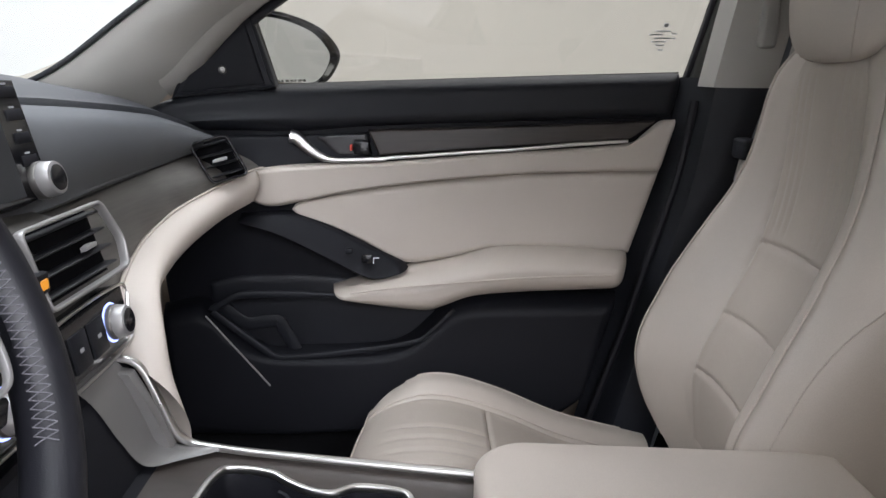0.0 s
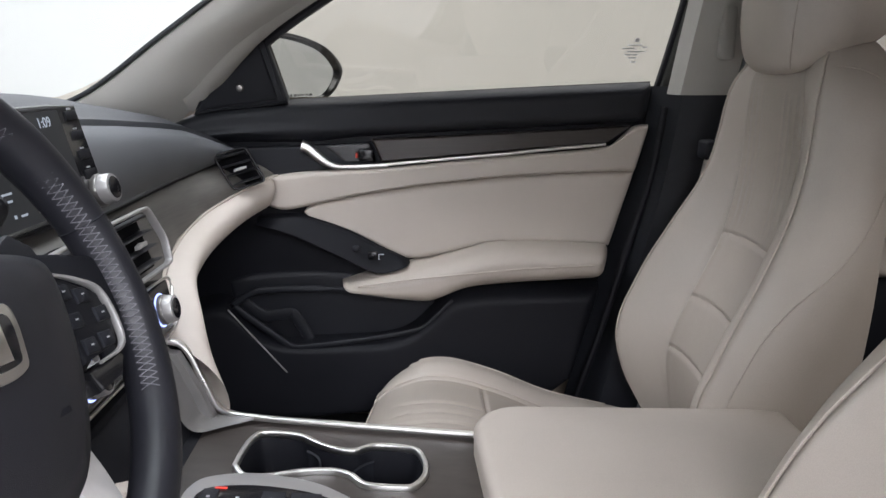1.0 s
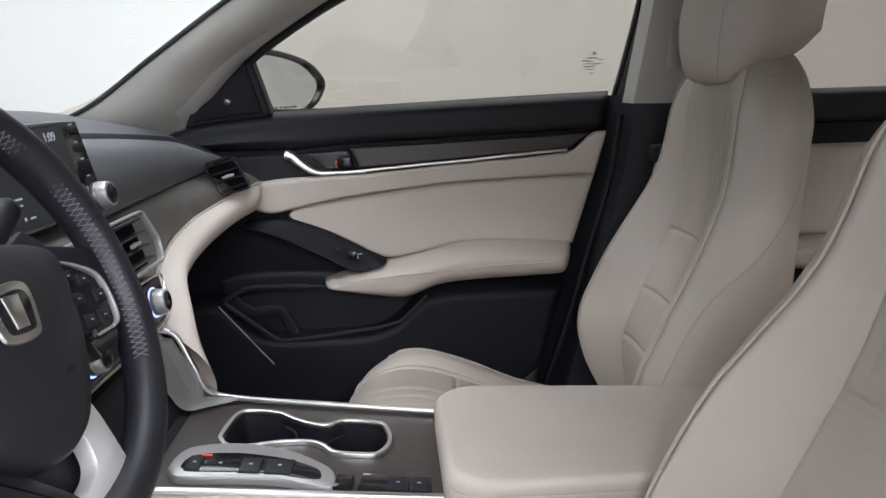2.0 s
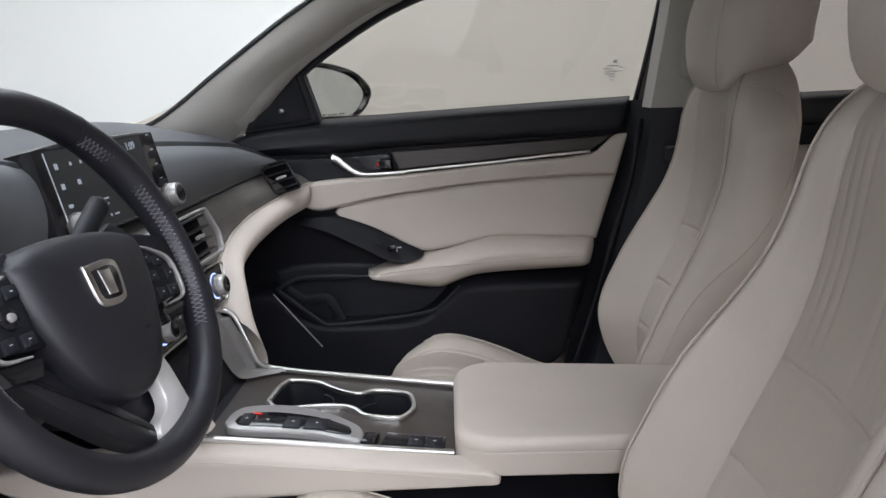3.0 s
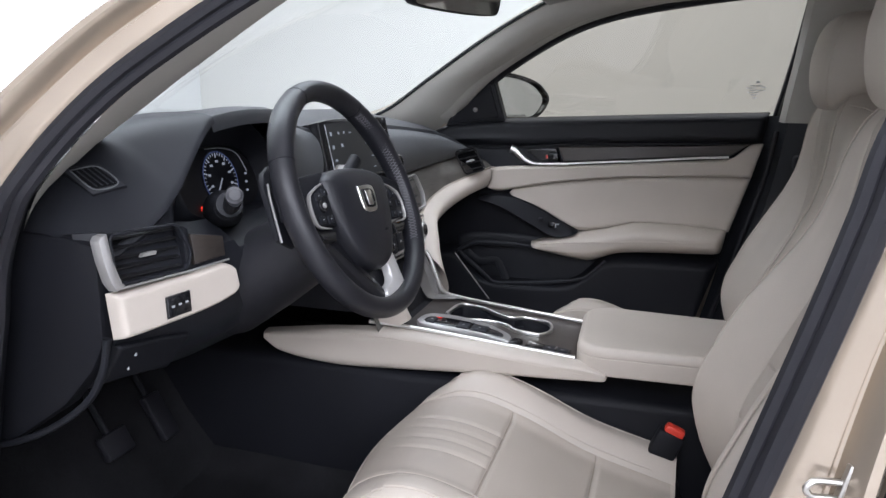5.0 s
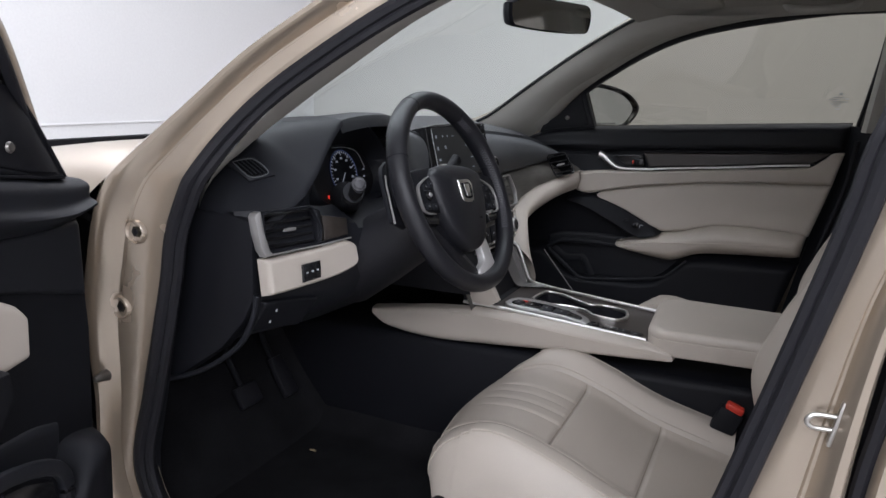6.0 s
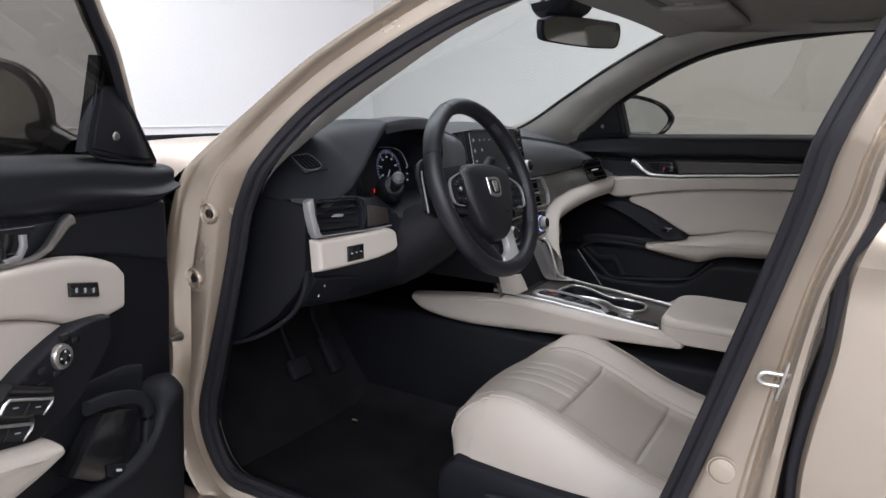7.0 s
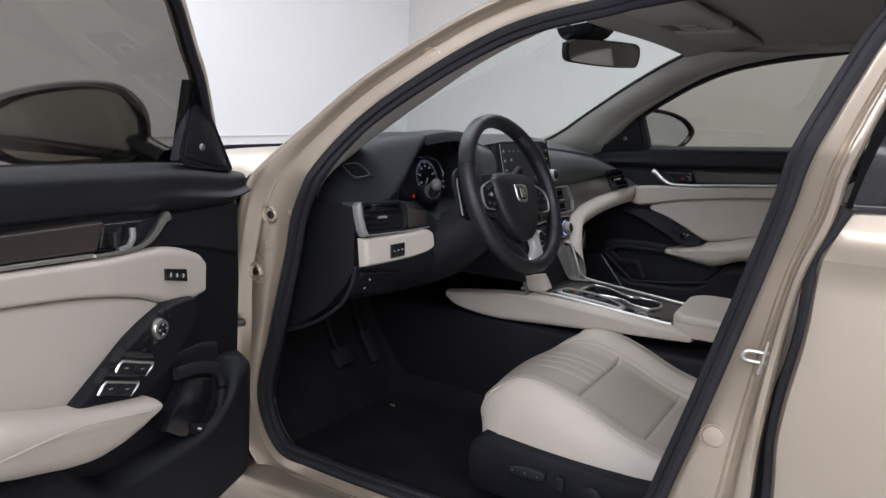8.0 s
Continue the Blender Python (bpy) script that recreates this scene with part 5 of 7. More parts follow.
part("needle", sweep([f(gc[0], 0.012, gc[1]), f(gc[0] + 0.036 * math.cos(a), 0.012, gc[1] + 0.036 * math.sin(a))], disc(0.0012, 6)), DIAL, dial)
part("dial_arc", sweep([f(u, 0.007, z) for u, z in crv([(0.02, 0.044), (0.07, 0.042), (0.115, 0.028), (0.134, -0.008)], 30)], disc(0.0009, 6)), WHITE_INK, cluster)
part("warning_lamp", plate([(-0.034, -0.063), (-0.026, -0.063), (-0.026, -0.055), (-0.034, -0.055)], f, 0.004, 0.012), RED_LAMP, cluster, "small red warning lamp")
for u, z in ((0.122, -0.03), (0.126, -0.014), (0.118, -0.046)):
    part("lamp_mark", plate([(u, z), (u + 0.006, z), (u + 0.006, z + 0.004), (u, z + 0.004)], f, 0.006, 0.0072), DIAL, cluster)

bm = bmesh.new()
rows = []
for y, dx in ((-0.704, -0.04), (-0.695, -0.02), (-0.685, 0.0), (-0.64, 0.018), (-0.58, 0.040), (-0.52, 0.062), (-0.49, 0.070), (-0.48, 0.072), (-0.36, 0.085), (-0.25, 0.085), (-0.17, 0.075)):
    top = at_y(RIDGE, y)
    z1 = 0.878 if y < -0.55 else 0.868 if y < -0.485 else 0.855
    rows.append([(-0.56 + dx * 0.5, y, 0.888) if y < -0.55 else (-0.575, y, 0.862), (-0.535 + dx * 0.6, y, z1 + 0.012), (-0.512 + dx, y, z1 - 0.02), (-0.508 + dx, y, 0.82), (-0.510 + dx, y, 0.775), (-0.515 + dx, y, 0.735), (-0.545 + dx, y, 0.69), (-0.62 + dx, y, 0.635), (-0.80, y, 0.585)])
grid(bm, rows)
part("lower_dash", bm, BLACK_SOFT, dash, "black lower dashboard on the driver's side")


def shoulder_z(x, y):
    """The smooth dashboard top between the windscreen pillar and the instruments."""
    a = 0.954 - 0.72 * (x + 0.574) + 0.92 * (y + 0.635) + 0.022 * min(1.0, max(0.0, (y + 0.57) / 0.09))
    b = float(np.interp(y, [-0.71, -0.70, -0.67, -0.635, -0.58, -0.52, -0.47], [0.885, 0.898, 0.945, 0.985, 1.020, 1.042, 1.052]))
    c = 0.995 + 0.35 * (x + 0.80) - 0.5 * max(0.0, -0.55 - y)
    return -0.013 * math.log(sum(math.exp(-q / 0.013) for q in (a, b, c)))


bm = bmesh.new()
rows = []
for y in np.linspace(-0.706, -0.474, 60):
    x1 = float(np.interp(y, [-0.706, -0.685, -0.64, -0.60, -0.56, -0.53, -0.50, -0.474], [-0.545, -0.515, -0.497, -0.486, -0.484, -0.484, -0.483, -0.482]))
    k = min(1.0, max(0.0, (y + 0.58) / 0.06))
    row = [(x, y, shoulder_z(x, y)) for x in -0.88 + (x1 + 0.88) * np.linspace(0, 1, 40)]
    z1 = row[-1][2]
    row += [(x1 + 0.004, y, z1 - 0.004), (x1 + 0.006, y, z1 - 0.012), (x1 - 0.010 * k, y, z1 - 0.020), (x1 - 0.070 * k, y, z1 - 0.058 - 0.004 * k), (x1 - 0.082 * k, y, 0.862)]
    rows.append(row)
grid(bm, rows)
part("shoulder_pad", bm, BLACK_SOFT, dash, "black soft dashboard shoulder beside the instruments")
f = facing((-0.491, -0.645, 0.856), (0.30, 1, 0), (-0.10, 0, 1))
v = louvre(dash, f, 0.112, 0.070, 5, BLACK_SOFT, tab=0.0, point=0.014)
part("vent_bezel", plate([(-0.074, 0.029), (-0.069, 0.036), (-0.060, 0.038), (-0.058, 0.0), (-0.050, -0.032), (-0.046, -0.038), (-0.060, -0.043), (-0.067, -0.030), (-0.072, 0.0)], f, -0.004, 0.018, 0.003), SILVER, v, "satin silver vent surround")
part("vent_wheel", plate([(0.060, -0.028), (0.072, -0.024), (0.072, 0.026), (0.060, 0.030)], f, -0.01, 0.012, 0.004), BLACK, v)
part("veneer_end", plate([(0.076, -0.032), (0.135, -0.028), (0.135, 0.004), (0.076, 0.016)], f, -0.02, 0.010, 0.003), VENEER, dash, "dark veneer strip beside the vent")
part("vent_strip", sweep([f(u, 0.016, z) for u, z in ((-0.060, -0.040), (0.06, -0.038), (0.135, -0.034))], bar(0.003, 0.003, 0.001)), SILVER, dash)
knee = part("knee_panel", pillow([(-0.066, -0.046), (-0.01, -0.044), (0.08, -0.040), (0.122, -0.037), (0.136, -0.043), (0.141, -0.054)], [(-0.066, -0.113), (-0.01, -0.111), (0.08, -0.104), (0.130, -0.094), (0.141, -0.086), (0.143, -0.074)], f, -0.004, 0.028, 50, 12, 0.05, 0.14), SOFT_TRIM, dash, "ivory soft knee panel")
bank = part("switch_bank", plate([(0.004, -0.099), (0.046, -0.096), (0.048, -0.064), (0.006, -0.066)], f, 0.018, 0.028, 0.004), GLOSS, knee, "gloss black switch bank")
for k in range(3):
    part("button_mark", plate([(0.012 + 0.012 * k, -0.083 + 0.001 * k), (0.017 + 0.012 * k, -0.083 + 0.001 * k), (0.017 + 0.012 * k, -0.080 + 0.001 * k), (0.012 + 0.012 * k, -0.080 + 0.001 * k)], f, 0.0275, 0.0284), GREY_INK, bank)
part("end_cap", plate([(-0.675, 0.892), (-0.622, 0.888), (-0.566, 0.886), (-0.518, 0.874), (-0.520, 0.735), (-0.545, 0.690), (-0.60, 0.630), (-0.70, 0.562), (-0.775, 0.530), (-0.79, 0.64), (-0.765, 0.78)], lambda u, w, z: Vector((u, -0.70 - w, z)), -0.02, 0.008, 0.008), BLACK, dash, "black dashboard end cap")
part("end_cap_lip", sweep(crv([(-0.770, -0.712, 0.548), (-0.735, -0.713, 0.551), (-0.690, -0.713, 0.564), (-0.640, -0.713, 0.586), (-0.588, -0.713, 0.618), (-0.545, -0.713, 0.655), (-0.520, -0.711, 0.700), (-0.512, -0.708, 0.744)], 50), bar(0.010, 0.012, 0.004), up=(0, 1, 0)), BLACK_SOFT, dash, "rounded black lip of the end cap")
cover = part("lower_cover", pillow([(-0.690, 0.728), (-0.62, 0.722), (-0.565, 0.712)], [(-0.690, 0.662), (-0.62, 0.656), (-0.575, 0.650)], lambda u, w, z: Vector((-0.515 + 0.33 * (u + 0.69) + w - 0.66 * (0.735 - z), u, z)), 0.0, 0.014, 24, 10, 0.06, 0.14), BLACK, dash, "black cover below the knee panel")
for z in (0.680, 0.704):
    part("button_mark", box((0.004, 0.0025, 0.006), (-0.4900 - 0.66 * (0.735 - z), -0.657, z), 0.0008), GREY_INK, cover)
g = facing((-0.5735, -0.635, shoulder_z(-0.5735, -0.635) + 0.006), (0.036, 0.001, -0.025), (0.026, 0.027, 0.006))
defrost = part("demister_vent", plate([(-0.031, -0.026), (0.031, -0.024), (0.027, 0.025), (-0.028, 0.024)], g, -0.03, 0.003, 0.003), BLACK_SOFT, dash, "small black side window demister vent")
# Flat plate in place of an opening, its inner shade given by colour.
part("vent_slot", plate([(-0.022, -0.018), (0.023, -0.016), (0.020, 0.018), (-0.020, 0.017)], g, -0.01, 0.0046, 0.001), VENT_SHADE, defrost)
for k in range(4):
    part("slat", sweep([g(-0.019, 0.0050, -0.011 + 0.0075 * k), g(0.019, 0.0050, -0.010 + 0.0075 * k)], disc(0.0012, 5), up=(0, 1, 0)), BLACK_SOFT, defrost)
part("slot_rim", sweep([g(u, 0.004, z) for u, z in crv([(-0.022, -0.018), (0.023, -0.016), (0.020, 0.018), (-0.020, 0.017), (-0.022, -0.018)], 40)][:-1], disc(0.0012, 6), up=tuple(g(0, 1, 0) - g(0, 0, 0)), closed=True), GREY_SOFT, defrost)

# pedals
for y, w, h in ((-0.36, 0.075, 0.055), (-0.22, 0.05, 0.11)):
    ped = thing("pedal", (-0.86, y, 0.26), "black rubber floor pedal in the footwell", "pedal", "floor pedals")
    part("pedal_pad", box((0.02, w, h), (0, 0, 0), 0.006, Matrix.Translation((-0.84, y, 0.36)) @ Matrix.Rotation(radians(-30), 4, "Y")), RUBBER, ped)
    part("pedal_arm", sweep([(-0.85, y, 0.36), (-0.90, y, 0.45), (-0.93, y, 0.60)], disc(0.008, 8)), BLACK, ped)

# ---- steering wheel and column ----
WC, WT, WY, STEER = Vector((-0.2716, -0.3895, 0.910)), radians(22.6), radians(2.9), radians(-7)
E1 = Vector((math.sin(WY), math.cos(WY), 0))
E3 = E1.cross(Vector((-math.sin(WT), 0, math.cos(WT)))).normalized()
E2 = E3.cross(E1)


def on_wheel(u, w, z):
    c, s = math.cos(STEER), math.sin(STEER)
    return WC + E1 * (u * c - z * s) + E2 * (u * s + z * c) + E3 * w


wheel = thing("steering_wheel", WC - E3 * 0.05, "black leather steering wheel with silver spokes and a plain badge", "steering wheel")
bm = bmesh.new()
R, NR = 0.1885, 120
rows = []
for a in np.linspace(0, 2 * math.pi, NR, endpoint=False):
    c = on_wheel(R * math.cos(a), 0, R * math.sin(a))
    radial = (on_wheel(math.cos(a), 0, math.sin(a)) - WC)
    fat = 1.0 + 0.10 * math.exp(-((math.degrees(a) - 40) / 16) ** 2) + 0.10 * math.exp(-((math.degrees(a) - 140) / 16) ** 2)
    rows.append([c + radial * (0.0172 * fat * math.cos(b)) + E3 * (0.0198 * fat * math.sin(b)) for b in np.linspace(0, 2 * math.pi, 20, endpoint=False)])
grid(bm, rows, wrap_a=True, wrap_b=True)
rim = part("rim", bm, BLACK_LEATHER, wheel, "black leather wheel rim")
THREAD = material("grey_lacing_thread", (0.11, 0.105, 0.12), 0.7, vary=0.03)
for a0, a1 in ((-28, 60), (120, 208)):
    m = bmesh.new()
    steps = np.arange(a0, a1, 1.9)
    for k in steps:
        for s in (1, -1):
            P = []
            for q in np.linspace(0, 1, 4):
                a = radians(k + s * 0.95 * (q * 2 - 1))
                radial = (on_wheel(math.cos(a), 0, math.sin(a)) - WC)
                b = radians(180 - 22 + 40 * q - 26)
                P.append(on_wheel(R * math.cos(a), 0, R * math.sin(a)) + radial * (0.0176 * 1.03 * math.cos(b)) + E3 * (0.0203 * 1.03 * math.sin(b)))
            sweep(P, disc(0.0005, 4), up=(0.3, 0.2, 0.9), bm=m, caps=False)
    tagged(part("lacing", m, THREAD, rim, "grey cross-stitched lacing"), kind="stuff")
for a in (18, 162, 62, 118):
    part("rim_joint", sweep([on_wheel((R + 0.0174 * math.cos(b)) * math.cos(radians(a)), 0.0200 * math.sin(b), (R + 0.0174 * math.cos(b)) * math.sin(radians(a))) for b in np.linspace(0, 2 * math.pi, 24, endpoint=False)], disc(0.0008, 5), up=(0.3, 0.2, 0.9), closed=True), BLACK, rim)
HUB = [(-0.088, 0.036), (-0.072, 0.050), (-0.03, 0.058), (0.03, 0.058), (0.072, 0.050), (0.088, 0.036), (0.080, -0.02), (0.060, -0.070), (0.034, -0.104), (0.0, -0.116), (-0.034, -0.104), (-0.060, -0.070), (-0.080, -0.02)]
HUB = [(u * 1.14, z - 0.008) for u, z in HUB]
o = crv([*HUB, HUB[0]], 73)[:-1]
bm = bmesh.new()
rings = [[on_wheel(u * s, w, z * s) for u, z in o] for s, w in ((0.96, -0.055), (1.0, -0.03), (1.0, -0.004), (0.985, 0.006), (0.95, 0.012), (0.8, 0.019), (0.5, 0.024), (0.2, 0.025))]
v = grid(bm, rings, wrap_b=True)
cap(bm, v[-1])
hub = part("airbag_cover", bm, BLACK_LEATHER, wheel, "black soft airbag cover")
for k, (u, z, w) in enumerate(((0.012, -0.056, 0.020), (0.008, -0.064, 0.028))):
    part("print_bar", plate([(u, z), (u + w, z), (u + w, z + 0.004), (u, z + 0.004)], on_wheel, 0.018, 0.0228), BLACK, hub)
on_badge = lambda u, w, z: on_wheel(1.08 * u - 0.006, w, 1.05 * z - 0.006)
badge = part("badge", plate([(-0.023, 0.018), (0.023, 0.018), (0.021, -0.016), (0.012, -0.023), (-0.012, -0.023), (-0.021, -0.016)], on_badge, 0.020, 0.0275, 0.003, n=40), CHROME, wheel, "plain chrome badge")
part("badge_field", plate([(-0.017, 0.012), (0.017, 0.012), (0.015, -0.013), (0.009, -0.017), (-0.009, -0.017), (-0.015, -0.013)], on_badge, 0.026, 0.0283, 0.001, n=40), GLOSS, badge)
part("badge_bar", plate([(-0.0085, 0.0105), (0.0085, 0.0105), (0.0065, -0.0135), (-0.0065, -0.0135)], on_badge, 0.027, 0.0295, 0.0008), CHROME, badge)
for s in (-1, 1):
    sp = part("spoke", plate([(s * 0.080, 0.046), (s * 0.13, 0.040), (s * 0.180, 0.030), (s * 0.182, -0.022), (s * 0.13, -0.040), (s * 0.076, -0.045)], on_wheel, -0.03, 0.002, 0.006), BLACK, wheel, "black wheel spoke")
    part("spoke_trim", sweep([on_wheel(s * u, 0.006, z) for u, z in crv([(0.104, 0.024), (0.126, 0.016), (0.148, 0.003), (0.153, -0.022), (0.146, -0.043), (0.112, -0.048)], 40)], bar(0.0038, 0.006, 0.0015), up=tuple(E3), scale=[0.55 + 0.6 * math.sin(math.pi * k / 39) for k in range(40)]), SILVER, sp, "satin silver spoke trim")
    pod = part("button_pod", plate([(s * 0.090, 0.026), (s * 0.108, 0.022), (s * 0.146, 0.002), (s * 0.150, -0.022), (s * 0.143, -0.040), (s * 0.096, -0.044)], on_wheel, -0.002, 0.006, 0.003), BLACK, sp, "black button pod")
    if s < 0:
        mm = Matrix.Translation(on_wheel(s * 0.119, 0.004, -0.012)) @ E3.to_track_quat("Z", "Y").to_matrix().to_4x4()
        part("thumb_button", cyl(0.0105, 0.006, mm, 0.010, 24, 0.002), GLOSS, pod, "round black thumb button")
        part("thumb_cap", cyl(0.005, 0.009, mm, 0.004, 16, 0.0015), SILVER, pod, "small silver thumb cap")
    for u, z in ((0.104, 0.010), (0.124, 0.004), (0.104, -0.012), (0.138, -0.014), (0.108, -0.033), (0.130, -0.033)):
        if s < 0 and -0.02 < z < 0:
            continue
        b = part("button", plate([(s * (u - 0.008), z - 0.006), (s * (u + 0.008), z - 0.007), (s * (u + 0.008), z + 0.005), (s * (u - 0.008), z + 0.006)], on_wheel, 0.004, 0.0085, 0.002), BLACK_SOFT, pod)
        part("button_mark", plate([(s * (u - 0.0016), z - 0.0006), (s * (u + 0.0016), z - 0.0006), (s * (u + 0.0016), z + 0.0006), (s * (u - 0.0016), z + 0.0006)], on_wheel, 0.0083, 0.0090), GREY_INK, b)
    part("toggle", plate([(s * 0.098, -0.050), (s * 0.146, -0.048), (s * 0.138, -0.064), (s * 0.104, -0.068)], on_wheel, -0.012, 0.004, 0.004), GLOSS, sp, "gloss black toggle switch")
    part("shift_paddle", plate([(s * 0.095, 0.045), (s * 0.150, 0.070), (s * 0.170, 0.058), (s * 0.180, 0.035), (s * 0.184, -0.045), (s * 0.150, -0.060), (s * 0.100, -0.035)], on_wheel, -0.050, -0.042, 0.003), BLACK, wheel, "black shift paddle with a silver edge")
    part("paddle_edge", sweep([on_wheel(s * u, -0.0405, z) for u, z in ((0.170, 0.040), (0.175, 0.022), (0.181, -0.050))], bar(0.0030, 0.005, 0.001)), SILVER, wheel)

low = part("lower_spoke", plate([(-0.030, -0.085), (0.030, -0.090), (0.052, -0.112), (0.056, -0.150), (0.030, -0.168), (0.008, -0.160), (-0.020, -0.125)], on_wheel, -0.044, -0.024, 0.008, n=60), BLACK, wheel, "black lower spoke")
part("silver_blade", plate([(0.040, -0.082), (0.062, -0.084), (0.072, -0.105), (0.078, -0.135), (0.081, -0.165), (0.074, -0.177), (0.048, -0.181), (0.022, -0.177), (0.015, -0.169), (0.020, -0.158), (0.038, -0.148), (0.044, -0.136), (0.042, -0.116), (0.030, -0.098)], lambda u, w, z: on_wheel(u, w - 0.10 * max(0.0, 0.060 - u), z), -0.016, 0.000, 0.004, n=90), BRIGHT_SILVER, low, "satin silver blade of the lower spoke")
part("black_blade", plate([(-0.118, -0.046), (-0.086, -0.056), (-0.052, -0.086), (-0.012, -0.124), (0.022, -0.156), (0.026, -0.170), (0.010, -0.176), (-0.024, -0.160), (-0.066, -0.122), (-0.104, -0.084), (-0.126, -0.060)], lambda u, w, z: on_wheel(u, w - 0.010, z), -0.024, 0.000, 0.009, n=80), BLACK_LEATHER, low, "black blade of the lower spoke")

CAP_GREY = material("matt_grey_cap", (0.065, 0.065, 0.072), 0.6, vary=0.03)
COLUMN_GREY = material("charcoal_column_plastic", (0.014, 0.014, 0.0175), 0.55, grain=0.10, scale=1300, bump=0.3, vary=0.08, spec=0.35)
column = thing("steering_column", (-0.5, -0.355, 0.80), "black plastic steering column shroud with two stalks", "steering column")
bm = bmesh.new()
rows = []
for k, (w, s) in enumerate(((-0.045, 0.62), (-0.055, 0.80), (-0.075, 0.95), (-0.13, 1.05), (-0.20, 1.15), (-0.30, 1.30))):
    rows.append([on_wheel(0.088 * s * math.cos(a), w, -0.010 + 0.064 * s * math.sin(a) - 0.012 * k) for a in np.linspace(0, 2 * math.pi, 28, endpoint=False)])
v = grid(bm, rows, wrap_b=True)
cap(bm, v[0])
part("shroud", bm, COLUMN_GREY, column, "black plastic column shroud")
for s, tip in ((-1, (-0.372, -0.590, 0.937)), (1, (-0.385, -0.135, 0.945))):
    root = on_wheel(s * 0.07, -0.11, 0.005)
    if s < 0:
        root = Vector(tip) + Vector((-0.055, 0.065, -0.030))
        part("stalk_pod", sweep([(-0.50, -0.43, 0.885), (-0.47, -0.47, 0.893), root], disc(0.027, 18), up=(0, 0, 1), scale=[1.25, 1.05, 0.75]), BLACK, column, "black stalk socket")
    P = crv([root, (np.array(root) + np.array(tip)) / 2 + (0.0, 0, -0.004), tip], 20)
    st = part("stalk", sweep(P, disc(0.0095, 14, 0.012), scale=[1.1 + 0.25 * min(1, max(0, k - 6) / 8) for k in range(20)]), BLACK, column, "black control stalk")
    m = Matrix.Translation(tip) @ (Vector(tip) - Vector(root)).to_track_quat("Z", "Y").to_matrix().to_4x4()
    part("stalk_cap", cyl(0.0128, 0.010, m, 0.0095, 24, 0.004), CAP_GREY, st, "grey stalk end cap")
    part("stalk_boot", sweep([root, root + (Vector(tip) - root) * 0.3], disc(0.020, 16)), BLACK_SOFT, st)


# ---- centre console ----
console = thing("centre_console", (-0.05, 0, 0.22), "centre console with ivory armrest lid, cup holders and gear selector", "car console")


def top_z(x):
    return 0.600 - 0.087 * (x + 0.28)


part("console_body", box((1.46, 0.270, 0.29), (-0.23, 0.0, 0.355), 0.02, seg=3), BLACK, console, "black console body")
CUPS = [(-0.231, 0.012), (-0.229, 0.050), (-0.224, 0.080), (-0.213, 0.096), (-0.166, 0.094), (-0.140, 0.077), (-0.115, 0.064), (-0.090, 0.062), (-0.065, 0.078), (-0.014, 0.074), (-0.002, 0.054), (0.002, 0.030), (-0.001, 0.008), (-0.012, -0.012), (-0.024, -0.017), (-0.070, -0.015), (-0.090, 0.004), (-0.112, 0.012), (-0.150, 0.007), (-0.190, -0.008), (-0.216, -0.008)]
cup_line = crv([*CUPS, CUPS[0]], 121)[:-1]


def inside(p, poly):
    hit = False
    for k in range(len(poly)):
        (x0, y0), (x1, y1) = poly[k - 1], poly[k]
        if (y0 > p[1]) != (y1 > p[1]) and p[0] < x0 + (p[1] - y0) / (y1 - y0) * (x1 - x0):
            hit = not hit
    return hit


bm = bmesh.new()
nx, ny = 136, 84
vs = [[bm.verts.new((x, y, top_z(x) - 0.006)) for y in np.linspace(-0.118, 0.134, ny)] for x in np.linspace(-0.325, 0.085, nx)]
for a in range(nx - 1):
    for b in range(ny - 1):
        c = (vs[a][b].co + vs[a + 1][b + 1].co) / 2
        if not inside((c.x, c.y), cup_line):
            bm.faces.new((vs[a][b], vs[a + 1][b], vs[a + 1][b + 1], vs[a][b + 1]))
part("console_top", bm, VENEER, console, "dark satin veneer console top")
right = crv([(-0.357, 0.142, 0.710), (-0.323, 0.142, 0.700), (-0.300, 0.142, 0.650), (-0.280, 0.140, 0.608), (-0.235, 0.134, 0.597), (-0.10, 0.124, 0.586), (0.072, 0.116, 0.571)], 70)
part("chrome_strip", sweep(right, bar(0.010, 0.008, 0.003)), CHROME, console, "satin chrome strip along the console")
left = crv([(-0.36, -0.130, 0.606), (-0.28, -0.127, 0.602), (0.072, -0.118, 0.571)], 40)
part("chrome_strip", sweep(left, bar(0.010, 0.008, 0.003)), CHROME, console)
part("side_plate", plate([(-0.365, 0.702), (-0.325, 0.696), (-0.300, 0.645), (-0.284, 0.602), (-0.33, 0.572), (-0.36, 0.62)], ident, 0.120, 0.140, 0.003), GREY_METAL, console, "satin grey console side plate")
bm = bmesh.new()
grid(bm, [[(-0.357, y, 0.703), (-0.335, y, 0.690), (-0.315, y, 0.640), (-0.305, y, 0.600), (-0.29, y, 0.594)] for y in (-0.12, 0.0, 0.138)])
part("console_front", bm, BLACK, console, "black tray in front of the selector")
bm = bmesh.new()
grid(bm, [[(x + 0.004, y0 + (0.139 - y0) * s, z + 0.004 + 0.004 * math.sin(math.pi * s)) for s in np.linspace(0, 1, 7)] for x, y0, z in crv([(-0.366, 0.046, 0.716), (-0.340, 0.050, 0.690), (-0.318, 0.060, 0.640), (-0.302, 0.078, 0.602), (-0.27, 0.106, 0.594), (-0.235, 0.128, 0.592)], 30)])
part("console_sweep", bm, GREY_METAL, console, "satin grey console sweep")
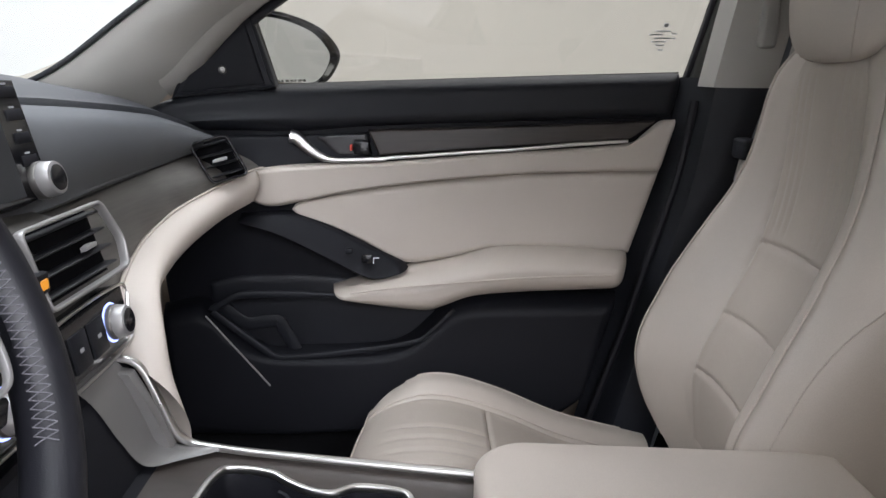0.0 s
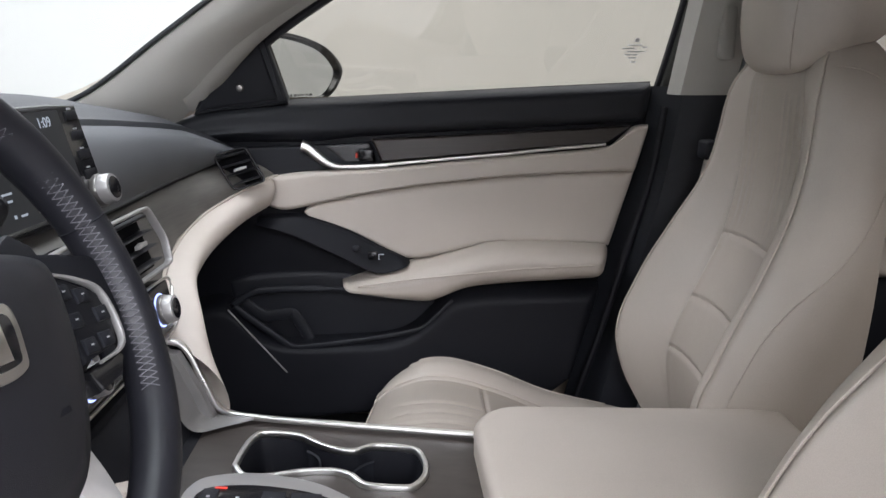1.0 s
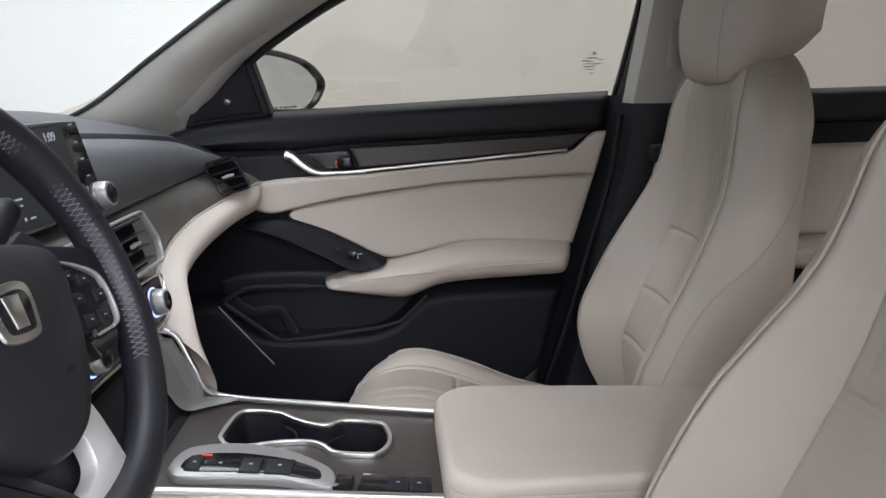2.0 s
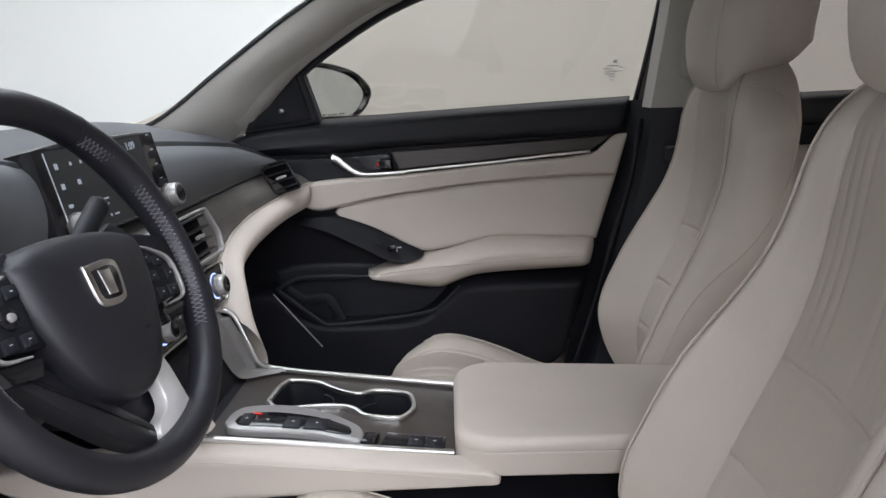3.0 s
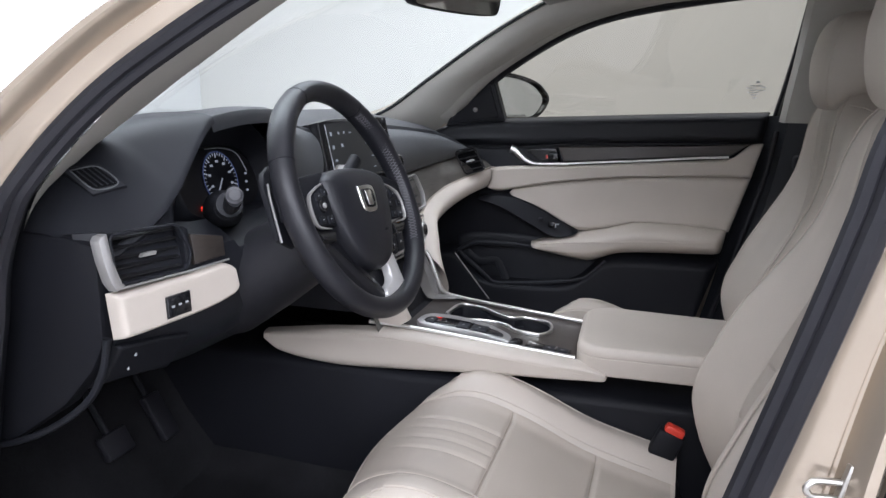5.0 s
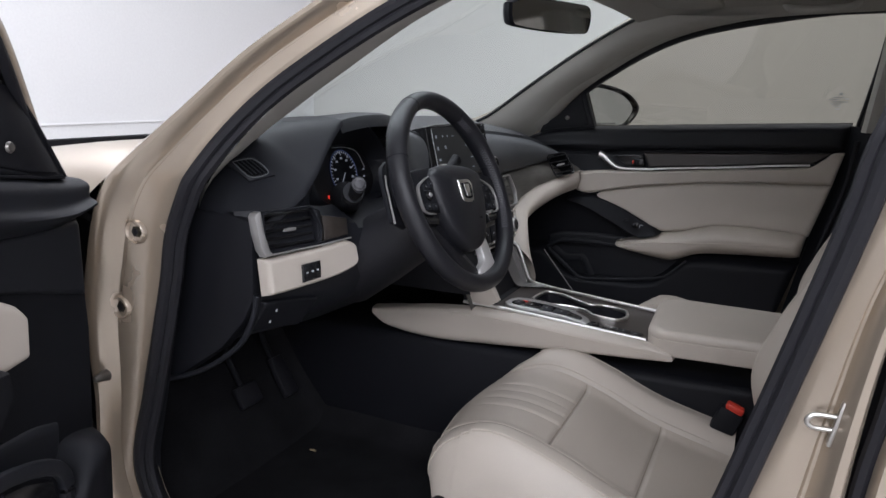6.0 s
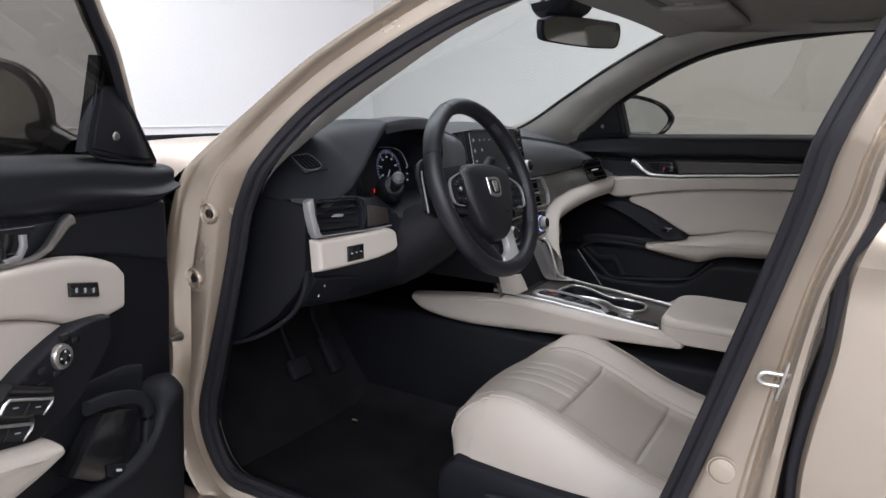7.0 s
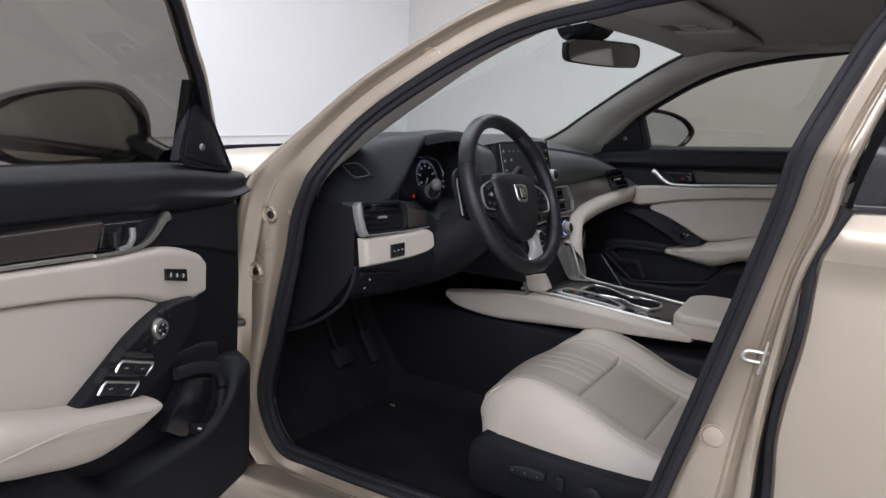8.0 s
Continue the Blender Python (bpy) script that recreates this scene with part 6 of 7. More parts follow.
SIDE = lambda u, w, z: Vector((u, -0.125 - w, z))
part("leather_flank", pillow([(-0.606, 0.566), (-0.52, 0.578), (-0.40, 0.592), (-0.28, 0.597), (-0.1, 0.585), (0.072, 0.571), (0.112, 0.566), (0.130, 0.561), (0.138, 0.553)], [(-0.606, 0.553), (-0.565, 0.520), (-0.44, 0.503), (-0.28, 0.510), (-0.1, 0.523), (0.06, 0.533), (0.11, 0.537), (0.130, 0.539), (0.138, 0.545)], SIDE, 0.0, 0.034, 90, 14, 0.016, 0.26, 2.2), LEATHER, console, "ivory leather console flank")
part("flank_stitch", sweep([SIDE(u, 0.0335, z) for u, z in crv([(-0.42, 0.584), (-0.28, 0.583), (-0.1, 0.570), (0.04, 0.558), (0.09, 0.553)], 40)], disc(0.0011, 5)), STITCH, console)
part("knee_plate", plate([(-0.362, 0.642), (-0.294, 0.655), (-0.284, 0.640), (-0.272, 0.616), (-0.292, 0.603), (-0.345, 0.606)], ident, -0.112, -0.134, 0.004), SOFT_TRIM, console, "ivory plate at the foot of the centre stack")
# armrest lid
def lid_body(z_low, z_high, grow, round_top):
    out = []
    for cx, cy, a0 in ((0.475, 0.090, 0), (0.123, 0.076, 90), (0.130, -0.094, 180), (0.475, -0.128, 270)):
        r = 0.056 if cx < 0.3 else 0.014
        out += [(cx + r * math.cos(radians(a0 + d)), cy + r * math.sin(radians(a0 + d))) for d in np.linspace(0, 90, 9)]
    c = np.array(out).mean(axis=0)
    n = bmesh.new()
    levels = [(grow - 0.004, z_low), (grow, z_low + 0.003), (grow, z_high - round_top)] + [(grow - round_top * (1 - math.cos(q)), z_high - round_top * (1 - math.sin(q))) for q in np.linspace(0.15, math.pi / 2, 8)]
    levels += [(-0.06, z_high + 0.004), (-0.10, z_high + 0.005)]
    rings = [[(x + (x - c[0]) / np.hypot(x - c[0], y - c[1]) * g, y + (y - c[1]) / np.hypot(x - c[0], y - c[1]) * g, z) for x, y in out] for g, z in levels]
    v = grid(n, rings, wrap_b=True)
    cap(n, v[-1])
    return n


part("armrest_bin", lid_body(0.551, 0.588, 0.001, 0.004), LEATHER, console, "ivory leather armrest box")
lid = part("armrest_lid", lid_body(0.586, 0.608, 0.0015, 0.017), LEATHER, console, "ivory leather armrest lid")
# cup holders
rim_path = [(x, y, top_z(x) - 0.003) for x, y in cup_line]
cup = part("cup_rim", sweep(rim_path, bar(0.007, 0.009, 0.002), closed=True), CHROME, console, "satin chrome rim round both cup holders")
cm = cup_line.mean(axis=0)
bm = bmesh.new()
v = grid(bm, [[(cm[0] + (x - cm[0]) * s, cm[1] + (y - cm[1]) * s, top_z(x) - 0.006 - d) for x, y in cup_line] for s, d in ((1.01, 0.0), (0.985, 0.004), (0.975, 0.03), (0.955, 0.072), (0.90, 0.078))], wrap_b=True)
cap(bm, v[-1])
part("cup_well", bm, BLACK, cup, "black cup holder well")
for cx, cy, r0, a0, a1 in ((-0.176, 0.044, 0.042, -70, 60), (-0.052, 0.030, 0.040, 110, 250)):
    bm = bmesh.new()
    grid(bm, [[(cx + r0 * math.cos(a) * s, cy + r0 * math.sin(a) * s, top_z(cx) - h) for s, h in ((1.0, 0.020), (1.06, 0.018), (1.08, 0.03), (1.06, 0.08))] for a in np.linspace(radians(a0), radians(a1), 24)])
    part("cup_divider", bm, BLACK_SOFT, cup, "black curved cup divider")
# gear selector
GEAR = lambda u, w, z: Vector((u, z, top_z(u) - 0.006 + w))
GO = [(-0.272, -0.080), (-0.270, -0.050), (-0.255, -0.024), (-0.200, -0.010), (-0.134, -0.022), (-0.091, -0.047), (-0.066, -0.072), (-0.063, -0.108), (-0.089, -0.107), (-0.128, -0.096), (-0.180, -0.094), (-0.256, -0.098)]
sel = part("selector_surround", plate(GO, GEAR, 0.0, 0.012, 0.005, n=60), SILVER, console, "satin silver gear selector surround")
part("selector_panel", plate([(-0.174 + (u + 0.174) * 0.84, -0.077 + (z + 0.077) * 0.56) for u, z in GO], GEAR, 0.004, 0.0132, 0.002, n=60), GLOSS, sel, "gloss black selector panel")
for k, (u, w2) in enumerate(((-0.240, 0.018), (-0.208, 0.034), (-0.170, 0.026), (-0.134, 0.034))):
    b = part("selector_button", plate([(u - w2 / 2, -0.088), (u + w2 / 2, -0.088), (u + w2 / 2, -0.054), (u - w2 / 2, -0.054)], GEAR, 0.010, 0.0152 if k != 1 else 0.0125, 0.002), BLACK_SOFT, sel, "black selector button")
    part("button_mark", plate([(u - 0.002, -0.072), (u + 0.002, -0.072), (u + 0.002, -0.069), (u - 0.002, -0.069)], GEAR, 0.0150, 0.0157), GREY_INK, b)
part("selector_lamp", plate([(-0.237, -0.0510), (-0.224, -0.0510), (-0.224, -0.0490), (-0.237, -0.0490)], GEAR, 0.012, 0.0140), RED_LAMP, sel, "red lit gear mark")
part("selector_lamp", plate([(-0.249, -0.087), (-0.246, -0.087), (-0.246, -0.085), (-0.249, -0.085)], GEAR, 0.012, 0.0140), RED_LAMP, sel)
part("park_button", plate([(-0.066, -0.108), (-0.044, -0.108), (-0.040, -0.078), (-0.060, -0.076)], GEAR, 0.0, 0.010, 0.003), GLOSS, console, "gloss black park button")
part("switch_tray", plate([(-0.036, -0.106), (0.058, -0.104), (0.058, -0.064), (-0.030, -0.060)], GEAR, -0.002, 0.0025, 0.001), GLOSS, console, "gloss black switch tray")
for u in (0.004, 0.031):
    b = part("brake_switch", plate([(u, -0.100), (u + 0.023, -0.100), (u + 0.023, -0.070), (u, -0.070)], GEAR, 0.0, 0.0052, 0.002), BLACK_SOFT, console, "black console switch")
    part("button_mark", plate([(u + 0.009, -0.084), (u + 0.014, -0.084), (u + 0.014, -0.082), (u + 0.009, -0.082)], GEAR, 0.005, 0.0058), GREY_INK, b)


# ---- seats ----
def sstep(a, b, x):
    t = min(1, max(0, (x - a) / (b - a)))
    return t * t * (3 - 2 * t)


def seat(name, cy, dx_cushion, dx_back, dz, head_x, outer, label):
    """A front seat at the side position cy; outer is the sign of y towards its door."""
    s0 = thing(name, (0.25 + dx_cushion, cy, 0.21), label, "car seat", "front seats")
    MID = crv([(-0.060, 0.350), (-0.102, 0.385), (-0.107, 0.425), (-0.075, 0.470), (-0.010, 0.495), (0.06, 0.492), (0.15, 0.463), (0.26, 0.415), (0.42, 0.372)], 70)
    half = 0.262

    def cushion(t, s):
        k = t * 69
        i = min(68, int(k))
        x, z = MID[i] * (1 - (k - i)) + MID[i + 1] * (k - i)
        q = abs(s)
        lift = 0.024 * sstep(0.50, 0.74, q) * sstep(0.18, 0.52, t)
        if s * outer < 0:
            lift += 0.022 * sstep(0.45, 0.74, q) * sstep(0.26, 0.54, t)
        drop = 0.135 * max(0, (q - 0.80) / 0.20) ** 2.2
        front = -0.012 * math.cos(math.pi * min(1, q)) if t < 0.4 else 0
        y = half * (s if q < 0.9 else math.copysign(0.9 + 0.1 * math.sin((q - 0.9) / 0.1 * math.pi / 2), s)) * (0.95 + 0.05 * sstep(0, 0.3, t))
        pinch = 0.05 * max(0, q - 0.72) ** 2 / 0.08 if t < 0.35 else 0
        groove = 0.006 * math.exp(-((q - 0.58) / 0.018) ** 2) * sstep(0.16, 0.22, t)
        groove += 0.006 * math.exp(-((t - 0.60) / 0.0055) ** 2) * (1 - sstep(0.52, 0.58, q)) + 0.005 * math.exp(-((t - 0.83) / 0.0055) ** 2) * (1 - sstep(0.52, 0.58, q))
        if 0.26 < t < 0.60:
            groove += 0.0034 * sstep(0.28, 0.42, t) * sum(math.exp(-((s - g) / 0.014) ** 2) for g in (-0.22, -0.075, 0.075, 0.22))
        return Vector((x + dx_cushion + front + pinch, cy + y, z + dz + lift - drop * (0.5 + 0.5 * sstep(0, 0.3, t)) - groove))

    bm = bmesh.new()
    ts, ss = np.linspace(0, 1, 190), np.linspace(-1, 1, 90)
    P = [[cushion(t, s) for s in ss] for t in ts]
    v = grid(bm, P)
    for side in (0, -1):
        lowr = [bm.verts.new((v[i][side].co.x, v[i][side].co.y, 0.330 + dz)) for i in range(len(ts))]
        for i in range(len(ts) - 1):
            bm.faces.new((v[i][side], v[i + 1][side], lowr[i + 1], lowr[i]))
    cush = part("cushion", bm, LEATHER, s0, "ivory leather seat cushion with pleated insert")
    bm = bmesh.new()
    grid(bm, [[cushion(t, s) + Vector((0, 0, 0.0014)) for s in np.linspace(-0.565, 0.565, 60)] for t in np.linspace(0.235, 0.99, 150)])
    part("cushion_insert", bm, LEATHER_INSERT, cush, "perforated grey-ivory leather insert")
    for s in (-0.60, 0.60, -0.83, 0.83):
        part("piping", sweep([cushion(t, s) + Vector((0, 0, 0.001)) for t in np.linspace(0.20 if abs(s) < 0.7 else 0.08, 0.95, 70)], disc(0.0016, 5)), STITCH, cush)
    for t in (0.597, 0.827):
        part("cross_seam", sweep([cushion(t, q) + Vector((0, 0, 0.0022)) for q in np.linspace(-0.56, 0.56, 50)], disc(0.0009, 5)), STITCH_DARK, cush)
    part("front_seam", sweep([cushion(0.225, s) + Vector((-0.0008, 0, 0.001)) for s in np.linspace(-0.80, 0.80, 60)], disc(0.0016, 5)), STITCH, cush)

    # backrest: height, front edge of the bolsters, their half width, hollow between them, rear edge
    bc = cy - 0.02
    BACK = [
        (0.36, 0.455, 0.165, 0.030, 0.575), (0.42, 0.424, 0.185, 0.045, 0.580), (0.46, 0.404, 0.194, 0.056, 0.585), (0.50, 0.390, 0.198, 0.064, 0.590),
        (0.55, 0.381, 0.200, 0.070, 0.595), (0.60, 0.388, 0.200, 0.074, 0.600), (0.65, 0.408, 0.199, 0.075, 0.606), (0.70, 0.430, 0.196, 0.074, 0.611),
        (0.75, 0.456, 0.190, 0.070, 0.617), (0.80, 0.482, 0.180, 0.058, 0.623), (0.85, 0.507, 0.168, 0.042, 0.630), (0.90, 0.524, 0.158, 0.030, 0.636),
        (0.95, 0.533, 0.152, 0.022, 0.641), (1.00, 0.539, 0.146, 0.016, 0.647), (1.04, 0.549, 0.134, 0.010, 0.653), (1.07, 0.565, 0.112, 0.006, 0.658), (1.095, 0.592, 0.080, 0.003, 0.655), (1.105, 0.615, 0.045, 0.0, 0.645),
    ]
    FORM = crv(BACK, 240)
    lean_back = 0.12 if outer < 0 else 0.0

    @functools.lru_cache(maxsize=None)
    def section(z):
        """Half of the backrest's section at height z: the front to the bolster's piping, then the side and rear."""
        xp, hp, rec, xr = lerp(FORM, z)
        shift = dx_back + lean_back * max(0.0, z - 0.75)
        ins = min(0.095, hp * 0.62)
        deep = xr - xp
        wide = hp + 0.052 * sstep(1.11, 0.98, z) + 0.006
        front = crv([(0, xp + rec), (ins * 0.6, xp + rec - 0.001), (ins, xp + rec * 0.93), (ins + 0.5 * (hp - ins), xp + rec * 0.42), (hp - 0.016, xp + 0.003), (hp, xp + 0.003)], 44)
        side = crv([(hp, xp + 0.003), (hp + 0.3 * (wide - hp), xp + 0.010), (hp + 0.75 * (wide - hp), xp + 0.22 * deep), (wide, xp + 0.5 * deep), (wide - 0.004, xp + 0.75 * deep), (wide * 0.90, xp + 0.97 * deep), (wide * 0.60, xp + deep + 0.010), (0, xp + deep + 0.022)], 40)
        return front + (0, shift), side + (0, shift), ins, hp

    def crease(z, off, ins, hp):
        """How far the seams and pleats sink into the front."""
        q = abs(off)
        g = 0.0045 * math.exp(-((q - ins) / 0.0035) ** 2) * sstep(0.42, 0.48, z) * (1 - sstep(1.0, 1.04, z)) + 0.003 * math.exp(-((q - hp) / 0.005) ** 2)
        if q < ins:
            for zz, bow in ((0.776, 0.006), (0.660, 0.007), (0.565, 0.007)):
                g += 0.0042 * math.exp(-((z - zz - bow * (1 - (q / ins) ** 2)) / 0.0045) ** 2)
            if z > 0.78:
                g += 0.0018 * sstep(0.785, 0.82, z) * (1 - sstep(1.0, 1.05, z)) * sum(math.exp(-((off - k) / 0.0032) ** 2) for k in (-0.072, -0.054, -0.036, 0.036, 0.054, 0.072))
        return g

    def front_at(z, off, lift=0.0):
        f, _, ins, hp = section(z)
        return Vector((float(np.interp(abs(off), f[:, 0], f[:, 1])) + crease(z, off, ins, hp) - lift, bc + off, z))

    def side_at(z, k, sign, lift=0.0):
        _, sd, _, _ = section(z)
        i = min(38, int(k * 39))
        p = sd[i] + (sd[i + 1] - sd[i]) * (k * 39 - i)
        return Vector((p[1], bc + sign * (p[0] + lift), z))

    bm = bmesh.new()
    levels = [*np.linspace(0.36, 1.05, 150), *np.linspace(1.055, 1.105, 14)]
    rows = []
    for z in levels:
        f, sd, ins, hp = section(z)
        half_ring = [(p[0], p[1] + crease(z, p[0], ins, hp)) for p in f] + [tuple(p) for p in sd[1:]]
        rows.append([(x, bc + o, z) for o, x in half_ring] + [(x, bc - o, z) for o, x in half_ring[-2:0:-1]])
    v = grid(bm, rows, wrap_b=True)
    cap(bm, v[0], True), cap(bm, v[-1])
    rest = part("backrest", bm, LEATHER, s0, "ivory leather backrest with side bolsters")
    bm = bmesh.new()
    rows = []
    for z in np.linspace(0.44, 1.078, 200):
        ins = section(z)[2]
        rows.append([front_at(z, o, 0.0013) for o in np.linspace(-ins, ins, 60)])
    grid(bm, rows)
    part("backrest_insert", bm, LEATHER_INSERT, rest, "perforated grey-ivory pleated insert")
    WING = [(0.42, 0.13), (0.50, 0.13), (0.60, 0.135), (0.68, 0.145), (0.74, 0.19), (0.80, 0.31), (0.87, 0.43), (0.94, 0.50), (1.00, 0.50), (1.035, 0.42), (1.055, 0.26), (1.06, 0.10)]
    for sign in (-1, 1):
        part("piping", sweep([side_at(z, 0.0, sign, 0.0004) for z in np.linspace(0.40, 1.085, 110)], disc(0.0019, 6), up=(0, 1, 0)), STITCH, rest)
        part("wing_seam", sweep([side_at(z, k, sign, 0.0003) for z, k in crv(WING, 110)], disc(0.0013, 5), up=(1, 0, 0)), STITCH, rest)
    # head restraint
    hx, hz = head_x, 1.148 if outer > 0 else 1.164
    bm = bmesh.new()
    rows = []
    for t in np.linspace(-1, 1, 48):
        zz = hz + 0.108 * t
        rr = max(0.02, (1 - abs(t) ** 3.6) ** (1 / 3.6)) if abs(t) < 1 else 0.02
        wide = (0.128 + 0.012 * t) * rr
        ring_x = 0.018 * (t - 0.2) + 0.020 * sstep(0.2, -1.0, t)
        row = []
        for a in np.linspace(0, 2 * math.pi, 72, endpoint=False):
            c, sn = math.cos(a), math.sin(a)
            y = wide * math.copysign(abs(c) ** 0.55, c)
            x = (0.085 if sn < 0 else 0.105) * rr * math.copysign(abs(sn) ** 0.62, sn)
            if sn < 0:
                x += 0.030 * (abs(y) / 0.14) ** 2.4 * rr
                x += 0.0028 * math.exp(-((abs(y) - 0.088 * rr) / 0.004) ** 2)
            row.append((hx + ring_x + x, bc + y, zz + 0.050 * sstep(0.0, -0.8, t) * sstep(-0.075, 0.105, x)))
        rows.append(row)
    v = grid(bm, rows, wrap_b=True)
    cap(bm, v[0], True), cap(bm, v[-1])
    head = part("headrest", bm, LEATHER, s0, "ivory leather head restraint with two seams")
    for sign in (-1, 1):
        part("headrest_post", sweep([(hx + 0.02, bc + sign * 0.06, hz - 0.16), (hx + 0.02, bc + sign * 0.06, hz - 0.08)], disc(0.007, 10), up=(0, 1, 0)), CHROME, head)
        line = []
        for k in range(3, 45):
            i = min(range(36, 72), key=lambda i: abs(rows[k][i][1] - bc - sign * 0.088 * abs(rows[k][0][1] - bc) / 0.128))
            line.append(Vector(rows[k][i]) + Vector((-0.0004, 0, 0)))
        part("piping", sweep(crv(line[::3], 60), disc(0.0014, 5), up=(0, 1, 0)), STITCH, head)
    # side valance and rails
    x0 = dx_cushion
    val = [(x0 - 0.085, 0.27), (x0 - 0.088, 0.340), (x0 - 0.060, 0.384), (x0 - 0.030, 0.390), (x0 + 0.10, 0.382), (x0 + 0.30, 0.374), (x0 + 0.40, 0.376), (x0 + 0.43, 0.34), (x0 + 0.42, 0.25), (x0 + 0.10, 0.245), (x0 - 0.05, 0.250)]
    for s in (-1, 1):
        VM = (lambda s: lambda u, w, z: Vector((u, cy + s * (0.236 + w), z + dz)))(s)
        vp = part("valance", plate(val, VM, -0.03, 0.046, 0.016, n=80), BLACK, s0, "black plastic seat side trim")
        if s == outer:
            part("slide_switch", plate([(x0 + 0.025, 0.318), (x0 + 0.105, 0.322), (x0 + 0.108, 0.345), (x0 + 0.028, 0.342)], VM, 0.042, 0.058, 0.006, n=30), BLACK_SOFT, vp, "black seat slide switch")
            for k in range(3):
                part("switch_dot", plate([(x0 + 0.034 + 0.030 * k, 0.3325), (x0 + 0.0365 + 0.030 * k, 0.3325), (x0 + 0.0365 + 0.030 * k, 0.335), (x0 + 0.034 + 0.030 * k, 0.335)], VM, 0.056, 0.0588), SILVER, vp)
            part("tilt_switch", plate([(x0 + 0.135, 0.312), (x0 + 0.155, 0.312), (x0 + 0.155, 0.345), (x0 + 0.135, 0.345)], VM, 0.042, 0.055, 0.005), BLACK_SOFT, vp, "black backrest tilt switch")
            part("lumbar_switch", plate([(x0 + 0.215 + 0.024 * math.cos(a), 0.320 + 0.024 * math.sin(a)) for a in np.linspace(0, 2 * math.pi, 24, endpoint=False)], VM, 0.042, 0.053, 0.004), BLACK_SOFT, vp, "round black lumbar switch")
        part("rail", box((0.52, 0.035, 0.05), (x0 + 0.16, cy + s * 0.19, 0.235), 0.006), DARK_METAL, s0, "dark steel seat rail")
    part("seat_pan", box((0.38, 0.42, 0.09), (x0 + 0.20, cy, 0.31 + dz), 0.02), BLACK, s0)
    return s0


seat("passenger_seat", 0.365, 0.0, 0.0, -0.025, 0.60, 1, "ivory leather passenger seat with pleated grey-ivory inserts")
seat("driver_seat", -0.365, -0.145, -0.090, 0.0, 0.552, -1, "ivory leather driver's seat with black power switches")

buckle = thing("seat_belt_buckle", (0.26, -0.165, 0.40), "black seat belt buckle with a red button beside the seat", "seat belt")
part("buckle_body", box((0.05, 0.028, 0.10), (0, 0, 0), 0.006, Matrix.Translation((0.246, -0.172, 0.420)) @ Matrix.Rotation(radians(22), 4, "Y")), BLACK, buckle)
part("buckle_button", box((0.036, 0.022, 0.016), (0, 0, 0), 0.004, Matrix.Translation((0.268, -0.172, 0.470)) @ Matrix.Rotation(radians(22), 4, "Y")), RED, buckle, "red release button")

belt = thing("seat_belt", (0.60, 0.62, 0.30), "charcoal seat belt hanging on the centre pillar", "seat belt")
bm = bmesh.new()
grid(bm, [[(x - 0.006, y - 0.022, z), (x + 0.006, y + 0.022, z)] for x, y, z in crv([(0.615, 0.560, 1.17), (0.590, 0.552, 1.05), (0.560, 0.548, 0.95), (0.545, 0.548, 0.89), (0.525, 0.560, 0.75), (0.49, 0.580, 0.55), (0.45, 0.615, 0.32)], 40)])
bmesh.ops.solidify(bm, geom=bm.faces[:], thickness=0.002)
part("webbing", bm, BELT, belt, "charcoal belt webbing")
tongue = part("tongue", box((0.030, 0.050, 0.034), (0.540, 0.542, 0.909), 0.006, seg=3), BLACK, belt, "black belt tongue")
part("tongue_blade", sweep([(0.532, 0.530, 0.892), (0.526, 0.530, 0.858), (0.532, 0.554, 0.856), (0.538, 0.554, 0.890)], bar(0.004, 0.006, 0.001), up=(0, 1, 0)), STEEL, tongue, "steel tongue blade")
guide = thing("belt_guide", (0.60, 0.60, 1.20), "grey seat belt height adjuster on the pillar", "belt guide")
part("guide_cover", box((0.030, 0.02, 0.10), (0.575, 0.590, 1.12), 0.008, seg=3), GREY_TRIM, guide)

# ---- rear-view mirror ----
rv = thing("rear_view_mirror", (-0.26, 0.03, 1.35), "black interior mirror hanging below the headliner", "car mirror")
f = facing((-0.228, 0.06, 1.280), (0.37, 0.93, 0), (0.05, 0.0, 1))
shape = [(-0.155, 0.020), (-0.10, 0.034), (0.10, 0.038), (0.150, 0.030), (0.155, -0.010), (0.130, -0.032), (-0.13, -0.030), (-0.152, -0.012)]
o = crv([*shape, shape[0]], 61)[:-1]
bm = bmesh.new()
v = grid(bm, [[f(u * s, w, z * s) for u, z in o] for s, w in ((0.95, 0.006), (1.0, 0.002), (1.0, -0.012), (0.9, -0.03), (0.5, -0.045), (0.1, -0.048))], wrap_b=True)
cap(bm, v[-1])
part("mirror_case", bm, BLACK, rv, "black mirror case")
part("mirror_glass", plate([(u * 0.95, z * 0.93) for u, z in o], f, -0.004, 0.005), MIRROR, rv, "mirror glass")
part("mirror_arm", sweep(crv([f(0.0, -0.03, 0.0), (-0.30, 0.02, 1.325), (-0.33, 0.02, 1.352)], 16), disc(0.014, 12)), BLACK, rv)
part("sensor_cover", pillow([(-0.09, 0.09), (0.09, 0.09)], [(-0.07, -0.04), (0.07, -0.04)], lambda u, w, z: Vector((-0.30 + z * 0.9, 0.03 + u, 1.348 + z * 0.10 - w)), 0.0, 0.035, 20, 12, 0.25, 0.25), BLACK, rv, "black sensor housing")

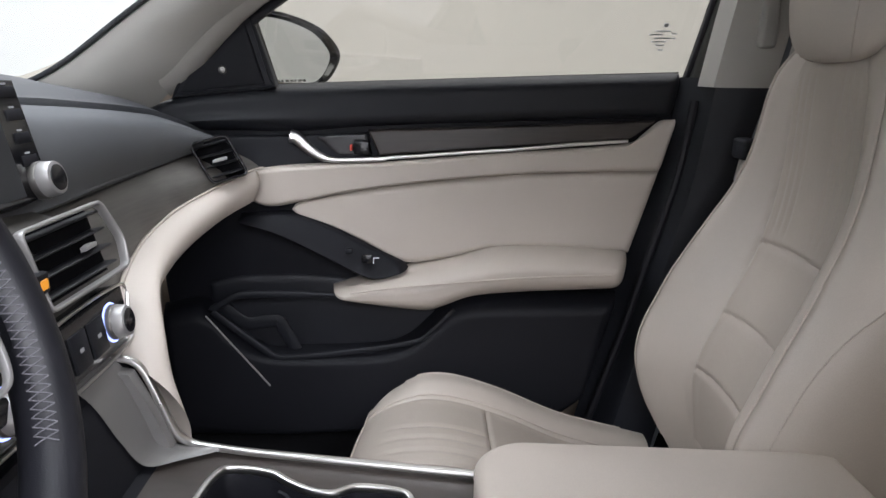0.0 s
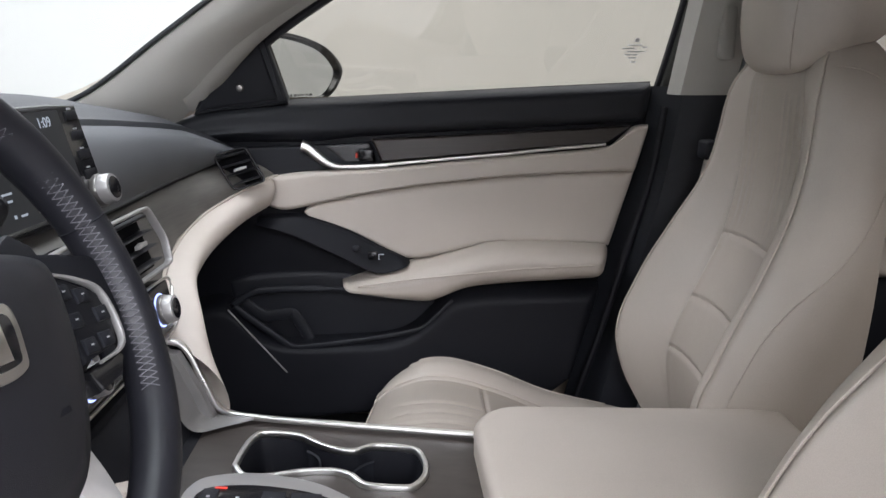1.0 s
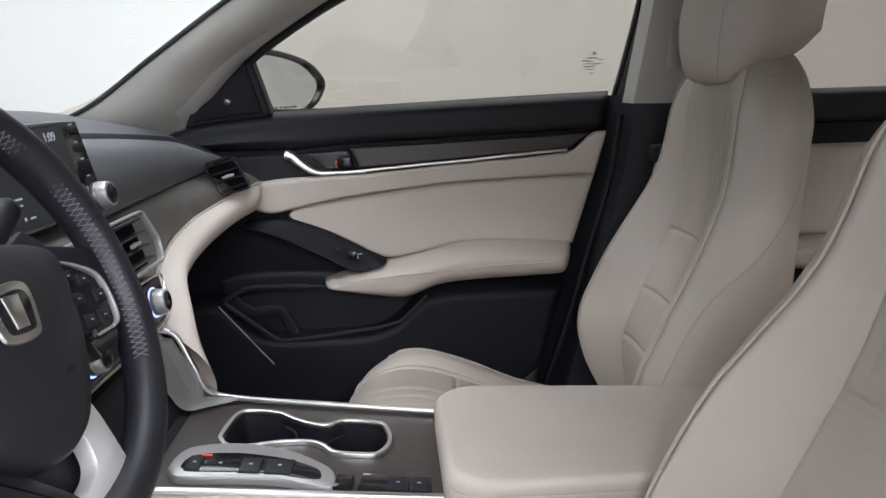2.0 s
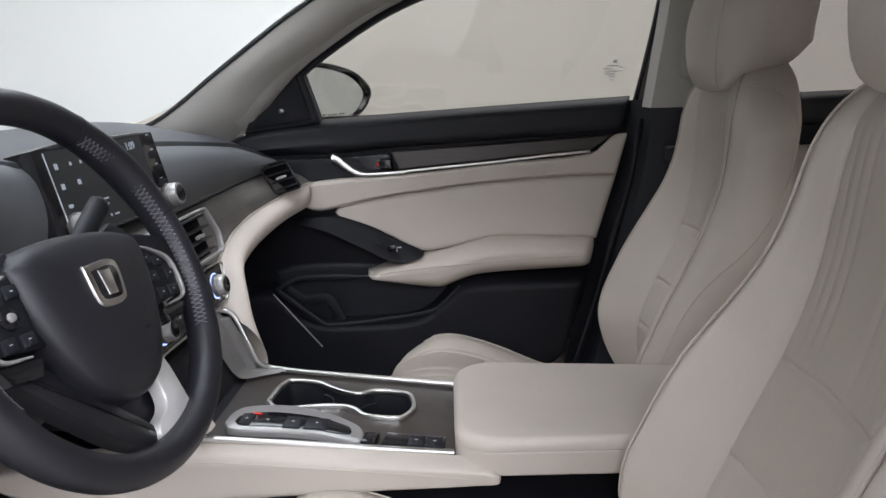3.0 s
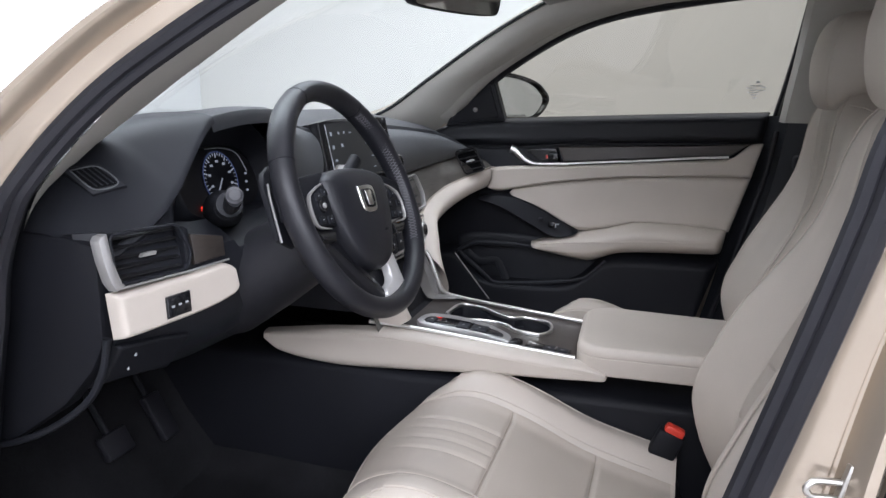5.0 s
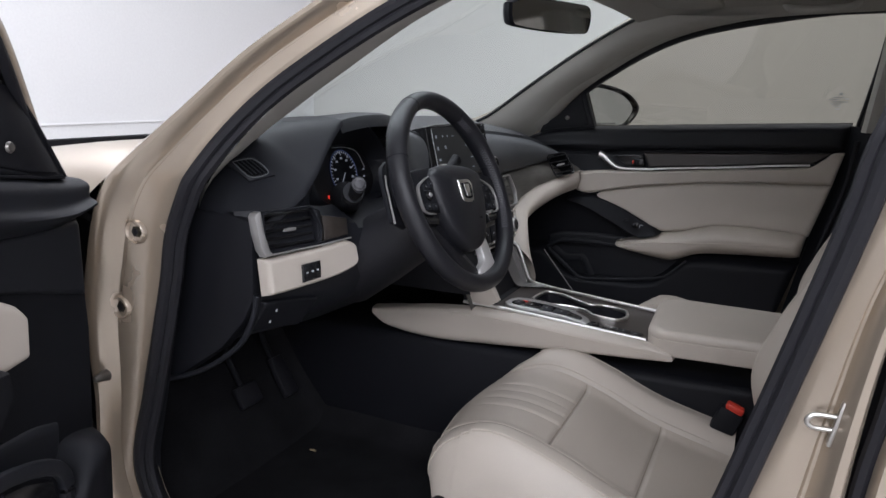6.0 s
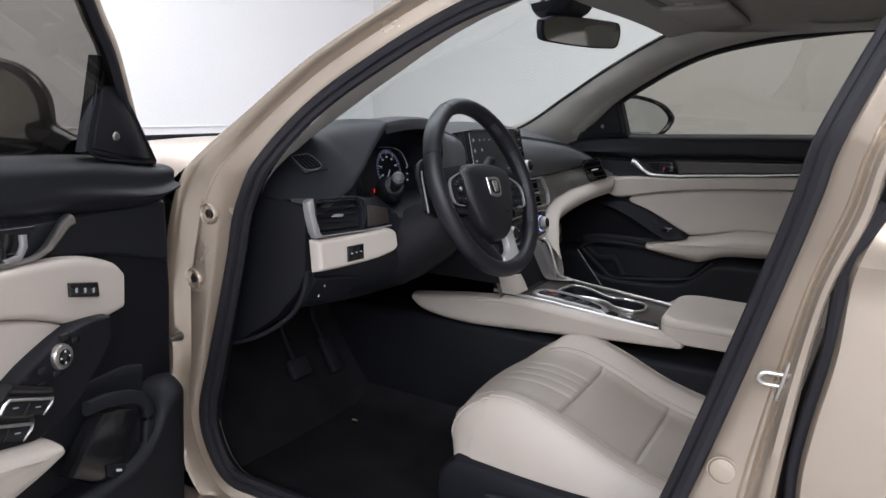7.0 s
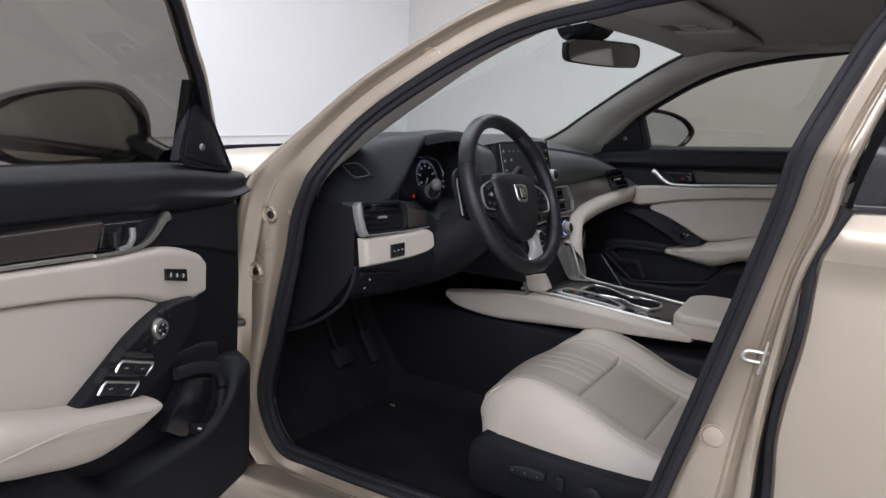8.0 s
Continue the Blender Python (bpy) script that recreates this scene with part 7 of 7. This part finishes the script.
# ---- sun visor, grab handle ----
visor = thing("sun_visor", (0.03, 0.30, 1.34), "folded grey sun visor under the headliner", "sun visor", "sun visors")
part("visor_pad", box((0.17, 0.40, 0.020), (0.04, 0.30, 1.342), 0.009, seg=3), HEADLINER, visor)
handle = thing("grab_handle", (0.36, 0.555, 1.325), "grey folded grab handle above the passenger window", "grab handle")
part("grip", sweep(crv([(0.27, 0.545, 1.346), (0.29, 0.530, 1.330), (0.36, 0.525, 1.326), (0.43, 0.530, 1.330), (0.45, 0.545, 1.346)], 30), disc(0.008, 10, 0.010)), GREY_TRIM, handle)
leaf = thing("leaf", (-0.679, -0.319, 0.222), "small dry leaf on the carpet", "leaf")
bm = bmesh.new()
grid(bm, [[(-0.679 + 0.010 * (k - 1), -0.319 + 0.005 * s * (1 - abs(k - 1)), 0.226 + 0.004 * abs(s)) for s in (-1, 0, 1)] for k in (0.05, 0.5, 1, 1.5, 1.95)])
part("blade", bm, material("dry_leaf", (0.22, 0.17, 0.10), 0.8, grain=0.2, scale=300, vary=0.1), leaf)


# ---- rear of the cabin ----
rear_panel = thing("rear_passenger_door", (1.0, 0.72, 0.30), "closed rear passenger door with ivory padding and a tinted window", "car door")
RP = lambda u, w, z: Vector((u, 0.715 - w, z))
part("door_panel", plate([(0.60, 0.34), (1.45, 0.34), (1.62, 0.60), (1.62, 1.0), (0.62, 1.0)], RP, -0.04, 0.004, 0.006), BLACK, rear_panel, "black grained rear door panel")
part("belt_pad", pillow([(0.62, 1.02), (1.0, 1.025), (1.60, 1.03)], [(0.62, 0.945), (1.0, 0.945), (1.60, 0.95)], RP, -0.02, 0.045, 40, 10, 0.03, 0.3), BLACK_SOFT, rear_panel)
part("upper_band", pillow([(0.63, 0.90), (1.1, 0.905), (1.58, 0.91)], [(0.63, 0.70), (1.1, 0.69), (1.58, 0.70)], RP, 0.0, 0.03, 40, 12, 0.03, 0.15), SOFT_TRIM, rear_panel, "ivory padded rear door insert")
part("armrest", pillow([(0.72, 0.66), (1.0, 0.70), (1.50, 0.70)], [(0.72, 0.645), (1.0, 0.61), (1.50, 0.61)], RP, 0.0, 0.075, 40, 12, 0.06, 0.4), LEATHER, rear_panel, "ivory rear door armrest")
bm = bmesh.new()
grid(bm, [[(0.68, 0.70 - (z - 1.0) * 0.30, z), (1.55, 0.69 - (z - 1.0) * 0.30, z)] for z in np.linspace(0.99, 1.34, 6)])
rear_pane = part("window_glass", bm, DARK_GLASS, rear_panel, "dark tinted rear window glass")
rear_pane.visible_shadow = False
bench = thing("rear_bench", (1.35, 0.0, 0.22), "ivory leather rear bench seat", "car seat")
part("cushion", box((0.50, 1.24, 0.17), (1.24, 0.0, 0.42), 0.06, Matrix.Identity(4), 5), LEATHER, bench, "ivory leather rear cushion")
part("backrest", box((0.16, 1.26, 0.62), (0, 0, 0), 0.06, Matrix.Translation((1.56, 0.0, 0.74)) @ Matrix.Rotation(radians(20), 4, "Y"), 5), LEATHER, bench, "ivory leather rear backrest")
part("bench_base", box((0.46, 1.2, 0.16), (1.26, 0.0, 0.28), 0.02), CARPET, bench)
overhead = thing("overhead_console", (0.04, 0.0, 1.35), "grey overhead console with two map lamps", "map lamp")
part("housing", box((0.17, 0.17, 0.026), (0.03, 0.0, 1.352), 0.011, seg=3), HEADLINER, overhead)
for y in (-0.045, 0.045):
    part("lens", box((0.045, 0.040, 0.006), (0.035, y, 1.338), 0.002), GREY_TRIM, overhead, "pale map lamp lens")
part("button_row", box((0.03, 0.10, 0.005), (-0.025, 0.0, 1.339), 0.0015), GREY_SOFT, overhead)
near_visor = thing("sun_visor", (0.03, -0.30, 1.34), "folded grey sun visor above the driver", "sun visor", "sun visors")
part("visor_pad", box((0.17, 0.38, 0.020), (0.04, -0.29, 1.342), 0.009, seg=3), HEADLINER, near_visor)
tag = thing("airbag_tag", (-0.20, 0.575, 1.235), "small round airbag clip on the pillar trim", "clip")
part("tag_disc", cyl(0.013, 0.004, Matrix.Translation((-0.185, 0.556, 1.226)) @ Vector((0.45, -0.75, -0.35)).to_track_quat("Z", "Y").to_matrix().to_4x4(), 0.012, 24, 0.001), GREY_TRIM, tag)
